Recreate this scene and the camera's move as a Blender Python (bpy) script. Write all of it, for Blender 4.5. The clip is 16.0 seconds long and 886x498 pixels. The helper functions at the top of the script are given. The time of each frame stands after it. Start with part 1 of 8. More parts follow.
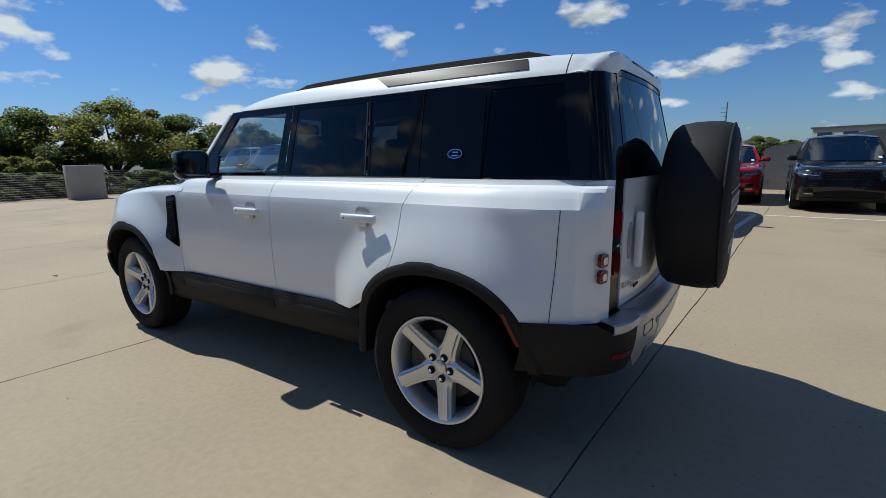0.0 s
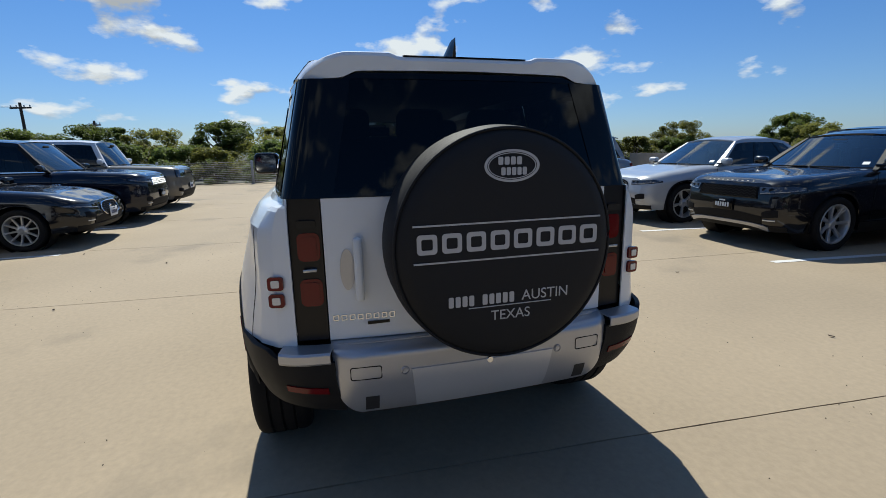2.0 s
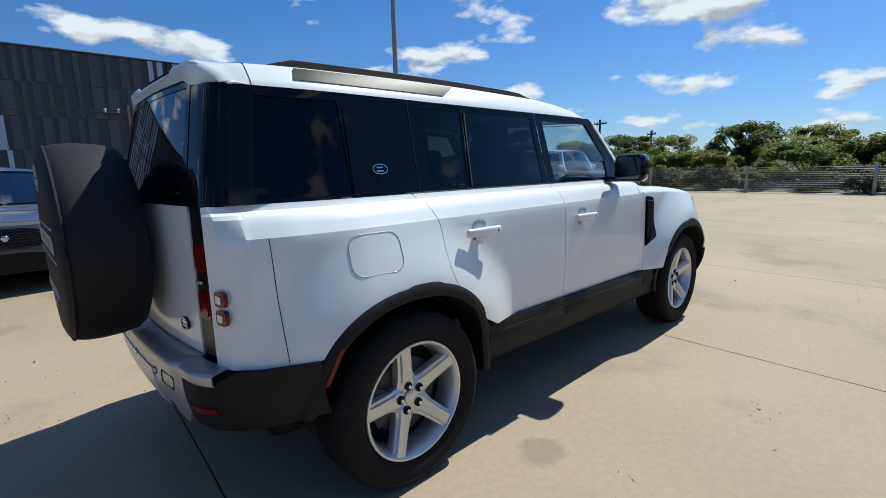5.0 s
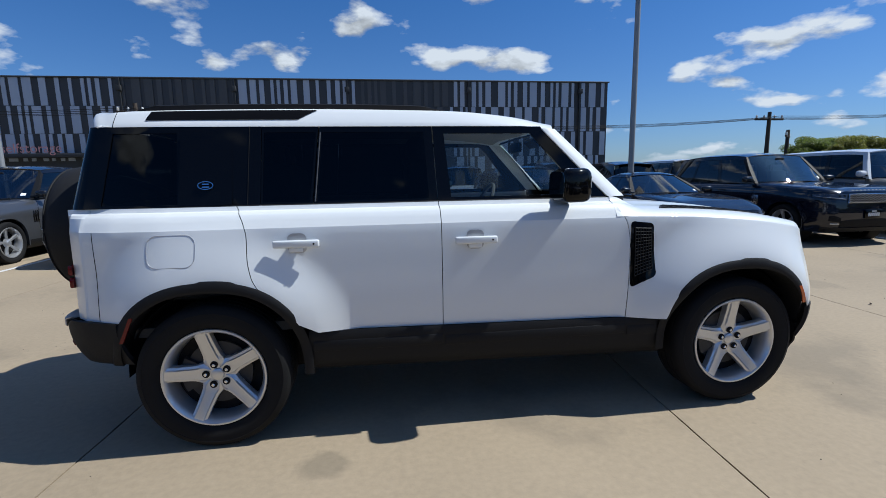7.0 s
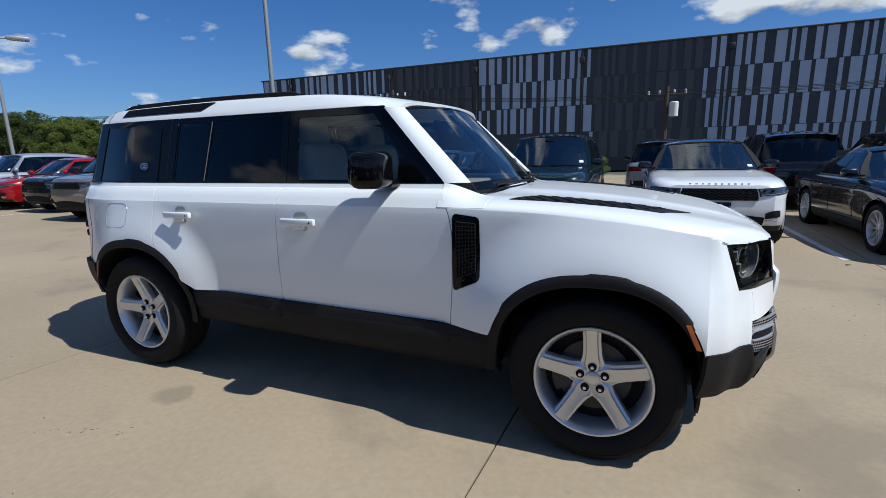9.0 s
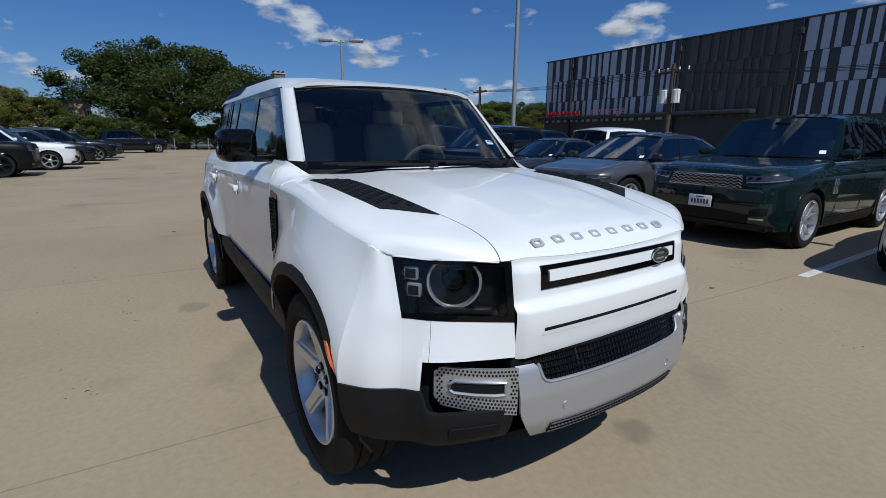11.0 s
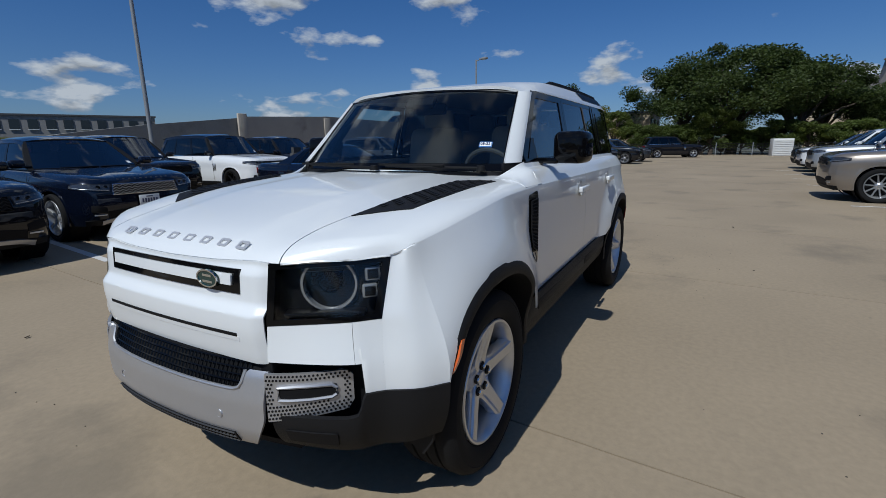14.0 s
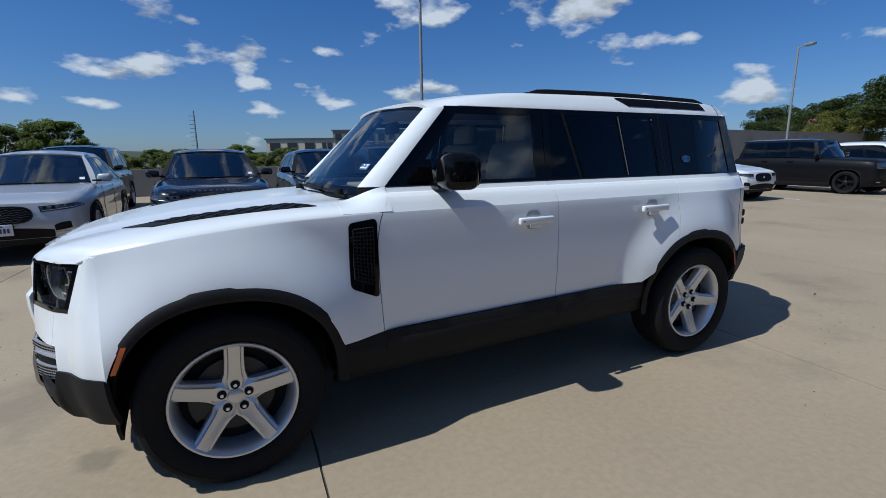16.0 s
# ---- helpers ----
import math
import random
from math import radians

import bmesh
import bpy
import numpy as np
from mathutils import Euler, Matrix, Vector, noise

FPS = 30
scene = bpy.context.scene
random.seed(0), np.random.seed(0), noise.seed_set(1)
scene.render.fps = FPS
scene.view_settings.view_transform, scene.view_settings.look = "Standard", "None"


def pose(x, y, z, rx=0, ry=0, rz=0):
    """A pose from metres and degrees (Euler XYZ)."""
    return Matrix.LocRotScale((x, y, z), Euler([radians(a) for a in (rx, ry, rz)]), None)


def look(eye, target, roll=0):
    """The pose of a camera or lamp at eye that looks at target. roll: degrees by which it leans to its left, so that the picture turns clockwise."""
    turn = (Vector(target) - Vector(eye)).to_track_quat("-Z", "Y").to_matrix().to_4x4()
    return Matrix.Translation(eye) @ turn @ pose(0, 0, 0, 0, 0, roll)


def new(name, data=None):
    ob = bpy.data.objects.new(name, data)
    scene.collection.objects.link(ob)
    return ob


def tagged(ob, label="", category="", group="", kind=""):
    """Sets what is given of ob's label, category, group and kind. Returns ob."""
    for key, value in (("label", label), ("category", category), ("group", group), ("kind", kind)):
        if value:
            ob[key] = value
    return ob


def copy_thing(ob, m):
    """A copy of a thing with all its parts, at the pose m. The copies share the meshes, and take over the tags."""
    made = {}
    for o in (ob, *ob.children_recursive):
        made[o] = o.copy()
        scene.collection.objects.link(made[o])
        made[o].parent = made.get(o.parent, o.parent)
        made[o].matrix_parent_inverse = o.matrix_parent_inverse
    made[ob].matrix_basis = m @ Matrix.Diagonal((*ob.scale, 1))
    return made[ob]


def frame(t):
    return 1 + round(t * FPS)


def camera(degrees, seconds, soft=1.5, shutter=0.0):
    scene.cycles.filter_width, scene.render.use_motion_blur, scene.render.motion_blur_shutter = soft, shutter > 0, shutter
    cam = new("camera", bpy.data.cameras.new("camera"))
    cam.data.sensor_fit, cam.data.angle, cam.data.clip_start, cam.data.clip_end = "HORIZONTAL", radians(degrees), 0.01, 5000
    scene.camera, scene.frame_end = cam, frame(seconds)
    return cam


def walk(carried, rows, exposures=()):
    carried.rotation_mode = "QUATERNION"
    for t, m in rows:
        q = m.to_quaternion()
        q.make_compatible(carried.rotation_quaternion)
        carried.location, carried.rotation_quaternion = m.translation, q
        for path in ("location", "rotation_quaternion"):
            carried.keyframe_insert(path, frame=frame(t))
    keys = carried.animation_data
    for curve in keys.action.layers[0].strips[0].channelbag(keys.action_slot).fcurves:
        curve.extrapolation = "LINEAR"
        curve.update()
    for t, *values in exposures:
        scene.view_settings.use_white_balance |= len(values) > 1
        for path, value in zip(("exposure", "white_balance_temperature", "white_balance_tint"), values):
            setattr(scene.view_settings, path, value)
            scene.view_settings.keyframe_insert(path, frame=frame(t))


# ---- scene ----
cam = camera(87.3, 16.0, soft=0.5)
PATH = [
    (0, (-2.713, 2.595, 1.38), (-1.598, 0.98, 0.993), -1.0),
    (0.5, (-3.17, 2.203, 1.378), (-1.832, 0.773, 0.971), -1.1),
    (1, (-3.551, 1.713, 1.406), (-1.982, 0.545, 0.991), -1.1),
    (1.5, (-3.853, 1.198, 1.408), (-2.095, 0.332, 1.007), -1.1),
    (2, (-3.989, 0.621, 1.445), (-2.105, 0.094, 1.029), -1.1),
    (2.5, (-4.013, 0.027, 1.443), (-2.063, -0.137, 1.031), -1.2),
    (3, (-3.879, -0.555, 1.434), (-1.938, -0.33, 1.007), -1.1),
    (3.5, (-3.704, -1.092, 1.425), (-1.829, -0.527, 1.016), -1.3),
    (4, (-3.439, -1.557, 1.395), (-1.688, -0.674, 1.003), -1.4),
    (4.5, (-3.109, -2.007, 1.393), (-1.536, -0.828, 1.023), -1.4),
    (7, (-0.62, -3.401, 1.423), (-0.353, -1.444, 1.113), -1.0),
    (7.5, (-0.027, -3.478, 1.419), (-0.015, -1.505, 1.092), -1.0),
    (8, (0.543, -3.43, 1.405), (0.311, -1.473, 1.067), -1.2),
    (8.5, (1.107, -3.255, 1.422), (0.618, -1.349, 1.062), -1.2),
    (9, (1.652, -3.008, 1.427), (0.896, -1.199, 1.032), -1.2),
    (11.5, (3.553, -0.919, 1.412), (1.768, -0.146, 0.944), 0.6),
    (12, (3.671, -0.326, 1.414), (1.773, 0.101, 0.951), 0.4),
    (12.5, (3.687, 0.22, 1.402), (1.742, 0.27, 0.939), 0.2),
    (13, (3.626, 0.757, 1.405), (1.707, 0.43, 0.947), -0.1),
    (13.5, (3.461, 1.21, 1.39), (1.629, 0.547, 0.939), -0.6),
    (14, (3.199, 1.675, 1.388), (1.504, 0.709, 0.949), -0.8),
    (14.5, (2.86, 2.086, 1.395), (1.333, 0.869, 0.961), -0.5),
    (15, (2.458, 2.446, 1.413), (1.131, 1.012, 0.981), -0.0),
    (15.5, (1.999, 2.769, 1.422), (0.887, 1.161, 0.999), -0.0),
    (16, (1.51, 3.023, 1.437), (0.648, 1.261, 1.043), -0.7),
]
EXPOSURES = [(0, 0.10, 6100, 3), (1.5, 0.30, 6330, 4), (2.5, 0.36, 6330, 3), (4.5, 0.42, 6200, 2), (7, 0.2, 5900, 6), (9, 0.15, 5950, 6), (11.5, -0.42, 5860, 7), (12.5, -0.66, 5820, 7), (14.5, -0.31, 5860, 6), (16, -0.08, 5720, 6)]
walk(cam, [(t, look(eye, target, roll)) for t, eye, target, roll in PATH], EXPOSURES)

# ---------------------------------------------------------------- light
SUN_EL, SUN_AZ = radians(53.5), radians(-1.0)      # azimuth from +x, which is where the parked car points
world = bpy.data.worlds.new("sky")
scene.world = world
world.use_nodes = True
wn, wl = world.node_tree.nodes, world.node_tree.links
wn.clear()
w_out = wn.new("ShaderNodeOutputWorld")
w_bg = wn.new("ShaderNodeBackground")
w_bg.inputs["Strength"].default_value = 0.0625
sky = wn.new("ShaderNodeTexSky")
sky.sky_type = "NISHITA"
sky.sun_disc = False
sky.sun_elevation = SUN_EL
sky.sun_rotation = radians(90) - SUN_AZ
sky.altitude = 200
sky.air_density, sky.dust_density, sky.ozone_density = 1.0, 0.5, 2.5


def wmath(op, a, b=None, c=None, clamp=False):
    n = wn.new("ShaderNodeMath")
    n.operation, n.use_clamp = op, clamp
    for i, v in enumerate((a, b, c)):
        if v is None:
            continue
        if isinstance(v, (int, float)):
            n.inputs[i].default_value = v
        else:
            wl.new(v, n.inputs[i])
    return n.outputs[0]


# scattered fair-weather clouds: lumpy, flattened, smaller towards the horizon
w_tc = wn.new("ShaderNodeTexCoord")
w_sep = wn.new("ShaderNodeSeparateXYZ")
wl.new(w_tc.outputs["Generated"], w_sep.inputs[0])
w_up = wmath("MAXIMUM", w_sep.outputs[2], 0.0)
w_h = wmath("ADD", wmath("MULTIPLY", w_up, 0.45), 0.34)


def cloud_field(lift):
    """Cloud density, sampled a little higher by lift."""
    v = wn.new("ShaderNodeCombineXYZ")
    wl.new(wmath("DIVIDE", w_sep.outputs[0], w_h), v.inputs[0])
    wl.new(wmath("DIVIDE", w_sep.outputs[1], w_h), v.inputs[1])
    wl.new(wmath("DIVIDE", wmath("MULTIPLY", wmath("ADD", w_up, lift), 2.4), w_h), v.inputs[2])
    parts = []
    for scale, detail, rough, off in ((2.7, 1.0, 0.4, (3.1, 7.7, 0.3)), (7.5, 5.0, 0.52, (1.3, 0.4, 2.0))):
        m = wn.new("ShaderNodeMapping")
        m.inputs["Location"].default_value = off
        wl.new(v.outputs[0], m.inputs["Vector"])
        n = wn.new("ShaderNodeTexNoise")
        n.inputs["Scale"].default_value, n.inputs["Detail"].default_value, n.inputs["Roughness"].default_value = scale, detail, rough
        wl.new(m.outputs[0], n.inputs["Vector"])
        parts.append(n.outputs["Fac"])
    return wmath("ADD", wmath("MULTIPLY", parts[0], 0.66), wmath("MULTIPLY", parts[1], 0.34))


body = cloud_field(0.0)
above = cloud_field(0.016)
cover = wmath("MULTIPLY", wmath("SUBTRACT", body, 0.567), 14.0, clamp=True)
cover = wmath("MULTIPLY", cover, wmath("MULTIPLY", wmath("SUBTRACT", w_sep.outputs[2], 0.012), 30.0, clamp=True))
light = wmath("ADD", wmath("MULTIPLY", wmath("SUBTRACT", body, above), 9.0), 0.62, clamp=True)
shade = wmath("ADD", wmath("MULTIPLY", light, 4.6), 5.4)
w_cloud = wn.new("ShaderNodeCombineColor")
wl.new(shade, w_cloud.inputs[0])
wl.new(wmath("MULTIPLY", shade, 1.03), w_cloud.inputs[1])
wl.new(wmath("MULTIPLY", shade, 1.08), w_cloud.inputs[2])
w_deep = wn.new("ShaderNodeMix")
w_deep.data_type, w_deep.blend_type = "RGBA", "MULTIPLY"
w_deep.inputs["Factor"].default_value = 1.0
w_tone = wn.new("ShaderNodeMix")
w_tone.data_type = "RGBA"
w_tone.inputs["A"].default_value, w_tone.inputs["B"].default_value = (0.72, 0.88, 1.22, 1), (0.44, 0.85, 1.34, 1)
wl.new(wmath("MULTIPLY", w_up, 2.6, clamp=True), w_tone.inputs["Factor"])
wl.new(w_tone.outputs["Result"], w_deep.inputs["B"])
wl.new(sky.outputs[0], w_deep.inputs["A"])
w_mix = wn.new("ShaderNodeMix")
w_mix.data_type = "RGBA"
wl.new(cover, w_mix.inputs["Factor"])
wl.new(w_deep.outputs["Result"], w_mix.inputs["A"])
wl.new(w_cloud.outputs[0], w_mix.inputs["B"])
wl.new(w_mix.outputs["Result"], w_bg.inputs["Color"])
wl.new(w_bg.outputs[0], w_out.inputs["Surface"])

sun = new("sun", bpy.data.lights.new("sun", "SUN"))
sun.data.energy = 5.0
sun.data.angle = radians(0.53)
sun.data.color = (1.0, 0.95, 0.87)
sun_dir = Vector((math.cos(SUN_EL) * math.cos(SUN_AZ), math.cos(SUN_EL) * math.sin(SUN_AZ), math.sin(SUN_EL)))
sun.matrix_world = look(sun_dir * 60, (0, 0, 0))


# ---------------------------------------------------------------- materials
def material(name, color, rough=0.5, metal=0.0, var=0.10, scale=4.0, fine=60.0, bump=0.0, bump_scale=80.0, coat=0.0, island=0.0,
             spec=0.5, world_space=False, stain=None, stain_scale=0.6, emit=0.0, specks=None, spots=()):
    m = bpy.data.materials.new(name)
    m.use_nodes = True
    nt = m.node_tree
    nodes, links = nt.nodes, nt.links
    b = nodes["Principled BSDF"]
    b.inputs["Roughness"].default_value, b.inputs["Metallic"].default_value = rough, metal
    b.inputs["Coat Weight"].default_value = coat
    b.inputs["Coat Roughness"].default_value = 0.03
    b.inputs["Specular IOR Level"].default_value = spec
    if emit:
        b.inputs["Emission Color"].default_value = (*color, 1)
        b.inputs["Emission Strength"].default_value = emit
    if world_space:
        vec = nodes.new("ShaderNodeNewGeometry").outputs["Position"]
    else:
        vec = nodes.new("ShaderNodeTexCoord").outputs["Object"]

    def tex(s, detail=4.0, r=0.55):
        n = nodes.new("ShaderNodeTexNoise")
        n.inputs["Scale"].default_value, n.inputs["Detail"].default_value, n.inputs["Roughness"].default_value = s, detail, r
        links.new(vec, n.inputs["Vector"])
        return n.outputs["Fac"]

    def calc(op, x, y):
        n = nodes.new("ShaderNodeMath")
        n.operation = op
        for i, v in enumerate((x, y)):
            if isinstance(v, (int, float)):
                n.inputs[i].default_value = v
            else:
                links.new(v, n.inputs[i])
        return n.outputs[0]

    col = None
    if var:
        total = calc("ADD", calc("MULTIPLY", calc("SUBTRACT", tex(scale), 0.5), 2.0 * var), calc("MULTIPLY", calc("SUBTRACT", tex(fine, 2.0), 0.5), 1.2 * var))
        if island:
            info = nodes.new("ShaderNodeObjectInfo")
            geo = nodes.new("ShaderNodeNewGeometry")
            total = calc("ADD", total, calc("MULTIPLY", calc("SUBTRACT", info.outputs["Random"], 0.5), island))
            total = calc("ADD", total, calc("MULTIPLY", calc("SUBTRACT", geo.outputs["Random Per Island"], 0.5), island))
        total = calc("ADD", total, 1.0)
        mul = nodes.new("ShaderNodeVectorMath")
        mul.operation = "SCALE"
        mul.inputs[0].default_value = color
        links.new(total, mul.inputs["Scale"])
        col = mul.outputs[0]
        if stain:
            mx = nodes.new("ShaderNodeMix")
            mx.data_type = "RGBA"
            st = calc("MULTIPLY", calc("SUBTRACT", tex(stain_scale, 6.0, 0.6), 0.56), 5.0)
            mn = calc("MINIMUM", calc("MAXIMUM", st, 0.0), 0.55)
            links.new(mn, mx.inputs["Factor"])
            links.new(col, mx.inputs["A"])
            mx.inputs["B"].default_value = (*stain, 1)
            col = mx.outputs["Result"]
        for sx, sy, sr, depth in spots:
            # soft round dark patch with a ragged rim
            dn = nodes.new("ShaderNodeVectorMath")
            dn.operation = "DISTANCE"
            links.new(vec, dn.inputs[0])
            dn.inputs[1].default_value = (sx, sy, 0.0)
            edge = calc("ADD", dn.outputs["Value"], calc("MULTIPLY", calc("SUBTRACT", tex(6.0, 4.0), 0.5), sr * 1.6))
            mask = calc("MINIMUM", calc("MAXIMUM", calc("MULTIPLY", calc("SUBTRACT", sr, edge), 2.2 / sr), 0.0), 1.0)
            mx = nodes.new("ShaderNodeMix")
            mx.data_type = "RGBA"
            links.new(calc("MULTIPLY", mask, depth), mx.inputs["Factor"])
            links.new(col, mx.inputs["A"])
            mx.inputs["B"].default_value = (*specks, 1)
            col = mx.outputs["Result"]
        if specks:
            # small dark pits and scuffs gathered in patches, and soft long smears
            for sc, cut, gain, amount in ((42.0, 0.72, 10.0, 0.45), (7.0, 0.66, 5.0, 0.40)):
                mx = nodes.new("ShaderNodeMix")
                mx.data_type = "RGBA"
                where = calc("MAXIMUM", calc("MULTIPLY", calc("SUBTRACT", tex(0.9, 3.0), 0.50), 5.0), 0.0)
                dot = calc("MAXIMUM", calc("MULTIPLY", calc("SUBTRACT", tex(sc, 3.0, 0.6), cut), gain), 0.0)
                links.new(calc("MINIMUM", calc("MULTIPLY", dot, where), amount), mx.inputs["Factor"])
                links.new(col, mx.inputs["A"])
                mx.inputs["B"].default_value = (*specks, 1)
                col = mx.outputs["Result"]
        links.new(col, b.inputs["Base Color"])
    else:
        b.inputs["Base Color"].default_value = (*color, 1)
    if bump:
        bn = nodes.new("ShaderNodeBump")
        bn.inputs["Strength"].default_value = bump
        bn.inputs["Distance"].default_value = 0.004
        links.new(tex(bump_scale, 3.0), bn.inputs["Height"])
        links.new(bn.outputs[0], b.inputs["Normal"])
    return m


def glass(name, tint, base=0.07, rough=0.0):
    """Thin pane: tinted see-through, with a gloss that grows at grazing angles."""
    m = bpy.data.materials.new(name)
    m.use_nodes = True
    nt = m.node_tree
    nt.nodes.clear()
    out = nt.nodes.new("ShaderNodeOutputMaterial")
    mx = nt.nodes.new("ShaderNodeMixShader")
    tr = nt.nodes.new("ShaderNodeBsdfTransparent")
    gl = nt.nodes.new("ShaderNodeBsdfGlossy")
    lw = nt.nodes.new("ShaderNodeLayerWeight")
    lw.inputs["Blend"].default_value = 0.5
    pw = nt.nodes.new("ShaderNodeMath")
    pw.operation = "POWER"
    pw.inputs[1].default_value = 3.2
    ma = nt.nodes.new("ShaderNodeMath")
    ma.operation = "MULTIPLY_ADD"
    ma.inputs[1].default_value, ma.inputs[2].default_value = 0.9 - base, base
    tr.inputs["Color"].default_value = (*tint, 1)
    gl.inputs["Roughness"].default_value = rough
    nt.links.new(lw.outputs["Facing"], pw.inputs[0])
    nt.links.new(pw.outputs[0], ma.inputs[0])
    nt.links.new(ma.outputs[0], mx.inputs["Fac"])
    nt.links.new(tr.outputs[0], mx.inputs[1])
    nt.links.new(gl.outputs[0], mx.inputs[2])
    nt.links.new(mx.outputs[0], out.inputs["Surface"])
    return m


M = {}
M["white_paint"] = material("white_paint", (0.708, 0.727, 0.734), 0.30, 0, 0.012, 1.5, 9, coat=0.6)
M["black_gloss"] = material("black_gloss", (0.003, 0.003, 0.0035), 0.05, 0, 0.05, spec=0.24)
M["black_plastic"] = material("black_plastic", (0.009, 0.009, 0.010), 0.6, 0, 0.10, 6, 300, bump=0.25, bump_scale=900, spec=0.22)
M["dark_plastic"] = material("dark_plastic", (0.006, 0.006, 0.007), 0.7, 0, 0.10, spec=0.2)
M["roof_glass"] = material("roof_glass", (0.004, 0.004, 0.005), 0.42, 0, 0.05, spec=0.08)
M["mirror_dark"] = material("mirror_dark", (0.10, 0.11, 0.12), 0.04, 1.0, 0.03)
M["rubber"] = material("rubber", (0.009, 0.009, 0.0095), 0.8, 0, 0.2, 5, 60, bump=0.3, bump_scale=160, spec=0.2)
M["vinyl"] = material("vinyl", (0.010, 0.010, 0.011), 0.66, 0, 0.10, 4, 120, bump=0.22, bump_scale=700, spec=0.3)
M["alloy"] = material("alloy", (0.60, 0.61, 0.63), 0.30, 0.75, 0.04, 5, 80)
M["satin_silver"] = material("satin_silver", (0.45, 0.45, 0.465), 0.36, 0.65, 0.05, 5, 120)
M["satin_pale"] = material("satin_pale", (0.60, 0.60, 0.61), 0.38, 0.55, 0.03, 5, 120)
M["chrome"] = material("chrome", (0.72, 0.73, 0.75), 0.12, 1.0, 0.03)
M["print_silver"] = material("print_silver", (0.42, 0.42, 0.43), 0.45, 0.2, 0.05)
M["red_lens"] = material("red_lens", (0.125, 0.004, 0.005), 0.12, 0, 0.05, spec=0.35)
M["orange_lens"] = material("orange_lens", (0.55, 0.10, 0.012), 0.15, 0, 0.05, coat=0.8)
M["clear_lens"] = material("clear_lens", (0.55, 0.56, 0.58), 0.12, 0.3, 0.05, coat=0.8)
M["lamp_dark"] = material("lamp_dark", (0.006, 0.006, 0.007), 0.3, 0.0, 0.1, spec=0.3)
M["seat"] = material("seat", (0.23, 0.215, 0.19), 0.6, 0, 0.08, 5, 120, bump=0.15, bump_scale=400)
M["interior"] = material("interior", (0.05, 0.049, 0.047), 0.7, 0, 0.1)
M["interior_light"] = material("interior_light", (0.30, 0.28, 0.25), 0.7, 0, 0.08)
M["brake"] = material("brake", (0.04, 0.04, 0.042), 0.5, 0.5, 0.15)
M["lamp_grey"] = material("lamp_grey", (0.44, 0.45, 0.46), 0.25, 0.6, 0.08, coat=0.5)
M["badge_green"] = material("badge_green", (0.003, 0.030, 0.028), 0.25, 0, 0.05, coat=0.5)
M["sticker_blue"] = material("sticker_blue", (0.04, 0.16, 0.42), 0.5, 0, 0.05)
M["sticker_white"] = material("sticker_white", (0.75, 0.76, 0.78), 0.5, 0, 0.03)
M["glass_clear"] = glass("glass_clear", (0.70, 0.76, 0.75))
M["glass_screen"] = glass("glass_screen", (0.76, 0.82, 0.82))
M["glass_privacy"] = glass("glass_privacy", (0.050, 0.052, 0.054), 0.022)
M["glass_car"] = glass("glass_car", (0.10, 0.115, 0.12), 0.05)
M["concrete"] = material("concrete", (0.280, 0.222, 0.150), 0.85, 0, 0.28, 0.35, 26, bump=0.2, bump_scale=90, world_space=True,
                         stain=(0.150, 0.124, 0.090), stain_scale=0.55, island=0.05, specks=(0.075, 0.067, 0.052), spots=((-0.94, -1.18, 0.15, 0.36), (2.15, 0.46, 0.12, 0.42), (-2.9, 3.4, 0.22, 0.22), (3.6, -2.6, 0.3, 0.2), (0.6, 4.8, 0.35, 0.22), (4.8, 1.6, 0.3, 0.2)))
M["joint"] = material("joint", (0.07, 0.06, 0.05), 0.95, 0, 0.3, 4, 40, world_space=True)
M["concrete_wall"] = material("concrete_wall", (0.40, 0.36, 0.30), 0.9, 0, 0.16, 0.8, 20, bump=0.3, bump_scale=60, world_space=True,
                              stain=(0.16, 0.14, 0.12), stain_scale=0.5)
# weathered, stained concrete; base colour also darkened for the shade on these walls
M["weathered_concrete"] = material("weathered_concrete", (0.275, 0.265, 0.235), 0.9, 0, 0.2, 0.8, 20, bump=0.3, bump_scale=60, world_space=True,
                                   stain=(0.11, 0.10, 0.088), stain_scale=0.5)
M["line_paint"] = material("line_paint", (0.56, 0.55, 0.53), 0.7, 0, 0.16, 3, 60, world_space=True, stain=(0.42, 0.38, 0.32), stain_scale=4)
M["galvanised"] = material("galvanised", (0.30, 0.31, 0.32), 0.45, 0.7, 0.12, 3, 40)
M["cable"] = material("cable", (0.06, 0.062, 0.065), 0.5, 0.3, 0.1)
M["pole_grey"] = material("pole_grey", (0.26, 0.27, 0.28), 0.5, 0.3, 0.08)
M["strip_grey"] = material("strip_grey", (0.10, 0.10, 0.105), 0.5, 0.2, 0.05)
M["wood_pole"] = material("wood_pole", (0.055, 0.042, 0.032), 0.9, 0, 0.3, 2, 30)
M["panel_light"] = material("panel_light", (0.41, 0.45, 0.53), 0.5, 0.1, 0.04, 0.5, 8, world_space=True, island=0.08)
M["panel_dark"] = material("panel_dark", (0.045, 0.046, 0.05), 0.5, 0.1, 0.08, 0.5, 8, world_space=True, island=0.15)
M["panel_mid"] = material("panel_mid", (0.072, 0.070, 0.070), 0.5, 0.1, 0.06, 0.5, 8, world_space=True, island=0.15)
M["dark_base"] = material("dark_base", (0.03, 0.031, 0.033), 0.6, 0, 0.15, 0.5, 6, world_space=True)
M["window_dark"] = material("window_dark", (0.02, 0.025, 0.03), 0.08, 0, 0.1)
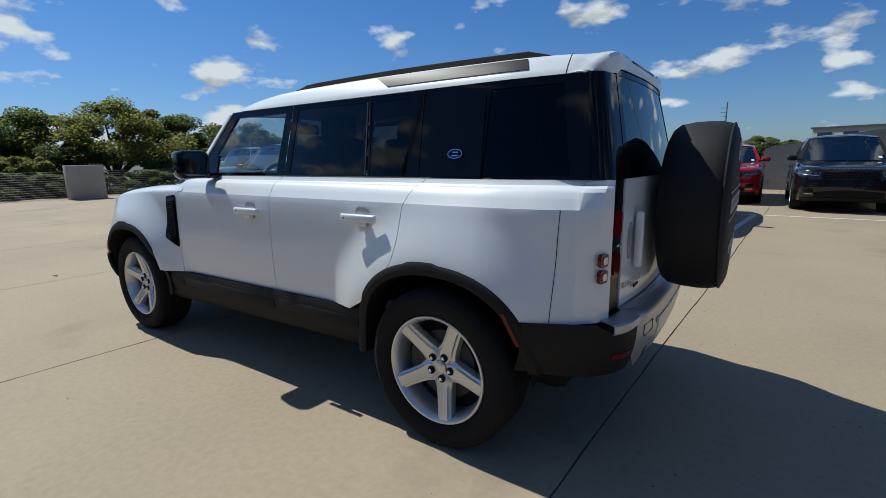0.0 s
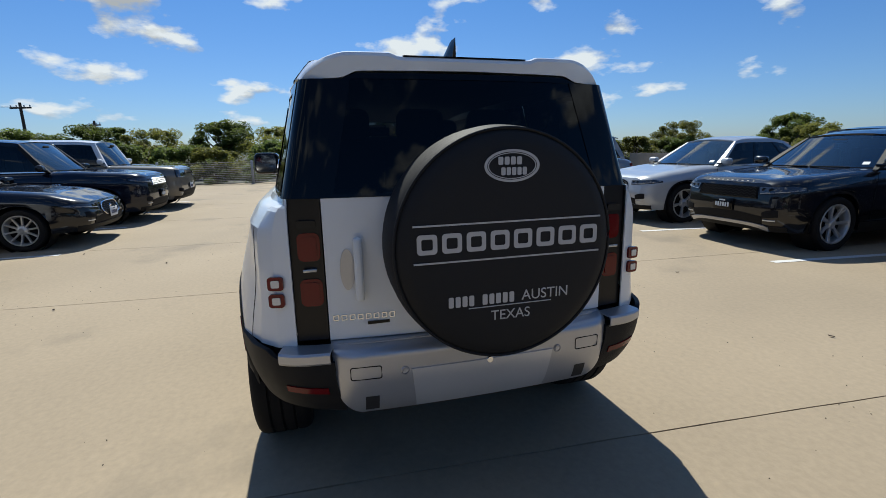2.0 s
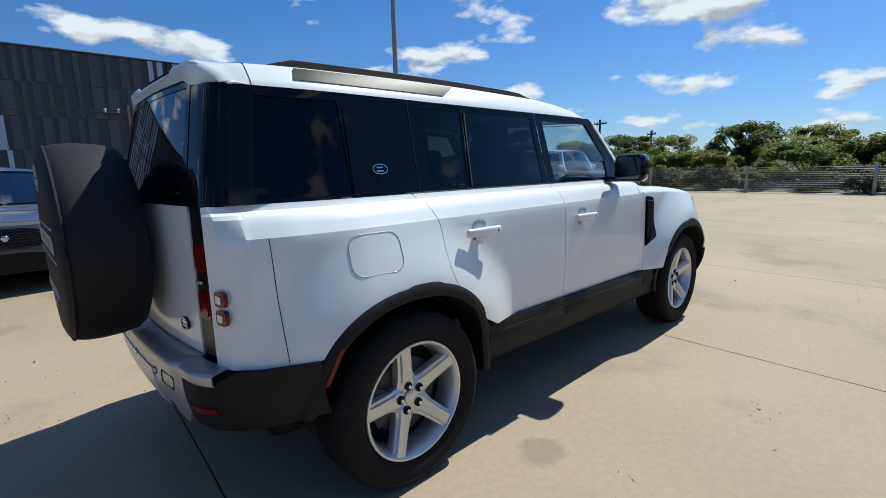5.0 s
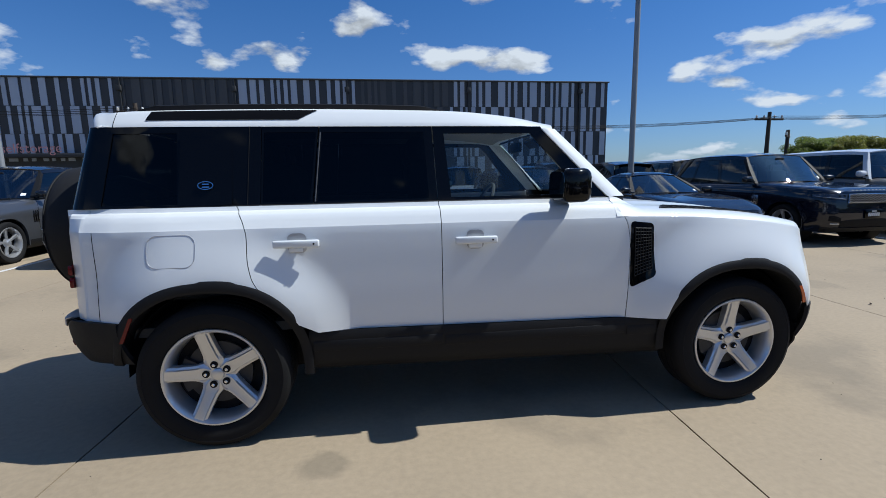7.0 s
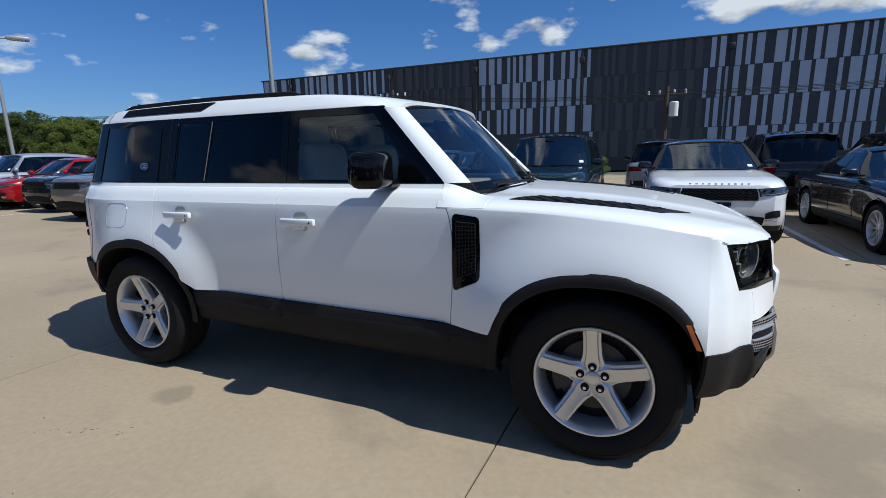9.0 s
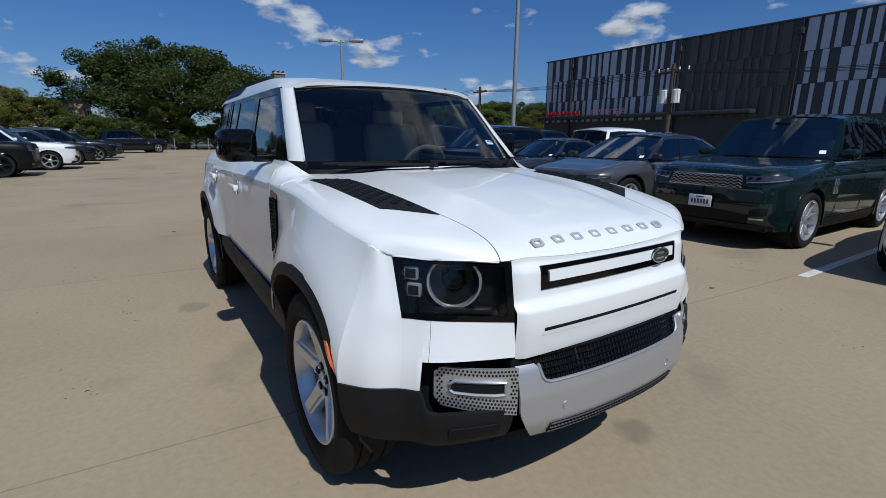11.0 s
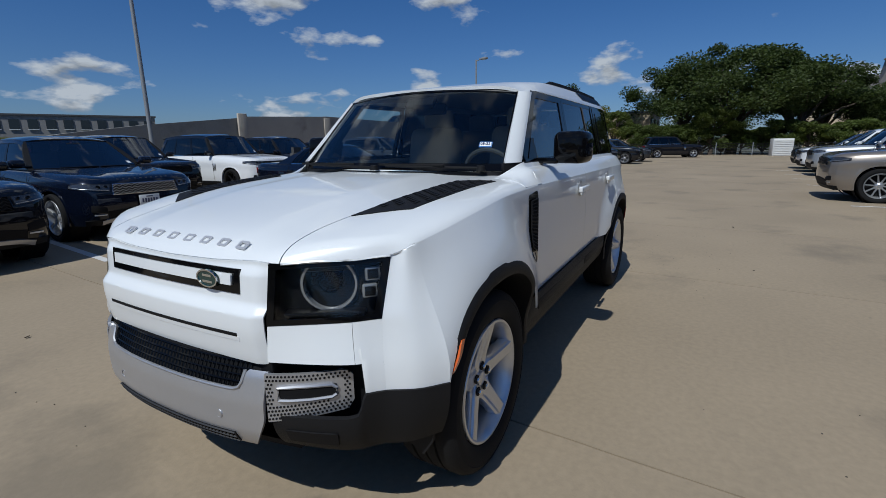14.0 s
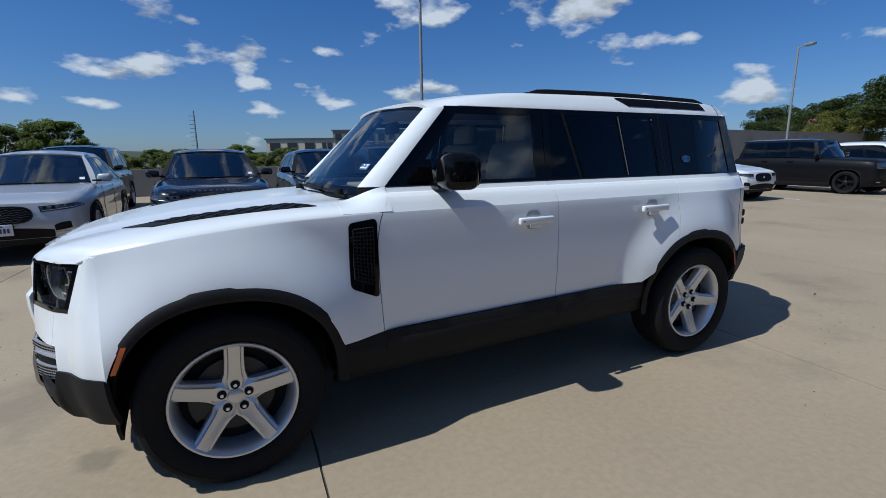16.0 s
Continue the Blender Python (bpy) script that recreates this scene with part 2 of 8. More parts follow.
M["sign_red"] = material("sign_red", (0.42, 0.02, 0.02), 0.5, 0, 0.1)
M["sign_pink"] = material("sign_pink", (0.62, 0.30, 0.28), 0.5, 0, 0.06)
M["hotel_grey"] = material("hotel_grey", (0.22, 0.215, 0.21), 0.85, 0, 0.08, 0.2, 3, world_space=True)
M["hotel_cream"] = material("hotel_cream", (0.50, 0.45, 0.36), 0.85, 0, 0.08, 0.2, 3, world_space=True)
M["stone_tan"] = material("stone_tan", (0.45, 0.36, 0.25), 0.9, 0, 0.15, 0.4, 4, world_space=True)
M["slate"] = material("slate", (0.12, 0.11, 0.11), 0.7, 0, 0.2, 1, 10, world_space=True)
M["roof_red"] = material("roof_red", (0.24, 0.10, 0.065), 0.8, 0, 0.2, 1, 10, world_space=True)
M["asphalt"] = material("asphalt", (0.075, 0.078, 0.062), 0.95, 0, 0.3, 0.03, 3, world_space=True, stain=(0.05, 0.075, 0.025), stain_scale=0.02)
M["bark"] = material("bark", (0.075, 0.058, 0.045), 0.95, 0, 0.3, 3, 30, bump=0.6, bump_scale=20)
for nm, c in (("leaf_oak", (0.062, 0.088, 0.022)), ("leaf_elm", (0.115, 0.150, 0.030)), ("leaf_yellow", (0.17, 0.175, 0.036)), ("leaf_shrub", (0.10, 0.135, 0.030))):
    M[nm] = material(nm, c, 0.6, 0, 0.22, 0.5, 5, island=0.5, world_space=True)
    lt = M[nm].node_tree
    pb, tl, ms = lt.nodes["Principled BSDF"], lt.nodes.new("ShaderNodeBsdfTranslucent"), lt.nodes.new("ShaderNodeMixShader")
    lt.links.new(pb.inputs["Base Color"].links[0].from_socket, tl.inputs["Color"])
    ms.inputs["Fac"].default_value = 0.58
    lt.links.new(pb.outputs[0], ms.inputs[1])
    lt.links.new(tl.outputs[0], ms.inputs[2])
    lt.links.new(ms.outputs[0], lt.nodes["Material Output"].inputs["Surface"])
M["far_hill"] = material("far_hill", (0.03, 0.048, 0.03), 0.95, 0, 0.3, 0.02, 0.3, world_space=True)
M["plate"] = material("plate", (0.62, 0.64, 0.66), 0.5, 0, 0.05)
M["plate_bars"] = material("plate_bars", (0.05, 0.06, 0.12), 0.5, 0, 0.05)
M["white_metal"] = material("white_metal", (0.62, 0.62, 0.60), 0.6, 0, 0.06, 1, 10)


# ---------------------------------------------------------------- mesh helpers
def lerp(a, b, t):
    return a + (b - a) * t


def smooth(t):
    t = max(0.0, min(1.0, t))
    return t * t * (3 - 2 * t)


def tab(x, *pairs):
    """Piecewise value of x along (key, value) pairs, eased by Catmull-Rom slopes."""
    if x <= pairs[0][0]:
        return pairs[0][1]
    if x >= pairs[-1][0]:
        return pairs[-1][1]
    for i in range(len(pairs) - 1):
        (x0, y0), (x1, y1) = pairs[i], pairs[i + 1]
        if x0 <= x <= x1:
            h = x1 - x0
            s = (y1 - y0) / h
            m0 = m1 = s
            if i > 0:
                sp = (y0 - pairs[i - 1][1]) / (x0 - pairs[i - 1][0])
                m0 = 0.0 if sp * s <= 0 else 2 * sp * s / (sp + s)
            if i < len(pairs) - 2:
                sn = (pairs[i + 2][1] - y1) / (pairs[i + 2][0] - x1)
                m1 = 0.0 if sn * s <= 0 else 2 * sn * s / (sn + s)
            t = (x - x0) / h
            return (2 * t ** 3 - 3 * t ** 2 + 1) * y0 + (t ** 3 - 2 * t ** 2 + t) * h * m0 + (3 * t ** 2 - 2 * t ** 3) * y1 + (t ** 3 - t ** 2) * h * m1


def grid(bm, pts, close=False, flip=False):
    """Faces over rows of points."""
    vs = [[bm.verts.new(p) for p in row] for row in pts]
    n = len(vs[0])
    for i in range(len(vs) - 1):
        for j in range(n if close else n - 1):
            k = (j + 1) % n
            f = (vs[i][j], vs[i + 1][j], vs[i + 1][k], vs[i][k])
            bm.faces.new(f[::-1] if flip else f)
    return vs


def surf(fn, nu, nv, flip=False):
    bm = bmesh.new()
    grid(bm, [[fn(i / nu, j / nv) for j in range(nv + 1)] for i in range(nu + 1)], flip=flip)
    return bm


def add_box(bm, c, s, m=None):
    r = bmesh.ops.create_cube(bm, size=1.0)
    mm = (m or Matrix()) @ Matrix.Translation(c) @ Matrix.Diagonal((*s, 1))
    bmesh.ops.transform(bm, matrix=mm, verts=r["verts"])
    return r["verts"]


def box(c, s, bevel=0.0, seg=2, m=None):
    bm = bmesh.new()
    add_box(bm, c, s, m)
    if bevel:
        bmesh.ops.bevel(bm, geom=bm.edges[:], offset=bevel, segments=seg, profile=0.5, affect="EDGES")
    return bm


def add_tube(bm, a, b, r0, r1=None, n=12, caps=True):
    a, b = Vector(a), Vector(b)
    r1 = r0 if r1 is None else r1
    d = b - a
    m = Matrix.Translation((a + b) / 2) @ d.to_track_quat("Z", "Y").to_matrix().to_4x4()
    bmesh.ops.create_cone(bm, cap_ends=caps, segments=n, radius1=r0, radius2=r1, depth=d.length, matrix=m)


def tube(a, b, r0, r1=None, n=12):
    bm = bmesh.new()
    add_tube(bm, a, b, r0, r1, n)
    return bm


def path_tube(bm, pts, r, n=8):
    """A round bar along points."""
    rows = []
    for i, p in enumerate(pts):
        a, b = Vector(pts[max(0, i - 1)]), Vector(pts[min(len(pts) - 1, i + 1)])
        q = (b - a).to_track_quat("Z", "Y").to_matrix()
        rad = r[i] if isinstance(r, (list, tuple)) else r
        rows.append([Vector(p) + q @ Vector((rad * math.cos(2 * math.pi * k / n), rad * math.sin(2 * math.pi * k / n), 0)) for k in range(n)])
    grid(bm, rows, close=True)


def revolve(profile, n=48, axis="y", close=False):
    """Turn (radius, along) points round an axis through the origin."""
    bm = bmesh.new()
    rows = []
    for k in range(n + 1):
        a = 2 * math.pi * k / n
        if axis == "y":
            rows.append([(r * math.cos(a), h, r * math.sin(a)) for r, h in profile])
        elif axis == "x":
            rows.append([(h, r * math.cos(a), r * math.sin(a)) for r, h in profile])
        else:
            rows.append([(r * math.cos(a), r * math.sin(a), h) for r, h in profile])
    grid(bm, rows)
    bmesh.ops.remove_doubles(bm, verts=bm.verts[:], dist=1e-5)
    return bm


def prism(poly, lo, hi, axis="y"):
    """A flat outline (two coordinates) pushed along an axis from lo to hi."""
    bm = bmesh.new()
    put = {"x": lambda a, b, h: (h, a, b), "y": lambda a, b, h: (a, h, b), "z": lambda a, b, h: (a, b, h)}[axis]
    lo_v = [bm.verts.new(put(a, b, lo)) for a, b in poly]
    hi_v = [bm.verts.new(put(a, b, hi)) for a, b in poly]
    bm.faces.new(lo_v)
    bm.faces.new(hi_v[::-1])
    for i in range(len(poly)):
        j = (i + 1) % len(poly)
        bm.faces.new((lo_v[i], hi_v[i], hi_v[j], lo_v[j]))
    bmesh.ops.recalc_face_normals(bm, faces=bm.faces[:])
    return bm


def rounded(w, h, r, n=4, cx=0.0, cy=0.0):
    """Outline of a rounded rectangle."""
    out = []
    for sx, sy, a0 in ((1, 1, 0), (-1, 1, 90), (-1, -1, 180), (1, -1, 270)):
        for k in range(n + 1):
            a = radians(a0 + 90 * k / n)
            out.append((cx + sx * (w / 2 - r) + r * math.cos(a), cy + sy * (h / 2 - r) + r * math.sin(a)))
    return out


def ellipse(w, h, n=28, cx=0.0, cy=0.0):
    return [(cx + w / 2 * math.cos(2 * math.pi * k / n), cy + h / 2 * math.sin(2 * math.pi * k / n)) for k in range(n)]


def ring_prism(outer, inner, lo, hi, axis="y"):
    """A flat frame between two outlines of as many points."""
    bm = bmesh.new()
    put = {"x": lambda a, b, h: (h, a, b), "y": lambda a, b, h: (a, h, b), "z": lambda a, b, h: (a, b, h)}[axis]
    loops = [[put(a, b, h) for a, b in o] for o, h in ((outer, lo), (outer, hi), (inner, hi), (inner, lo), (outer, lo))]
    grid(bm, loops, close=True)
    bmesh.ops.remove_doubles(bm, verts=bm.verts[:], dist=1e-6)
    bmesh.ops.recalc_face_normals(bm, faces=bm.faces[:])
    return bm


def mesh_of(name, bm, mat, angle=35.0, fix=True):
    if fix:
        bmesh.ops.recalc_face_normals(bm, faces=bm.faces[:])
    bm.edges.index_update()
    rim = [e.index for e in bm.edges if e.is_boundary]
    me = bpy.data.meshes.new(name)
    bm.to_mesh(me)
    bm.free()
    me.materials.append(M[mat] if isinstance(mat, str) else mat)
    me.shade_smooth()
    me.set_sharp_from_angle(angle=radians(angle))
    for i in rim:
        me.edges[i].use_edge_sharp = True
    return me


def part(name, bm, mat, parent=None, label="", angle=35.0, thick=0.0, fix=True):
    """Link a bmesh as one mesh object under a thing or a part."""
    ob = new(name, mesh_of(name, bm, mat, angle, fix))
    ob.parent = parent
    if label:
        ob["label"] = label
    if thick:
        s = ob.modifiers.new("thickness", "SOLIDIFY")
        s.thickness, s.offset = thick, -1
    return ob


def again(ob, m, parent=None):
    """The same part once more, sharing its mesh."""
    o = new(ob.name.split(".")[0], ob.data)
    o.parent = parent if parent is not None else ob.parent
    o.matrix_basis = m
    return o


def thing(name, m, label, category, group="", kind=""):
    e = new(name)
    e.empty_display_size = 0.2
    e.matrix_basis = m
    return tagged(e, label, category, group, kind)


def solo(name, bm, mat, label, category, group="", kind="", angle=35.0, m=None):
    ob = part(name, bm, mat, None, "", angle)
    if m is not None:
        ob.matrix_basis = m
    return tagged(ob, label, category, group, kind)


# ---------------------------------------------------------------- the white off-roader in the middle
# its own frame: x to the nose, y to its left, z up, origin between the axles
hero = thing("off_road_car", pose(0, 0, 0.02), "clean white four-door off-road car with black trim, on concrete", "car")
AX, HZ = 1.511, 0.372          # axle distance from the middle, hub height
BELT = 1.262


def hc(x):
    return tab(x, (0.76, 1.222), (1.2, 1.207), (1.6, 1.176), (1.9, 1.130), (2.1, 1.088), (2.2, 1.052), (2.245, 1.022), (2.265, 1.0))


def shoulder(x):
    return 1.15 if x < 0.8 else hc(x) - 0.066


def side(x, z):
    """Half width of the flank."""
    d = z - shoulder(x)
    y = tab(d, (-0.85, 0.855), (-0.70, 0.872), (-0.58, 0.892), (-0.35, 0.905), (-0.15, 0.903), (-0.05, 0.899), (0.0, 0.893), (0.008, 0.888), (0.066, 0.852), (0.080, 0.832), (0.090, 0.800), (0.12, 0.784))
    for c in (AX, -AX):
        e = math.hypot(x - c, z - HZ)
        y += (0.092 if c > 0 else 0.064) * smooth((0.82 - e) / 0.34)
    t = tab(x, (-2.16, -0.075), (-1.95, -0.022), (-1.7, 0.0), (1.55, 0.0), (1.75, -0.006), (1.95, -0.034), (2.06, -0.085))
    return y + (t if x < 0 else t * lerp(0.25, 1.0, smooth((z - 0.62) / 0.34)))


# nose corner: a plan curve from beside the grille round to the flank
NX = 1.95
HE = 0.80          # outer end of the headlamp along that curve


def nose(s, z):
    low = smooth((0.84 - z) / 0.25)
    lean = max(-0.15, z - 0.83) * (lerp(0.16, 0.36, s) if z > 0.83 else 0.10)
    x = tab(s, (0, 2.262), (0.3, 2.200), (0.6, 2.135), (0.8, 2.072), (0.9, 2.022), (1, NX)) + 0.012 * low * math.sin(math.pi * s)
    x -= lean * (1 - smooth((s - 0.8) / 0.2))
    ye = side(NX, z)
    y = tab(s, (0, 0.487), (0.3, 0.610), (0.6, 0.728), (0.8, 0.804), (0.9, lerp(0.804, ye, 0.56)), (1, ye))
    return x, y + low * 0.034 * math.sin(math.pi * s)


def lamp_low(s):
    return lerp(0.808, 0.826, s / HE)


def lamp_top(s):
    return lerp(1.006, 1.024, s / HE)


AO, AZ = 0.500, 0.508          # outer wheel-arch half width and height


def arch_z(x, ax, az):
    z = -9.0
    for c in (AX, -AX):
        # the front arch is drawn in towards the nose
        d = abs(x - c) / (ax - (0.036 * smooth((x - c) / 0.42) if c > 0 and x > c else 0.0))
        if d < 1:
            z = max(z, HZ + az * (1 - d ** 2.35) ** (1 / 2.35))
    return z


def white_low(x):
    base = lerp(0.586, 0.552, (x + 1.0) / 2.05) if x > -1.9 else 0.695
    return max(base, arch_z(x, AO, AZ))


def panel(name, xl, xr, nu, s, low=white_low, top=True, extra=None, angle=30):
    """Flank panel: rows from its lower edge to the shoulder, then over the crease to the belt."""
    rows = []
    over = (0.008, 0.037, 0.066, 0.074, 0.080, 0.085, 0.090, 0.104, BELT - 1.15) if top else ()
    for i in range(nu + 1):
        u = i / nu
        row = []
        for j in range(25 + len(over)):
            z, x = 1.0, 0.0
            for _ in range(5):
                x = lerp(xl(z), xr(z), u)
                sh = shoulder(x) if x > 0.8 or top else shoulder(0.801)
                z = lerp(low(x), sh, 1 - (1 - j / 24) ** 1.5) if j < 25 else sh + over[j - 25]
            row.append((x, s * side(x, z), z))
        if extra:
            row = row + extra(u)
        rows.append(row)
    return rows


def outward(bm, centre):
    """Turn the faces of an open shell so that they look away from a point."""
    bmesh.ops.recalc_face_normals(bm, faces=bm.faces[:])
    c = Vector(centre)
    if sum((f.calc_center_median() - c).dot(f.normal) * f.calc_area() for f in bm.faces) < 0:
        bmesh.ops.reverse_faces(bm, faces=bm.faces[:])
    return bm


def panel_part(name, rows, angle=16):
    bm = bmesh.new()
    for r in rows:
        grid(bm, r)
    bmesh.ops.remove_doubles(bm, verts=bm.verts[:], dist=0.0006)
    return part(name, outward(bm, (0, 0, 0.7)), "white_paint", hero, thick=0.006, angle=angle, fix=False)


def gap_front(z):
    return tab(z, (0.55, 0.806), (0.80, 0.820), (0.99, 0.822), (1.10, 0.806), (1.18, 0.774), (1.27, 0.735))


def gap_rear(z):
    return tab(z, (0.58, -1.036), (0.70, -1.135), (0.80, -1.225), (0.90, -1.283), (1.0, -1.302), (1.11, -1.306), (1.18, -1.325), (1.27, -1.376))


def corner_low(a):
    x = nose(a, 0.6)[0]
    return max(0.687 if a < 0.655 else lerp(0.687, 0.588, min(1, (a - 0.655) / 0.008)), arch_z(x, AO, AZ) if a > 0.7 else 0)


GAP = 0.0022

YE = side(NX, shoulder(NX))


def front_edge(y):
    """Where the hood and fender end at the front, above the nose panel and along the lamp's upper edge."""
    return tab(abs(y), (0.0, 2.266), (0.25, 2.259), (0.40, 2.244), (0.487, 2.232), (0.610, 2.168), (0.728, 2.092), (0.804, 2.018), (lerp(0.804, YE, 0.56), 1.988), (YE, NX))


def front_x(a):
    x = 2.2
    for _ in range(8):
        x = lerp(x, max(NX, front_edge(a * hood_y(x))), 0.8)
    return x


def hood_seam(u):
    """Where the hood's side gap runs, as a share of the half width."""
    return tab(u, (0.0, 0.680), (0.30, 0.672), (0.76, 0.617), (0.85, 0.612), (0.93, 0.625), (1.0, 0.650))


def hood_y(x):
    return side(min(x, NX), shoulder(min(x, NX))) - max(0.0, x - NX) * 0.22


def hood_pt(u, a, s=1, off=0.0):
    xf = front_x(a)
    x0 = tab(a, (0.0, 0.80), (0.7, 0.775), (0.85, 0.768), (0.94, 0.774), (1.0, gap_front(shoulder(0.81)) + GAP))
    x = lerp(x0, xf, u)
    d = tab(a, (0.0, 0.0), (0.34, -0.002), (0.46, -0.011), (0.58, -0.016), (0.75, -0.017), (0.88, -0.027), (0.94, -0.037), (0.98, -0.052), (1.0, -0.066))
    fade = smooth((2.24 - x) / 0.25)
    d = lerp(d * 0.5 - 0.016 * a * a, d, fade)
    roll = max(0.0, 1 - (xf - x) / 0.075)
    d -= tab(a * hood_y(xf), (0.44, 0.0), (0.487, 0.008), (0.51, 0.015), (0.61, 0.032), (0.728, 0.045), (0.804, 0.043), (YE, 0.0)) * (1 - math.sqrt(max(0.0, 1 - roll * roll)))
    return (x, s * a * hood_y(x), hc(x) + d + off)


for s in (1, -1):
    panel_part("front_door", [panel("front_door", lambda z: -0.284 + GAP, lambda z: gap_front(z) - GAP, 44, s)])
    panel_part("rear_door", [panel("rear_door", lambda z: gap_rear(z) + GAP, lambda z: -0.284 - GAP, 50, s)])
    curve = ((-2.12, 0.0), (-2.134, 0.02), (-2.140, 0.05), (-2.204, 0.46), (-2.211, 0.53), (-2.236, 1.0))
    tail = []
    for x, tuck in curve:
        tail.append([(x, s * lerp(side(-2.12, z), 0.716, tuck), z) for z in [lerp(0.695, 1.15, k / 20) for k in range(21)] + [1.15 + q for q in (0.008, 0.037, 0.066, 0.080, 0.090, 0.112)]])
    panel_part("rear_quarter", [panel("rear_quarter", lambda z: -2.12, lambda z: gap_rear(z) - GAP, 60, s), tail])
    bm = bmesh.new()
    path_tube(bm, [(-2.050 - 0.035 * (z - 0.7), s * (side(-2.050 - 0.035 * (z - 0.7), z) + 0.0004), z) for z in [lerp(0.70, 1.148, k / 14) for k in range(15)]], 0.0018, 4)
    part("panel_seam", bm, "dark_plastic", hero)
    over_hood = lambda u, s=s: [hood_pt(u, lerp(1.0, hood_seam(u) + 0.0045, k / 16), s) for k in range(1, 17)]
    cheek = []
    for i in range(17):
        a = lerp(1.0, HE, i / 16)
        y = lerp(0.804, YE, tab((a - HE) / (1 - HE), (0, 0.0), (0.5, 0.56), (1, 1.0)))
        tip = hood_pt(1.0, min(1.0, y / hood_y(front_edge(y))), s)
        lo = corner_low(a)
        col = [(nose(a, z)[0], s * nose(a, z)[1], z) for z in [lerp(lo, tip[2], 1 - (1 - j / 24) ** 1.5) for j in range(24)]]
        cheek.append(col + [(tip[0] - 0.001, tip[1], tip[2] - 0.001)])
    below = [[(nose(a, z)[0], s * nose(a, z)[1], z) for z in [lerp(corner_low(a), lamp_low(a) - 0.003, j / 12) for j in range(13)]] for a in (0.6085, 0.63, 0.655, 0.663, 0.7, 0.75, HE)]
    brow = []
    y_seam = (hood_seam(1.0) + 0.0045) * hood_y(front_x(hood_seam(1.0)))
    for k in range(25):
        y = lerp(0.804, y_seam, k / 24)
        t = hood_pt(1.0, y / hood_y(front_edge(y)), s)
        a = tab(y, (0.487, 0.0), (0.610, 0.3), (0.728, 0.6), (0.804, 0.8))
        e = (nose(a, lamp_top(a))[0], s * nose(a, lamp_top(a))[1], lamp_top(a) - 0.002)
        brow.append([tuple(lerp(t[m], e[m], j / 3) for m in range(3)) for j in range(4)])
    panel_part("front_fender", [panel("front_fender", lambda z: gap_front(z) + GAP, lambda z: NX, 110, s, top=False, extra=over_hood), cheek, below, brow], 50)


def hood_fn(u, v):
    a = lerp(-1, 1, v) * hood_seam(u)
    return hood_pt(u, abs(a), 1 if a >= 0 else -1)


part("hood", outward(surf(hood_fn, 100, 56), (1.5, 0, 0)), "white_paint", hero, thick=0.012, angle=50, fix=False)


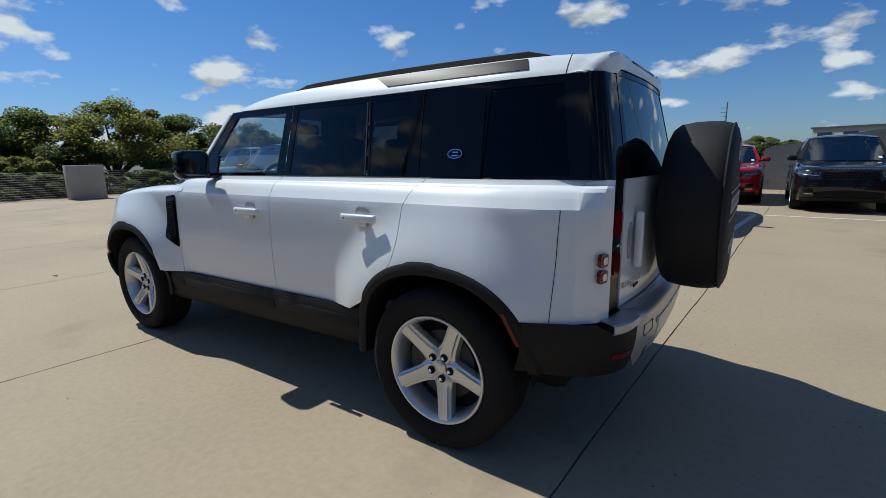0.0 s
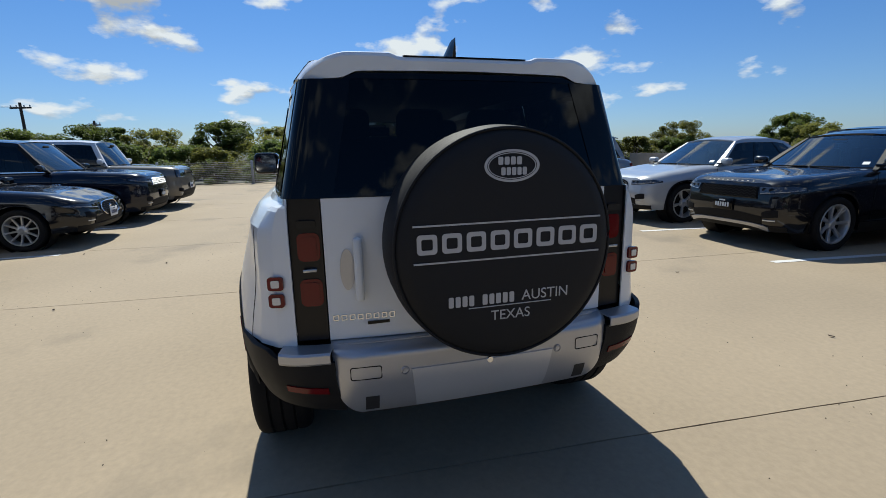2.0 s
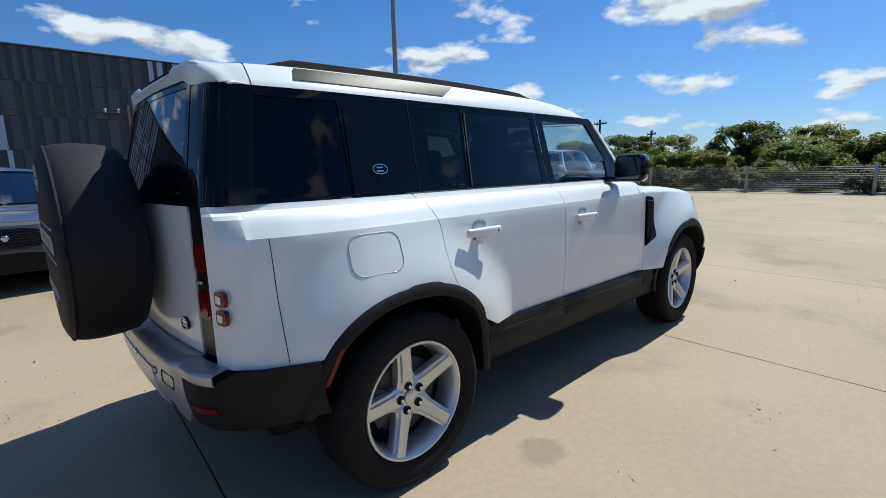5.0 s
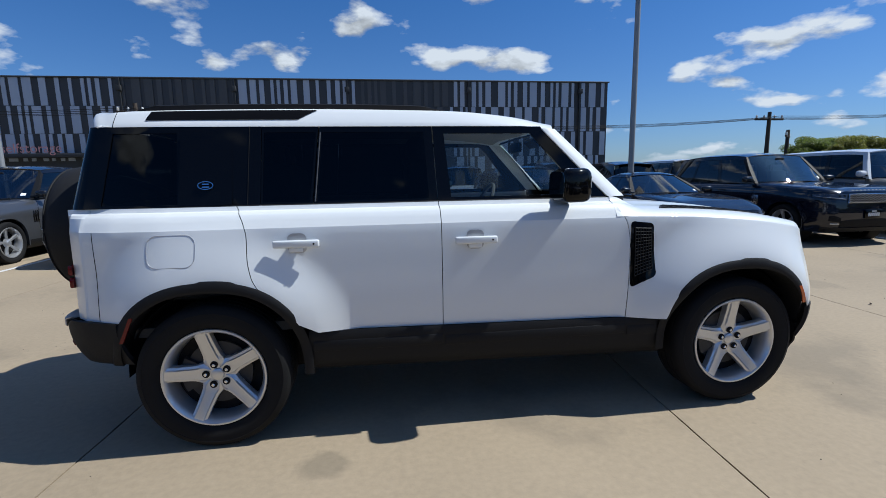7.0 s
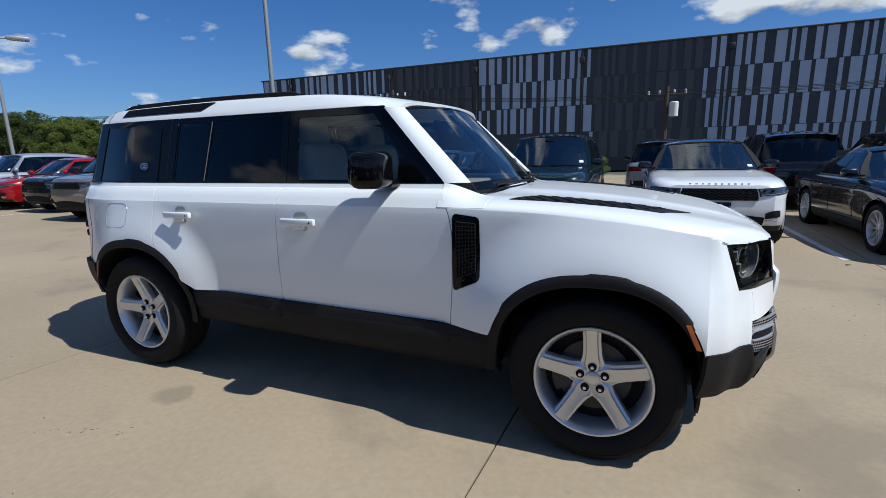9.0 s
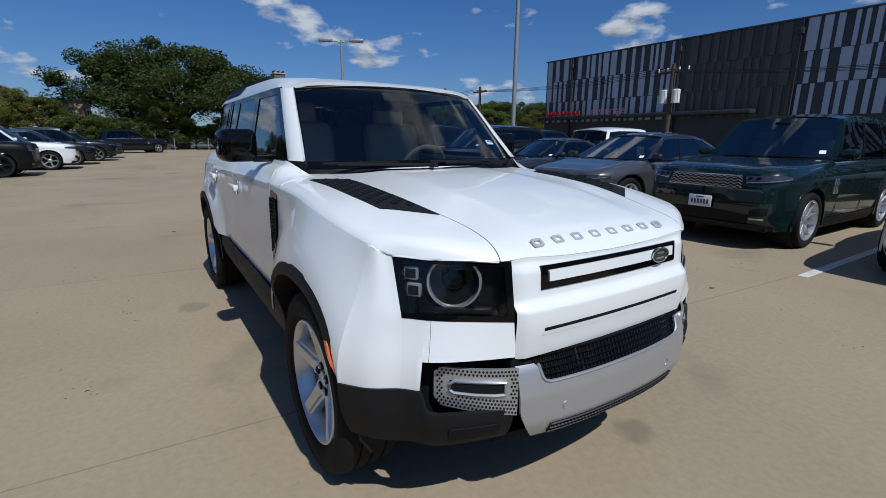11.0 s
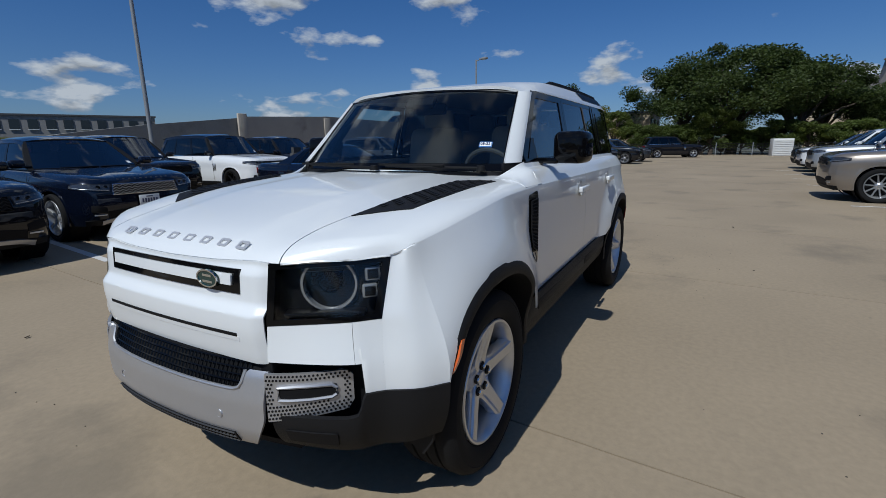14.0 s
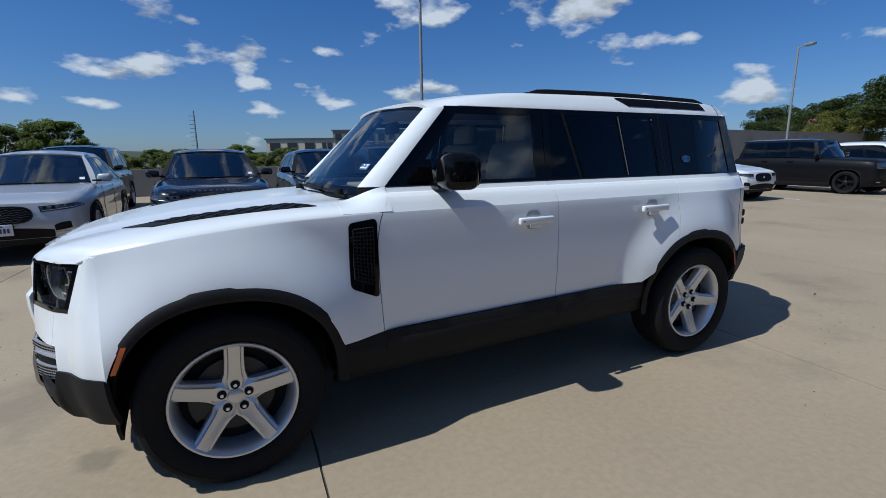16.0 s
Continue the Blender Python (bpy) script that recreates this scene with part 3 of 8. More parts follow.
LAMP_COVER = glass("lamp_cover", (0.80, 0.82, 0.83), 0.04)
for s in (1, -1):
    cuts = [0.004, 0.1, 0.2, 0.3, 0.4, 0.5, 0.57, 0.6055]
    bm = bmesh.new()
    grid(bm, [[(lambda z: (nose(a, z)[0], s * nose(a, z)[1], z))(lerp(corner_low(a), lamp_low(min(a, HE)) - 0.003, v / 10)) for v in range(11)] for a in cuts])
    part("front_corner", bm, "white_paint", hero, thick=0.008)

    # headlamp: dark bowl, gloss frame, half ring, projector, two small lights and a clear cover
    def lamp(a, v, back=0.0):
        z = lerp(lamp_low(a), lamp_top(a), v)
        x, y = nose(a, z)
        return (x - back, s * (y - back * 0.6), z)
    hl = part("headlight", surf(lambda u, v: lamp(lerp(0.01, HE - 0.01, u), v, 0.055), 22, 8), "lamp_dark", hero, "black headlight with round lens ring", thick=0.02)
    for v0, v1, a0, a1 in ((0.0, 0.085, 0.0, HE), (0.90, 1.0, 0.0, HE), (0.085, 0.90, 0.0, 0.05), (0.085, 0.90, HE - 0.045, HE)):
        part("bezel", surf(lambda u, v: lamp(lerp(a0, a1, u), lerp(v0, v1, v), -0.001), 16, 2), "black_gloss", hl, thick=0.05)
    ang = 36 * s
    cx, cy, cz = 2.105, 0.622, 0.930
    bm = bmesh.new()
    arc = [radians(lerp(112, 428, k / 40)) for k in range(41)]
    grid(bm, [[(q, r * math.cos(t), r * math.sin(t)) for r, q in ((0.093, -0.03), (0.093, 0.008), (0.090, 0.013), (0.083, 0.012), (0.080, -0.03))] for t in arc])
    ring = part("light_ring", bm, "lamp_grey", hl)
    ring.matrix_basis = pose(cx + 0.012, s * (cy + 0.008), cz, 0, 0, ang)
    projector = part("lens", revolve([(0.0, 0.020), (0.020, 0.016), (0.036, 0.004), (0.044, -0.014), (0.066, -0.018), (0.070, -0.03)], 28, "x"), "black_gloss", hl)
    projector.matrix_basis = pose(cx + 0.004, s * (cy + 0.004), cz + 0.004, 0, 0, ang)
    part("light_bar", box((0, 0, 0), (0.03, 0.15, 0.014), 0.004), "lamp_dark", hl).matrix_basis = pose(cx - 0.004, s * cy, cz + 0.048, 0, 0, ang)
    for zz in (0.962, 0.908):
        x, y = nose(0.70, zz)
        dl = part("day_light", box((0, 0, 0), (0.02, 0.050, 0.046), 0.006), "lamp_grey", hl)
        dl.matrix_basis = pose(x - 0.024, s * (y - 0.016), zz, 0, 0, 50 * s)
        part("day_lens", box((0.008, 0, 0), (0.008, 0.038, 0.034), 0.004), "lamp_dark", dl)
    x, y = nose(0.40, 0.845)
    part("reflector", box((0, 0, 0), (0.05, 0.26, 0.016), 0.006), "lamp_dark", hl).matrix_basis = pose(x - 0.034, s * (y - 0.02), 0.838, 0, 0, 32 * s)
    cover = part("cover", surf(lambda u, v: lamp(lerp(0.04, HE - 0.04, u), lerp(0.07, 0.92, v), 0.003), 22, 6), LAMP_COVER, hl)
    cover.visible_shadow = False


def nose_x(y, z):
    return tab(z, (0.640, 2.275), (0.665, 2.296), (0.72, 2.307), (0.80, 2.315), (0.838, 2.314), (0.846, 2.309), (0.872, 2.289), (0.880, 2.286), (0.96, 2.279), (0.985, 2.275), (0.999, 2.266)) - 0.020 * (abs(y) / 0.487) ** 2 - 0.020 * max(0.0, (abs(y) - 0.44) / 0.047) ** 2


def nose_fn(u, v):
    y = lerp(-0.487, 0.487, u)
    top = hood_pt(1.0, min(1.0, abs(y) / hood_y(front_edge(y))))[2] - 0.003
    z = lerp(0.674, top, v)
    return (lerp(nose_x(y, min(z, 0.999)), front_edge(y) + 0.003, smooth((z - 0.962) / (top - 0.962))), y, z)


fascia = part("nose_panel", outward(surf(nose_fn, 48, 60), (0, 0, 0.85)), "white_paint", hero, thick=0.012, angle=28, fix=False)
part("bumper_gap", box((2.225, 0, 0.66), (0.08, 0.99, 0.07), 0.01), "dark_plastic", hero)


def nose_patch(name, y0, y1, z0, z1, mat, out, parent, label="", thick=0.02):
    return part(name, surf(lambda u, v: (lambda y, z: (nose_x(y, z) + out, y, z))(lerp(y0, y1, u), lerp(z0, z1, v)), 24, 4), mat, parent, label, thick=thick)


gr = nose_patch("grille", -0.385, 0.385, 0.903, 0.984, "black_gloss", 0.004, hero, "narrow black grille with silver bar")
nose_patch("grille_bar", -0.355, 0.355, 0.930, 0.968, "white_paint", 0.011, gr)
nose_patch("crease_slot", -0.385, 0.385, 0.766, 0.777, "dark_plastic", 0.0025, fascia, thick=0.006)
nose_patch("slot_bevel", -0.392, 0.392, 0.750, 0.7655, "white_paint", 0.0015, fascia, thick=0.004)


def badge(name, m, w, h, parent, face="badge_green", rim="chrome", bars="chrome"):
    """Oval badge with plain bars, lying in the local y-z plane and looking along +x."""
    e = part(name, prism(ellipse(w, h), -0.004, 0.004, "x"), face, parent)
    e.matrix_basis = m
    part("rim", ring_prism(ellipse(w, h), ellipse(w * 0.90, h * 0.83), 0.0, 0.007, "x"), rim, e)
    for zz, w0 in ((0.16, 0.42), (-0.18, 0.46)):
        part("bar", prism(rounded(w * w0, h * 0.13, h * 0.03, 2, 0, h * zz), 0.0, 0.005, "x"), bars, e)
    return e


badge("badge", pose(nose_x(0.251, 0.944) + 0.014, 0.251, 0.944), 0.108, 0.062, gr)

# raised plain blocks in a row on the hood and elsewhere
def glyph_frame(w, h, t, lo, hi, axis="x"):
    return ring_prism(rounded(w, h, t * 0.8, 3), rounded(w - 2 * t, h - 2 * t, t * 0.4, 3), lo, hi, axis)


for k in range(8):
    y = lerp(-0.348, 0.338, k / 7)
    x = 2.206
    z = hood_pt((x - 0.80) / (2.262 - 0.80), abs(y) / hood_y(x))[2]
    o = part("hood_block", glyph_frame(0.046, 0.036, 0.009, 0.0, 0.005, "z"), "satin_pale", hero)
    o.matrix_basis = pose(x, y, z - 0.001, 0, 33, 0) @ Matrix.Rotation(radians(90), 4, "Z")

# lower front bumper in silver
def bump_x(y, z):
    return tab(z, (0.330, 2.245), (0.345, 2.290), (0.38, 2.335), (0.45, 2.360), (0.53, 2.360), (0.60, 2.348), (0.645, 2.334), (0.658, 2.318), (0.664, 2.29)) - 0.055 * (abs(y) / 0.49) ** 2.4


def bump_half(z):
    """Half width of the silver bumper at a height: its lower corners are cut away."""
    return tab(z, (0.330, 0.345), (0.350, 0.388), (0.385, 0.425), (0.44, 0.462), (0.50, 0.482), (0.66, 0.486))


def bump_fn(u, v):
    a = lerp(-1, 1, u)
    z = 0.332 + (lerp(0.586, 0.652, smooth((abs(a) - 0.80) / 0.045)) - 0.332) * v
    y = a * bump_half(z)
    return (bump_x(y, z), y, z)


fb = part("front_bumper", surf(bump_fn, 84, 24), "satin_silver", hero, "satin silver front bumper with black mesh", thick=0.012)
bm = bmesh.new()
path_tube(bm, [(bump_x(y, z) + 0.001, y, z) for y, z in [(-0.402, 0.650), (-0.396, 0.612), (-0.386, 0.594), (-0.366, 0.587)] + [(lerp(-0.34, 0.34, k / 16), 0.586) for k in range(17)] + [(0.366, 0.587), (0.386, 0.594), (0.396, 0.612), (0.402, 0.650)]], 0.006, 6)
part("bumper_lip", bm, "satin_silver", fb)


def bump_patch(name, y0, y1, z0, z1, mat, out, parent, thick=0.015):
    return part(name, surf(lambda u, v: (lambda y, z: (bump_x(y, z) + out, y, z))(lerp(y0, y1, u), lerp(z0, z1, v)), 24, 4), mat, parent, thick=thick)


def mesh_pt(y, z, out=0.0):
    return (bump_x(y, 0.575) - 0.004 - (z - 0.575) * 0.42 + out, y, z)


part("mesh_back", surf(lambda u, v: mesh_pt(lerp(-0.44, 0.44, u), lerp(0.565, 0.685, v), -0.012), 24, 4), "dark_plastic", fb)
bm = bmesh.new()
for k in range(5):
    z = lerp(0.586, 0.668, k / 4)
    path_tube(bm, [mesh_pt(y, z) for y in [lerp(-0.425, 0.425, j / 24) for j in range(25)]], 0.0035, 4)
for k in range(42):
    y = lerp(-0.405, 0.405, k / 41)
    path_tube(bm, [mesh_pt(y, z) for z in (0.575, 0.622, 0.672)], 0.003, 4)
part("mesh_grille", bm, "black_gloss", fb)
bump_patch("lower_mesh", -0.36, 0.36, 0.382, 0.425, "dark_plastic", 0.003, fb)
bm = bmesh.new()
for k in range(3):
    z = lerp(0.384, 0.423, k / 2)
    path_tube(bm, [(bump_x(y, z) + 0.006, y, z) for y in [lerp(-0.36, 0.36, j / 24) for j in range(25)]], 0.0035, 4)
for k in range(46):
    y = lerp(-0.36, 0.36, k / 45)
    path_tube(bm, [(bump_x(y, z) + 0.006, y, z) for z in (0.383, 0.404, 0.424)], 0.0022, 4)
part("lower_grille", bm, "brake", fb)
for y in (-0.30, 0.30):
    part("sensor", revolve([(0.0, 0.003), (0.010, 0.003), (0.011, 0.0), (0.014, 0.0), (0.015, 0.004), (0.017, 0.0)], 20, "x"), "satin_silver", fb).matrix_basis = pose(bump_x(y, 0.485) - 0.0025, y, 0.485)

for s in (1, -1):
    # silver perforated trim beside the bumper, in a dark recess
    def trim(t, z, o=0.0):
        return (2.292 - 0.160 * t - 0.012 * t * t + 0.016 * math.sin(math.pi * t) + o * 0.8, s * (0.484 + 0.226 * t + o * 0.6), z)
    ztop = lambda t: lerp(0.650, 0.648, t)
    zlow = lambda t: lerp(0.478, 0.508, t)
    bm = bmesh.new()
    cols = []
    for k in range(19):
        t = k / 18
        inset = 0.030 * max(0.0, (t - 0.9) / 0.1) ** 2
        cols.append([trim(t, lerp(zlow(t) + inset, ztop(t) - inset * 0.6, v / 8)) for v in range(9)])
    grid(bm, cols)
    ft = part("fog_trim", bm, "satin_silver", hero, "silver perforated trim round a dark slot", thick=0.012)
    loop = [(0.17, 0.560), (0.30, 0.558), (0.55, 0.558), (0.78, 0.560), (0.83, 0.570), (0.83, 0.592), (0.78, 0.604), (0.55, 0.606), (0.30, 0.606), (0.17, 0.604)]
    sl = part("fog_slot", surf(lambda u, v: trim(lerp(0.17, 0.83, u), lerp(0.560, 0.604, v), 0.003), 10, 2), "dark_plastic", ft, thick=0.008)
    bm = bmesh.new()
    path_tube(bm, [trim(a, z, 0.004) for a, z in loop + loop[:1]], 0.0065, 6)
    part("slot_frame", bm, "satin_silver", sl)
    bm = bmesh.new()
    for i in range(21):
        for j in range(12):
            t = lerp(0.02, 0.96, (i + 0.5 * (j % 2)) / 20.5)
            z = lerp(zlow(t) + 0.010, ztop(t) - 0.008, j / 11)
            if 0.10 < t < 0.90 and 0.546 < z < 0.618:
                continue
            a, b = Vector(trim(t, z)), Vector(trim(t + 0.02, z))
            n = (b - a).normalized().cross(Vector((0, 0, 1)))
            n = n if n.x > 0 else -n
            bmesh.ops.create_cone(bm, cap_ends=True, segments=8, radius1=0.0040, radius2=0.0040, depth=0.004, matrix=Matrix.Translation(a) @ n.to_track_quat("Z", "Y").to_matrix().to_4x4())
    tagged(part("perforation", bm, "black_plastic", ft), kind="stuff")
    part("trim_lip", surf(lambda u, v: (lambda t: (trim(t, 0)[0] - 0.012 - 0.05 * (1 - t) * (1 - v), trim(t, 0)[1] - s * 0.035 * (1 - v) * (1 - t), lerp(lerp(0.432, 0.506, t), zlow(t) + 0.002, v)))(lerp(0.0, 0.92, u)), 14, 4), "satin_silver", hero, thick=0.008)
    part("trim_gap", surf(lambda u, v: (lambda a, z: (nose(a, 0.62)[0] - 0.075, s * (nose(a, 0.62)[1] - 0.045), z))(lerp(0.0, 0.72, u), lerp(0.45, 0.73, v)), 14, 4), "dark_plastic", hero, thick=0.02)

    # black lower corner round to the arch
    def cnr(u, v):
        a = lerp(0.0, 1.0, u)
        zt = tab(a, (0.0, 0.500), (0.50, 0.504), (0.60, 0.512), (0.66, 0.578), (0.675, 0.586), (1.0, 0.588))
        zb = tab(a, (0.0, 0.362), (0.4, 0.358), (0.8, 0.362), (1.0, 0.375))
        z = lerp(zb, zt, v)
        x, y = nose(a, 0.60)
        tuck = 0.055 * (1 - v) ** 2.2
        return (x + 0.006 - tuck * (1 - a * 0.6), s * (y + 0.004 - tuck * lerp(0.2, 0.9, a)), z)
    part("bumper_corner", surf(cnr, 40, 12), "black_plastic", hero, "black plastic bumper corner", thick=0.02)
    part("air_slot", surf(lambda u, v: (lambda p: (p[0] + 0.004, p[1] + s * 0.003, p[2]))(cnr(lerp(0.08, 0.44, u), lerp(0.25, 0.62, v))), 10, 2), "dark_plastic", hero, thick=0.01)
part("bumper_lip", surf(lambda u, v: (lerp(2.24, 1.9, v) - 0.06 * abs(lerp(-1, 1, u)) ** 2, lerp(-0.50, 0.50, u), lerp(0.335, 0.31, v)), 12, 3), "black_plastic", hero, thick=0.02)

# hood plates with tread pattern
for s in (1, -1):
    def plate_pt(u, v, off=0.004):
        a = lerp(lerp(0.682, 0.626, u), lerp(0.862, 0.812, u), v)
        x = lerp(lerp(1.20, 1.10, v), lerp(1.90, 1.77, v), u)
        uu = (x - 0.80) / (front_x(a) - 0.80)
        return hood_pt(uu, a, s, off)
    hp = part("hood_plate", surf(plate_pt, 30, 8), "black_plastic", hero, "black ribbed plate on the hood", thick=0.006)
    bm = bmesh.new()
    for i in range(9):
        for j in range(7):
            u, v = 0.05 + 0.9 * (i + 0.5 * (j % 2)) / 9.5, 0.08 + 0.14 * j
            p = Vector(plate_pt(u, v, 0.006))
            add_box(bm, (0, 0, 0), (0.036, 0.012, 0.0018), Matrix.Translation(p) @ Matrix.Rotation(radians(2 * s), 4, "Z") @ Matrix.Rotation(radians(4), 4, "Y"))
    tagged(part("tread", bm, "black_plastic", hp), kind="stuff")

# ---------------------------------------------------------------- arches, sills, underside
for s in (1, -1):
    for c in (AX, -AX):
        def flare(u, v, c=c, s=s):
            a = math.pi * (lerp(0.05, 1.015, u) if c > 0 else lerp(-0.015, 0.945, u))
            q = (abs(math.cos(a)) ** 2.35 + abs(math.sin(a)) ** 2.35) ** (1 / 2.35)
            k = (0.0, 0.22, 0.80, 1.0, 1.0, 1.0)[v]
            pad = 0.008 * smooth((a - 1.30) / 0.03) * smooth((1.66 - a) / 0.03) * (1 - k)
            pull = smooth(math.cos(a)) if c > 0 and math.cos(a) > 0 else 0.0
            ax, az = lerp(AO + 0.010 - 0.036 * pull, 0.460 - 0.020 * pull, k) + pad, lerp(AZ + 0.010, 0.464, k) + pad
            x, z = c + ax * math.cos(a) / q, HZ + az * math.sin(a) / q
            y = side(min(max(x, -2.1), 1.96), max(z, 0.52)) + (0.001, 0.007, 0.007, 0.002, -0.06, -0.16)[v]
            y -= 1.2 * max(0.0, x - 1.90) + 0.5 * max(0.0, -x - 1.98)
            if abs(x) < AX:
                y = lerp(0.922 + (0.0, 0.004, 0.004, 0.0, -0.06, -0.16)[v], y, smooth((z - 0.44) / 0.30))
            elif z < 0.68:
                y = min(y, lerp(0.86, 0.995, smooth((z - 0.34) / 0.34)))
            return (x, s * y, z)
        bm = bmesh.new()
        grid(bm, [[flare(i / 44, v) for v in range(6)] for i in range(45)])
        part("wheel_arch", bm, "black_plastic", hero, "black plastic wheel-arch flare")
        bm = bmesh.new()
        rows = []
        for i in range(25):
            a = math.pi * lerp(0.0, 1.0, i / 24)
            rows.append([(c + 0.455 * math.cos(a), s * y, HZ + 0.46 * math.sin(a)) for y in (0.86, 0.5)])
        grid(bm, rows)
        part("wheel_liner", bm, "dark_plastic", hero)
    sill = part("sill", surf(lambda u, v: (lambda x: (x, s * tab(v, (0, 0.910), (0.12, 0.918), (0.6, 0.905), (0.85, 0.875), (1.0, 0.80)), lerp(lerp(0.588, 0.552, u), lerp(0.352, 0.308, u), min(1, v * 1.1))))(lerp(-1.02, 1.055, u)), 24, 10), "black_plastic", hero, "black plastic sill below the doors", thick=0.02)
    for x0, x1 in ((-1.0, -0.29), (-0.278, 0.80), (0.812, 1.05)):
        part("sill_step", box(((x0 + x1) / 2, s * 0.912, lerp(0.50, 0.475, (x0 + 1) / 2)), (x1 - x0, 0.016, 0.06), 0.006), "black_plastic", sill)
part("underbody", box((0, 0, 0.43), (4.1, 1.36, 0.28), 0.05), "dark_plastic", hero)
part("floor", box((-0.6, 0, 0.60), (3.2, 1.64, 0.05)), "interior", hero)
part("exhaust", tube((-1.95, 0.42, 0.40), (-2.20, 0.42, 0.40), 0.032, n=14), "dark_plastic", hero)
for s in (1, -1):
    part("mud_flap", prism([(s * 0.68, 0.45), (s * 0.92, 0.45), (s * 0.915, 0.34), (s * 0.875, 0.275), (s * 0.83, 0.30), (s * 0.69, 0.33)], 1.942, 1.956, "x"), "black_plastic", hero)
# added unseen box that stops sun leaking into the shadow under the nose
part("undertray", box((1.80, 0, 0.40), (0.66, 1.44, 0.05), 0.01), "dark_plastic", hero)
# added hidden plate, blocks sunlight passing between bumper corner and front wheels
part("bulkhead", box((1.985, 0, 0.69), (0.02, 1.66, 0.58), 0.004), "dark_plastic", hero)
part("engine_bay", box((1.5, 0, 0.72), (1.2, 1.0, 0.6), 0.05), "dark_plastic", hero)

# orange and red side markers in the flares
for s in (1, -1):
    for mat_, x0, z0, x1, z1 in (("orange_lens", 1.889, 0.715, 1.938, 0.605), ("red_lens", -1.885, 0.725, -1.952, 0.590)):
        def mk(u, v):
            x, z = lerp(x0, x1, v), lerp(z0, z1, v)
            x += (0.019 if x0 > 0 else -0.019) * (u - 0.5) - (0.012 if x0 > 0 else -0.012)
            y = side(max(-2.1, min(1.96, x)), max(z, 0.56)) + 0.010
            if x0 > 0:
                y = min(y, lerp(0.86, 0.995, smooth((z - 0.34) / 0.34)) + 0.004)
            return (x, s * y, z)
        part("side_marker", surf(mk, 2, 6), mat_, hero, thick=0.008)

# ---------------------------------------------------------------- glasshouse
TOPZ = 1.688


def gy(x, z):
    return lerp(0.776, 0.676, (z - 1.265) / 0.42) + tab(x, (-2.18, -0.045), (-1.7, 0.0), (0.2, 0.0), (0.8, -0.012))


def quad_pt(c, u, v):
    (x0, z0), (x1, z1), (x2, z2), (x3, z3) = c      # lower rear, upper rear, upper front, lower front
    return lerp(lerp(x0, x3, u), lerp(x1, x2, u), v), lerp(lerp(z0, z3, u), lerp(z1, z2, u), v)


def side_pane(name, c, s, mat, off=0.0, parent=None, thick=0.005, label=""):
    return part(name, surf(lambda u, v: (lambda p: (p[0], s * (gy(*p) + off), p[1]))(quad_pt(c, u, v)), 10, 6), mat, parent or hero, label, thick=thick)


def side_ring(name, o, i, s, mat, off=0.0, parent=None, thick=0.02):
    bm = bmesh.new()
    loop_o, loop_i = [], []
    for k in range(4):
        for j in range(8):
            t = j / 8
            for loop, c in ((loop_o, o), (loop_i, i)):
                loop.append((lerp(c[k][0], c[(k + 1) % 4][0], t), lerp(c[k][1], c[(k + 1) % 4][1], t)))
    rows = [[(p[0], s * (gy(*p) + off), p[1]) for p in lp] for lp in (loop_o, loop_i)]
    rows.append([(p[0], s * (gy(*p) + off - 0.02), p[1]) for p in loop_i])
    grid(bm, rows, close=True)
    return part(name, bm, mat, parent or hero, thick=0)


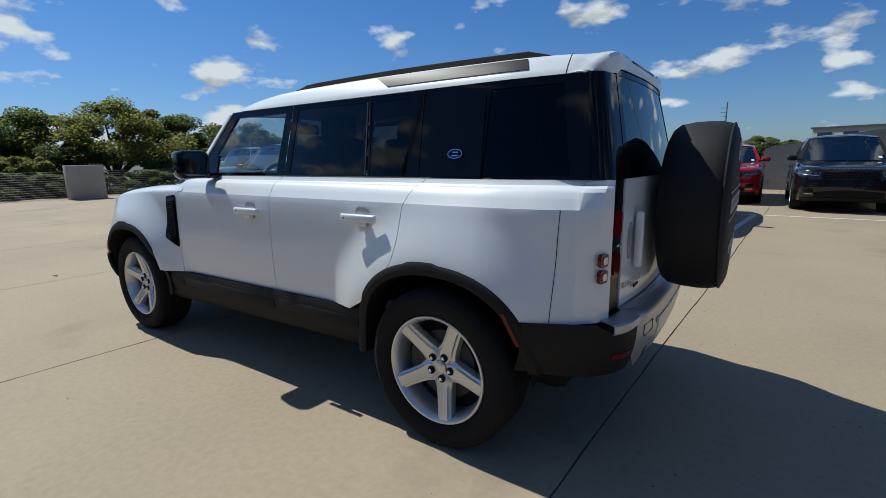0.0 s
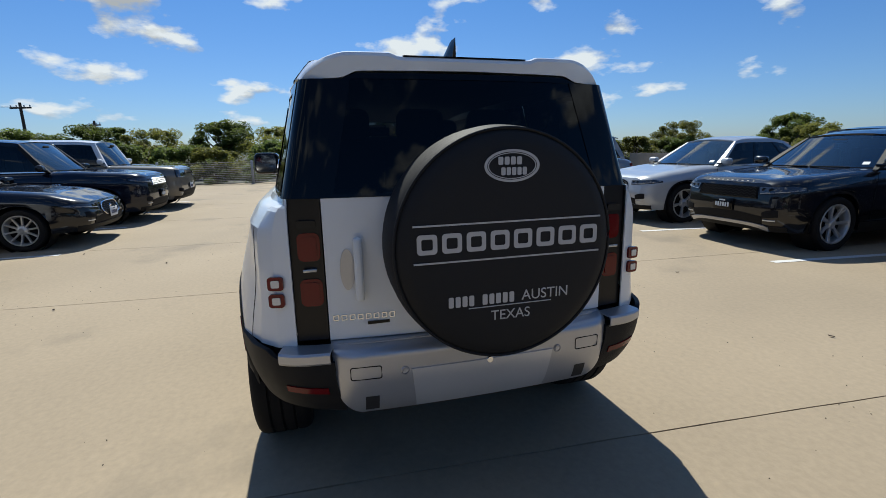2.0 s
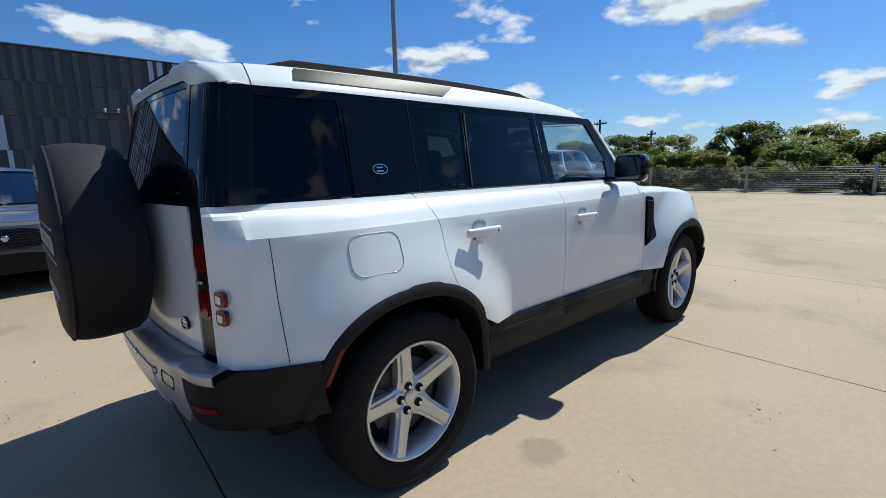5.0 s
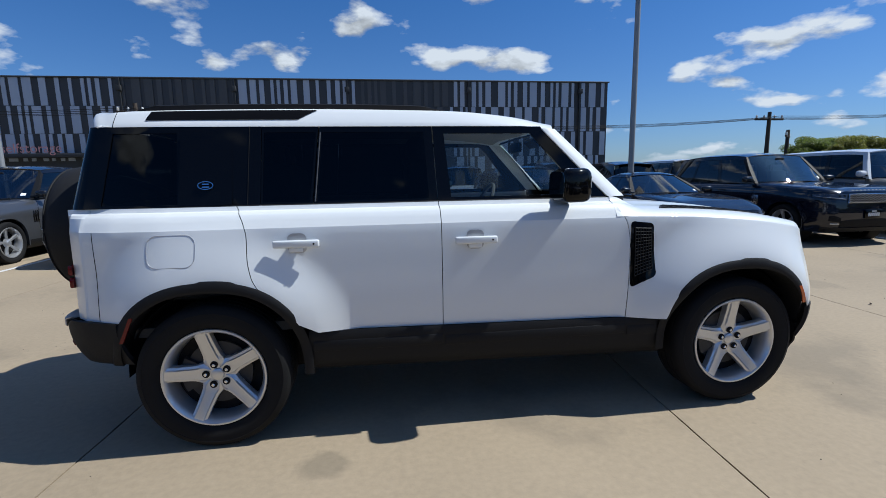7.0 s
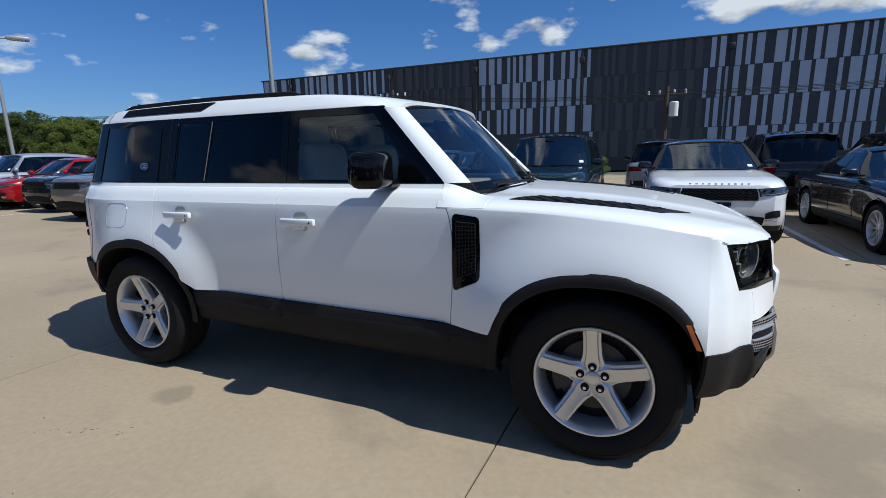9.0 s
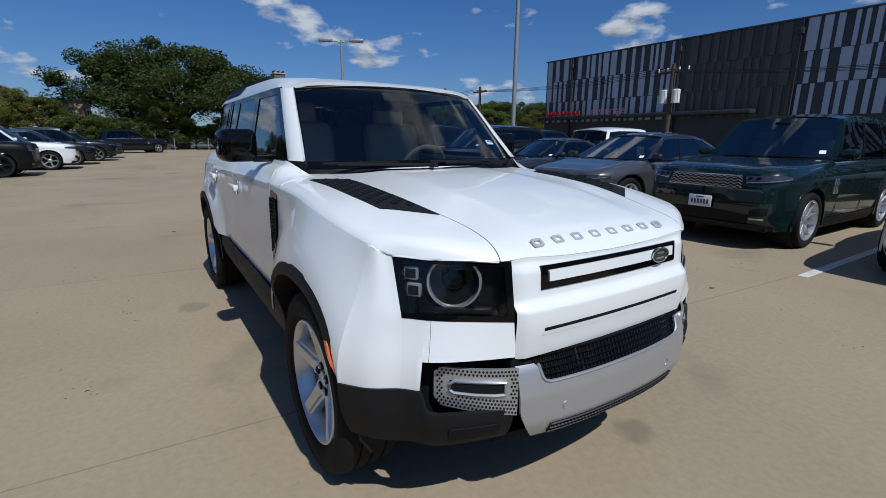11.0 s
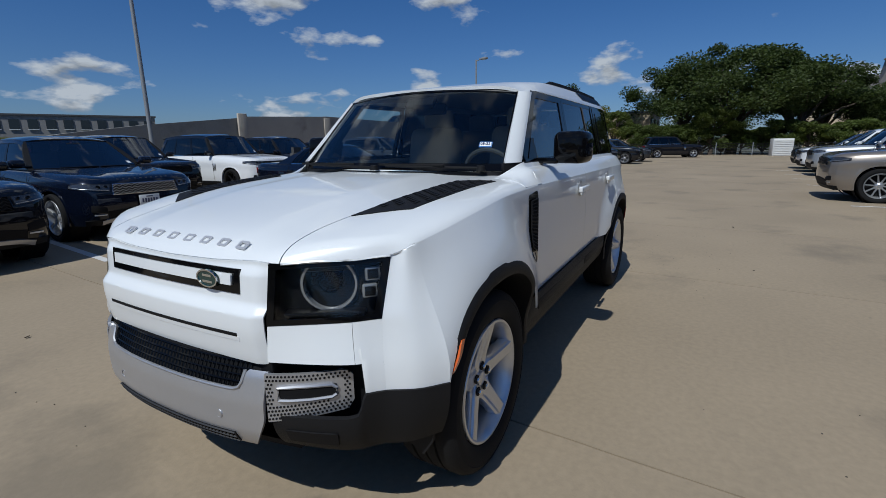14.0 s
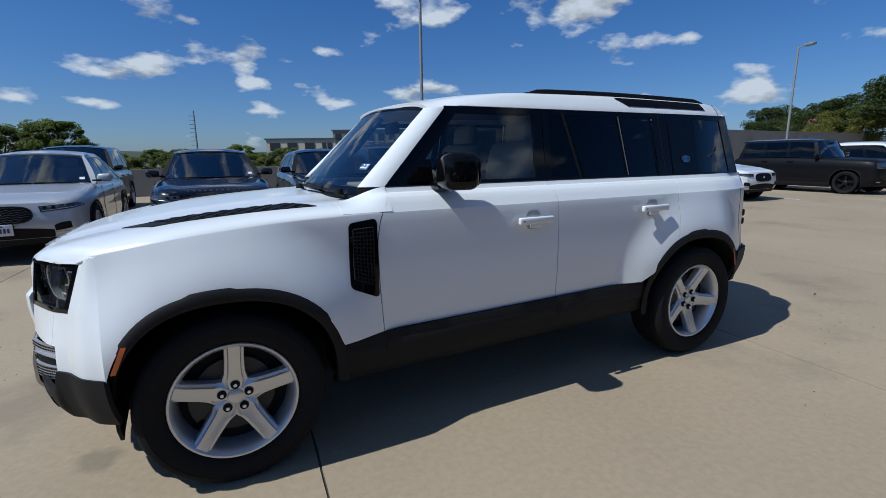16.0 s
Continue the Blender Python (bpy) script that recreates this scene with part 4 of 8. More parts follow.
for s in (1, -1):
    FO = ((-0.284, 1.262), (-0.300, TOPZ), (0.345, TOPZ - 0.004), (0.735, 1.262))
    FI = ((-0.208, 1.284), (-0.236, 1.646), (0.282, 1.644), (0.590, 1.284))
    fr = side_ring("door_frame", FO, FI, s, "black_gloss")
    side_pane("door_glass", FI, s, "glass_clear", -0.006, fr, 0)
    part("sail", surf(lambda u, v: (lambda p: (p[0], s * (gy(*p) + 0.004), p[1]))(quad_pt(((0.46, 1.284), (0.46, 1.40), (0.50, 1.40), (0.60, 1.284)), u, v)), 4, 4), "black_gloss", fr, thick=0.012)
    RO = ((-0.972, 1.262), (-0.930, TOPZ), (-0.304, TOPZ), (-0.288, 1.262))
    RI = ((-0.952, 1.280), (-0.915, 1.655), (-0.352, 1.655), (-0.335, 1.280))
    rr = side_ring("door_frame", RO, RI, s, "black_gloss")
    side_pane("door_glass", RI, s, "glass_privacy", -0.003, rr, 0)
    QO = ((-1.250, 1.262), (-1.236, TOPZ), (-0.936, TOPZ), (-0.978, 1.262))
    QI = ((-1.240, 1.278), (-1.226, 1.655), (-0.950, 1.655), (-0.990, 1.278))
    qq = side_ring("door_frame", QO, QI, s, "black_gloss")
    side_pane("fixed_glass", QI, s, "glass_privacy", -0.003, qq, 0)
    bm = bmesh.new()
    path_tube(bm, [(lerp(-0.963, -0.926, k / 4), s * (gy(lerp(-0.963, -0.926, k / 4), lerp(1.278, 1.655, k / 4)) + 0.003), lerp(1.278, 1.655, k / 4)) for k in range(5)], 0.0034, 5)
    part("window_strip", bm, "strip_grey", rr)
    # rear side window in a black surround, with a square gloss panel that carries the badge
    so = ((-2.150, 1.262), (-2.085, TOPZ), (-1.238, TOPZ), (-1.252, 1.262))
    sw = side_ring("rear_surround", so, ((-2.060, 1.276), (-2.000, 1.652), (-1.672, 1.652), (-1.672, 1.276)), s, "black_gloss", 0.003)
    side_pane("rear_side_glass", ((-2.060, 1.276), (-2.000, 1.652), (-1.665, 1.652), (-1.665, 1.276)), s, "glass_privacy", -0.002, sw, 0)
    bp = side_pane("side_panel", ((-1.668, 1.270), (-1.652, 1.628), (-1.392, 1.628), (-1.396, 1.270)), s, "black_gloss", 0.008, None, 0.006, "glossy black square panel with a small badge")
    badge("badge", pose(-1.526, s * (gy(-1.526, 1.374) + 0.011), 1.374, 0, -13.4, s * 90), 0.080, 0.046, bp, "black_gloss", "chrome", "chrome")
    bm = bmesh.new()
    path_tube(bm, [(lerp(-1.318, -1.300, k / 4), s * (gy(-1.31, lerp(1.264, 1.684, k / 4)) + 0.004), lerp(1.264, 1.684, k / 4)) for k in range(5)], 0.0022, 5)
    part("window_seam", bm, "dark_plastic", sw)
    part("belt_strip", surf(lambda u, v: (lerp(-1.90, 0.72, u), s * (lerp(0.786, 0.780, v) + tab(lerp(-1.90, 0.72, u), (-2.18, -0.05), (-1.7, 0.0))), lerp(1.258, 1.268, v)), 20, 1), "black_plastic", hero, thick=0.01)
    # white windscreen pillar, black base piece
    def ap(u, v):
        x = lerp(lerp(0.735, 0.862, u), lerp(0.350, 0.450, u), v)
        z = lerp(1.268, 1.672, v)
        return (x, s * (gy(x, z) + 0.010 - 0.045 * u * u), z)
    part("front_pillar", surf(ap, 6, 10), "white_paint", hero, "white windscreen pillar", thick=0.02)
    part("pillar_foot", surf(lambda u, v: (lerp(0.73, 0.865, u), s * (0.772 - 0.05 * u * u), lerp(1.206, 1.268, v)), 5, 2), "black_plastic", hero, thick=0.02)

    def blend(u, v):
        """The body rises from the fender's top to the door's upper edge."""
        door = (0.738, tab(v, (0, 0.892), (0.3, 0.870), (0.55, 0.850), (0.7, 0.832), (0.85, 0.802), (1, 0.786)), tab(v, (0, 1.156), (0.3, 1.188), (0.55, 1.216), (0.7, 1.231), (0.85, 1.242), (1, 1.268)))
        p = hood_pt((0.98 - 0.78) / 1.3, lerp(0.995, 0.80, v))
        e = smooth(u)
        return (lerp(door[0], 0.98, u), s * (lerp(door[1], p[1], e) + 0.0015), lerp(door[2], p[2] + 0.001, e))
    part("cowl_side", outward(surf(blend, 14, 12), (0.8, 0, 0.5)), "white_paint", hero, thick=0.006, angle=50, fix=False)

# windscreen
def screen(u, v, o=0.0):
    a = lerp(-1, 1, u)
    return (lerp(0.975 - 0.125 * a * a, 0.512 - 0.085 * a * a, v) + 0.012 * math.sin(math.pi * v) + o, a * lerp(0.728, 0.642, v), lerp(1.222, 1.706 - 0.036 * a * a, v) + o)


part("windscreen", surf(screen, 24, 10), "glass_screen", hero, "clear windscreen with a blue sticker")
part("screen_band", surf(lambda u, v: screen(u, lerp(0.972, 0.995, v), 0.002), 24, 2), "black_gloss", hero, thick=0.004)
part("screen_band", surf(lambda u, v: screen(u, lerp(0.0, 0.085, v), 0.003), 24, 2), "black_gloss", hero, thick=0.004)
for u0, u1 in ((0.0, 0.014), (0.986, 1.0)):
    part("screen_band", surf(lambda u, v: screen(lerp(u0, u1, u), v, 0.003), 2, 10), "black_gloss", hero, thick=0.004)
part("sensor_housing", surf(lambda u, v: screen(lerp(0.42, 0.58, u), lerp(0.86, 0.96, v), -0.02), 6, 3), "dark_plastic", hero, thick=0.03)
stk = part("sticker", surf(lambda u, v: screen(lerp(0.885, 0.935, u), lerp(0.27, 0.335, v), 0.004), 3, 2), "sticker_blue", hero, "small blue and white date sticker", thick=0.001)
part("sticker_field", surf(lambda u, v: screen(lerp(0.888, 0.932, u), lerp(0.28, 0.325, v), 0.006), 3, 2), "sticker_white", stk, thick=0.001)


def text_mesh(body, size, mat, name):
    cu = bpy.data.curves.new("letters", "FONT")
    cu.body, cu.size, cu.extrude = body, size, 0.0012
    cu.align_x, cu.align_y = "CENTER", "CENTER"
    tmp = bpy.data.objects.new("letters", cu)
    scene.collection.objects.link(tmp)
    me = bpy.data.meshes.new_from_object(tmp.evaluated_get(bpy.context.evaluated_depsgraph_get()))
    bpy.data.objects.remove(tmp)
    bpy.data.curves.remove(cu)
    me.name = name
    me.materials.clear()
    me.materials.append(M[mat])
    return me


def flat_text(body, size, mat, parent, m, name="lettering"):
    o = new(name, text_mesh(body, size, mat, name))
    o.parent = parent
    o.matrix_basis = m
    return o


pa, pb, pc = Vector(screen(0.91, 0.302, 0.009)), Vector(screen(0.93, 0.302, 0.009)), Vector(screen(0.91, 0.35, 0.009))
ex = (pb - pa).normalized()
ez = ex.cross(pc - pa).normalized()
ey = ez.cross(ex)
flat_text("09-23", 0.024, "plate_bars", stk, Matrix(((ex.x, ey.x, ez.x, pa.x), (ex.y, ey.y, ez.y, pa.y), (ex.z, ey.z, ez.z, pa.z), (0, 0, 0, 1))))

part("cowl", surf(lambda u, v: (lambda a: (lerp(0.775, 0.985 - 0.12 * a * a, v), a * 0.705, lerp(1.205, 1.222, v)))(lerp(-1, 1, u)), 20, 3), "black_plastic", hero, thick=0.02)
part("hood_rear", surf(lambda u, v: (lambda a: (lerp(0.80, 0.985 - 0.12 * a * a, v), a * 0.60, hc(0.8) + 0.004 - 0.012 * a * a + 0.004 * v))(lerp(-1, 1, u)), 20, 3), "white_paint", hero, thick=0.012)
for y0, y1, x0, x1 in ((0.62, 0.06, 0.93, 1.015), (-0.02, -0.58, 1.02, 0.96)):
    wp = part("wiper", tube((x0, y0, 1.243), (lerp(x0, x1, 1.0), y1, 1.252), 0.008, 0.006, 8), "dark_plastic", hero)
    part("wiper_blade", box((lerp(x0, x1, 0.75) - 0.02, lerp(y0, y1, 0.75), 1.258), (0.012, 0.44, 0.012), 0.004), "rubber", wp)
    part("wiper_pivot", revolve([(0.0, 0.03), (0.02, 0.028), (0.026, 0.0)], 14, "z"), "dark_plastic", wp).matrix_basis = pose(x0, y0, 1.228)

# roof
def roof_pt(u, a, off=0.0):
    x = lerp(-2.135, 0.515, u)
    zc = tab(x, (-2.135, 1.778), (-1.9, 1.792), (-1.0, 1.806), (-0.3, 1.797), (0.1, 1.775), (0.36, 1.744), (0.515, 1.718))
    ze = tab(x, (-2.135, 1.688), (0.25, 1.688), (0.45, 1.672), (0.515, 1.668))
    w = tab(x, (-2.135, 0.640), (-1.7, 0.680), (0.1, 0.680), (0.515, 0.652))
    d = tab(abs(a), (0.0, 0.0), (0.6, 0.05), (0.76, 0.13), (0.86, 0.28), (0.93, 0.52), (0.975, 0.80), (1.0, 1.0))
    # a flat canted flank below a crisp edge, softer over the windscreen
    flank = tab(abs(a), (0.0, 0.0), (0.6, 0.03), (0.8, 0.07), (0.875, 0.11), (0.90, 0.15), (0.915, 0.24), (0.98, 0.76), (0.99, 0.86), (1.0, 1.0))
    d = lerp(d, flank, smooth((0.42 - x) / 0.55))
    xx = x - 0.085 * a * a * smooth((x - 0.15) / 0.36)
    return (xx, a * (w + off * (abs(a) > 0.7)), lerp(zc, ze, d) + off)


def roof_across(v):
    t = lerp(-1, 1, v)
    return math.copysign(1 - (1 - abs(t)) ** 1.9, t)


part("roof", surf(lambda u, v: roof_pt(lerp(0.0512, 1.0, u), roof_across(v)), 40, 64), "white_paint", hero, thick=0.02, angle=40)
for s in (1, -1):
    def alp(u, v):
        # dark glass let into the roof shoulder
        lo = lerp(-1.835, -1.045, u)
        x = lerp(lo, lo + (0.02 + 0.085 * u), v)
        return roof_pt((x + 2.135) / 2.65, s * lerp(0.972, 0.912, v), 0.003)
    part("roof_window", surf(alp, 16, 8), "roof_glass", hero, "dark glass strip in the roof edge")
    bm = bmesh.new()
    xs = [-1.90, -1.86, -1.80] + [lerp(-1.7, -0.42, k / 10) for k in range(11)] + [-0.34, -0.28, -0.24]
    rows = []
    for x in xs:
        p = roof_pt((x + 2.135) / 2.65, s * 0.865)
        h = 0.021 * smooth(min((x + 1.91) / 0.10, (-0.23 - x) / 0.14)) + 0.002
        rows.append([(x, p[1] - s * 0.018, p[2] - 0.004), (x, p[1] - s * 0.016, p[2] + h), (x, p[1] - s * 0.006, p[2] + h + 0.008 * smooth((h - 0.01) / 0.02)), (x, p[1] + s * 0.010, p[2] + h), (x, p[1] + s * 0.018, p[2] - 0.012)])
    grid(bm, rows)
    part("roof_rail", bm, "dark_plastic", hero, "low black roof rail")
# rear spoiler
def spo(y):
    return tab(abs(y), (0, 1.776), (0.26, 1.776), (0.31, 1.790), (0.46, 1.789), (0.53, 1.774), (0.575, 1.752), (0.605, 1.732), (0.630, 1.706), (0.640, 1.694))


def spoiler_bend(y):
    return 0.020 * (abs(y) / 0.64) ** 2 + 0.062 * max(0.0, (abs(y) - 0.44) / 0.20) ** 2


def spoiler(u, v):
    a = roof_across(u)
    p = roof_pt(0.0505, a)
    y = a * 0.648
    lo = tab(abs(y), (0, 1.724), (0.42, 1.718), (0.49, 1.694), (0.648, 1.689))
    if v <= 4:
        t = v / 4
        z = max(spo(y), lo + 0.004)
        return (lerp(p[0], -2.146 + spoiler_bend(y), t), lerp(p[1], y, t), lerp(p[2], z, smooth(t)))
    x, dz = ((-2.166, -0.006), (-2.176, -0.020), (-2.172, None), (-2.140, None))[v - 5]
    z = lo + (0.004 if v == 8 else 0.0) if dz is None else max(spo(y) + dz, lo + 0.001 * (7 - v))
    return (x + spoiler_bend(y), y, z)


bm = bmesh.new()
grid(bm, [[spoiler(i / 64, v) for v in range(9)] for i in range(65)])
part("spoiler", outward(bm, (-1.9, 0, 1.5)), "white_paint", hero, thick=0.006, angle=32, fix=False)
part("brake_light", surf(lambda u, v: (lambda y: (lerp(-2.135, -2.168, v) + spoiler_bend(y), y, spo(y) + lerp(0.005, 0.001, v)))(lerp(-0.25, 0.25, u)), 16, 2), "black_gloss", hero, thick=0.006)
for s in (1, -1):
    bm = bmesh.new()
    path_tube(bm, [(-2.0, s * a, z) for a, z in [(lambda p: (p[1] + 0.0005, p[2] + 0.0005))(roof_pt(0.051, q)) for q in (0.84, 0.87, 0.90, 0.93, 0.96, 0.985, 1.0)]], 0.0018, 4)
    part("roof_seam", bm, "dark_plastic", hero)
bm = bmesh.new()
fin = []
for t in [q / 8 for q in range(9)]:
    x, top_z, wd = lerp(-1.77, -2.0, t), 1.790 + 0.092 * smooth(t * 1.35), 0.036 * math.sin(math.pi * (0.12 + 0.80 * t))
    fin.append([(x, wd, 1.79), (x - 0.01, wd * 0.45, lerp(1.79, top_z, 0.6)), (x - 0.02, 0.0, top_z), (x - 0.01, -wd * 0.45, lerp(1.79, top_z, 0.6)), (x, -wd, 1.79)])
fv = grid(bm, fin)
bm.faces.new(fv[-1])
part("antenna", bm, "black_gloss", hero, "black shark-fin antenna")

# ---------------------------------------------------------------- tail
def tail_x(y, z):
    return -2.285 + 0.056 * (abs(y) / 0.7) ** 2 + max(0.0, z - 1.26) * 0.245


gate = part("tailgate", surf(lambda u, v: (lambda y, z: (tail_x(y, z), y, z))(lerp(-0.592, 0.592, u), lerp(0.715, 1.262, v)), 24, 12), "white_paint", hero, "white side-hinged tailgate", thick=0.015)


def tail_quad(name, c, mat, off, parent, thick=0.006, label=""):
    def fn(u, v):
        y, z = quad_pt(c, u, v)
        return (tail_x(y, z) - off, y, z)
    return part(name, surf(fn, 14, 8), mat, parent, label, thick=thick)


RG = ((0.548, 1.275), (0.452, 1.692), (-0.452, 1.692), (-0.548, 1.275))
tail_quad("rear_glass", RG, "glass_privacy", 0.0, hero, 0, label="dark privacy rear window")
for c in (((0.592, 1.262), (0.592, 1.276), (-0.592, 1.276), (-0.592, 1.262)), ((0.452, 1.690), (0.47, 1.712), (-0.47, 1.712), (-0.452, 1.690))):
    tail_quad("glass_band", c, "black_gloss", 0.003, hero)
for s in (1, -1):
    c = ((s * 0.592, 1.262), (s * 0.475, 1.712), (s * 0.452, 1.692), (s * 0.548, 1.262))
    tail_quad("glass_band", c, "black_gloss", 0.003, hero)
    # dark corner panel from the rear window round to the flank

    def dp(u, v):
        z = lerp(1.262, 1.690, v)
        ya = lerp(0.590, 0.474, v)
        xa = tail_x(ya, z) - 0.001
        xb = lerp(-2.150, -2.085, v)
        yb = gy(xb, z)
        t = tab(u, (0, 0), (0.75, 0.80), (0.9, 0.96), (1, 1))
        x = lerp(xa, xb, tab(u, (0, 0), (0.7, 0.22), (0.88, 0.55), (1, 1)))
        return (x, s * lerp(ya, yb, t), z)
    part("corner_pillar", surf(dp, 16, 8), "black_gloss", hero, "glossy black rear corner pillar", thick=0.01)
    # lamp column
    col = part("lamp_column", surf(lambda u, v: (lambda y, z: (tail_x(y, 1.0) + 0.006, s * y, z))(lerp(0.597, 0.712, u), lerp(0.717, 1.262, v)), 4, 10), "lamp_dark", hero, "black column with square red lamps", thick=0.03)
    for zz in (1.083, 0.908):
        b = prism(rounded(0.082, 0.106, 0.022), -0.010, 0.012, "x")
        tl = part("tail_lamp", b, "red_lens", col)
        tl.matrix_basis = pose(tail_x(0.645, 1.0) + 0.010, s * 0.645, zz, 0, 0, s * -8)
        part("inner_lens", prism(rounded(0.058, 0.080, 0.014), -0.015, -0.006, "x"), "red_lens", tl)
    part("reverse_lamp", box((tail_x(0.65, 1.0) - 0.008, s * 0.648, 0.996), (0.012, 0.05, 0.012), 0.003), "lamp_grey", col)
    part("upper_lamp", prism(rounded(0.066, 0.03, 0.008), -0.012, 0.0, "x"), "lamp_dark", col).matrix_basis = pose(tail_x(0.65, 1.0) + 0.004, s * 0.650, 1.168)
    for zz in (0.951, 0.885):
        mk = part("marker_lamp", prism(rounded(0.058, 0.052, 0.012), -0.010, 0.006, "x"), "red_lens", hero, "small square rear lamp with pale centre")
        mk.matrix_basis = pose(-2.2175, s * 0.774, zz, 0, 0, s * -12)
        part("inner_lens", prism(rounded(0.030, 0.028, 0.005), -0.014, -0.008, "x"), "clear_lens", mk)

# bumper
def rear_x(y, z):
    return tab(z, (0.395, -2.27), (0.42, -2.315), (0.50, -2.350), (0.60, -2.366), (0.67, -2.366), (0.69, -2.355), (0.712, -2.29)) + 0.026 * (abs(y) / 0.585) ** 2.2 + 0.035 * max(0.0, (abs(y) - 0.50) / 0.09) ** 2


rb = part("rear_bumper", surf(lambda u, v: (lambda z: (lambda y: (rear_x(y, z), y, z))(lerp(-1, 1, u) * tab(z, (0.397, 0.430), (0.412, 0.485), (0.44, 0.530), (0.49, 0.568), (0.56, 0.586), (0.71, 0.592))))(lerp(0.415, 0.711, v)), 40, 22), "satin_silver", hero, "satin silver rear bumper", thick=0.015)
part("bumper_top", surf(lambda u, v: (lambda y: (lerp(rear_x(y, 0.705), -2.22, v), y, lerp(0.709, 0.714, v)))(lerp(-0.585, 0.585, u)), 20, 2), "satin_silver", rb, thick=0.01)
part("plate_panel", surf(lambda u, v: (lambda y, z: (rear_x(y, z) - 0.005, y, z))(lerp(-0.30, 0.30, u) * lerp(0.92, 1.0, v), lerp(0.424, 0.605, v)), 16, 8), "satin_pale", rb, thick=0.006)
for s in (1, -1):
    y = s * 0.472
    outline = rounded(0.115, 0.050, 0.008, 3, y, 0.606)
    bm = bmesh.new()
    path_tube(bm, [(rear_x(a, b) - 0.001, a, b) for a, b in outline + outline[:1]], 0.0022, 4)
    part("tow_cover", bm, "dark_plastic", rb)
    part("hook_recess", surf(lambda u, v: (lambda a, b: (rear_x(a, b) - 0.002, a, b))(s * lerp(0.425, 0.478, u), lerp(0.432, 0.500, v)), 3, 6), "brake", rb, thick=0.003)
    part("sensor", revolve([(0.0, -0.003), (0.009, -0.003), (0.010, 0.0), (0.013, 0.0), (0.014, -0.004), (0.017, 0.0)], 20, "x"), "satin_silver", rb).matrix_basis = pose(rear_x(s * 0.325, 0.60) - 0.001, s * 0.325, 0.602)

    def rc(u, v):
        x = tab(u, (0, -2.325), (0.25, -2.312), (0.5, -2.262), (0.75, -2.155), (1.0, -1.955))
        y = tab(u, (0, 0.585), (0.25, 0.69), (0.5, 0.795), (0.75, 0.878), (1.0, side(-1.955, 0.62) + 0.012))
        z = lerp(tab(u, (0, 0.425), (0.5, 0.452), (1.0, 0.462)), tab(u, (0, 0.655), (0.5, 0.672), (0.62, 0.698), (1.0, 0.695)), v)
        tuck = 0.05 * (1 - v) ** 2.2
        return (x + tuck, s * (y - tuck * 0.8), z)
    part("bumper_corner", surf(rc, 26, 8), "black_plastic", hero, "black plastic bumper corner", thick=0.02)
    bm = bmesh.new()
    grid(bm, [[(lambda p: (p[0] + o, p[1] + s * o2, z))(rc(lerp(0.03, 0.47, i / 12), 1.0)) for o, o2, z in ((-0.006, 0.0, 0.652), (-0.012, 0.002, 0.660), (-0.012, 0.002, 0.690), (-0.004, 0.0, 0.698), (0.07, -0.02, 0.702))] for i in range(13)])
    part("step_plate", bm, "satin_silver", hero, "bright step plate on the bumper corner", thick=0.006)
    part("reflector", surf(lambda u, v: (lambda p: (p[0] - 0.004, p[1] + s * 0.003, p[2]))(rc(lerp(0.08, 0.44, u), lerp(0.40, 0.52, v))), 8, 1), "red_lens", hero, thick=0.006)

# tailgate handle and badges
part("gate_handle", box((tail_x(0.485, 1.0) - 0.028, 0.472, 0.995), (0.034, 0.034, 0.245), 0.012, 3), "white_paint", gate, "white upright grab handle")
part("handle_cup", prism(ellipse(0.055, 0.16, 24, 0.512, 0.992), -2.262, -2.254, "x"), "satin_silver", gate)
badge("badge", pose(tail_x(-0.47, 0.81) - 0.004, -0.470, 0.809, 0, 0, 180), 0.086, 0.048, gate, "black_gloss", "chrome", "chrome")
for k in range(8):
    o = part("gate_block", glyph_frame(0.022, 0.022, 0.0035, 0.0, 0.003), "chrome", gate)
    y = lerp(0.565, 0.352, k / 7)
    o.matrix_basis = pose(tail_x(y, 0.8) - 0.004, y, 0.803)
part("gate_tag", box((tail_x(0.40, 0.78) - 0.003, 0.405, 0.776), (0.004, 0.085, 0.012)), "black_gloss", gate)
part("lock", revolve([(0.0, -0.003), (0.012, -0.003), (0.014, 0.0)], 16, "x"), "chrome", rb).matrix_basis = pose(rear_x(-0.02, 0.60) - 0.004, -0.02, 0.60)

# spare wheel under a printed black cover
SPZ = 1.105
spare = part("spare_wheel", revolve([(0.0, -2.608), (0.25, -2.607), (0.335, -2.602), (0.368, -2.592), (0.388, -2.572), (0.398, -2.535), (0.402, -2.49), (0.400, -2.42), (0.390, -2.36), (0.37, -2.335), (0.34, -2.322), (0.0, -2.322)], 72, "x"), "vinyl", hero, "black vinyl spare wheel cover with silver print", angle=60)
spare.matrix_basis = pose(0, 0, SPZ)
bm = bmesh.new()
path_tube(bm, [(-2.578, 0.3875 * math.cos(2 * math.pi * k / 72), 0.3875 * math.sin(2 * math.pi * k / 72)) for k in range(73)], 0.005, 6)
part("piping", bm, "vinyl", spare)
part("carrier", box((-2.29, 0, 0), (0.10, 0.24, 0.24), 0.03), "dark_plastic", spare)
for zz, w in ((0.090, 0.66), (-0.030, 0.66), (-0.193, 0.30)):
    part("printed_line", box((-2.6075 if w < 0.5 else -2.606, 0, zz), (0.004, w, 0.0055 if w > 0.5 else 0.003)), "print_silver", spare)
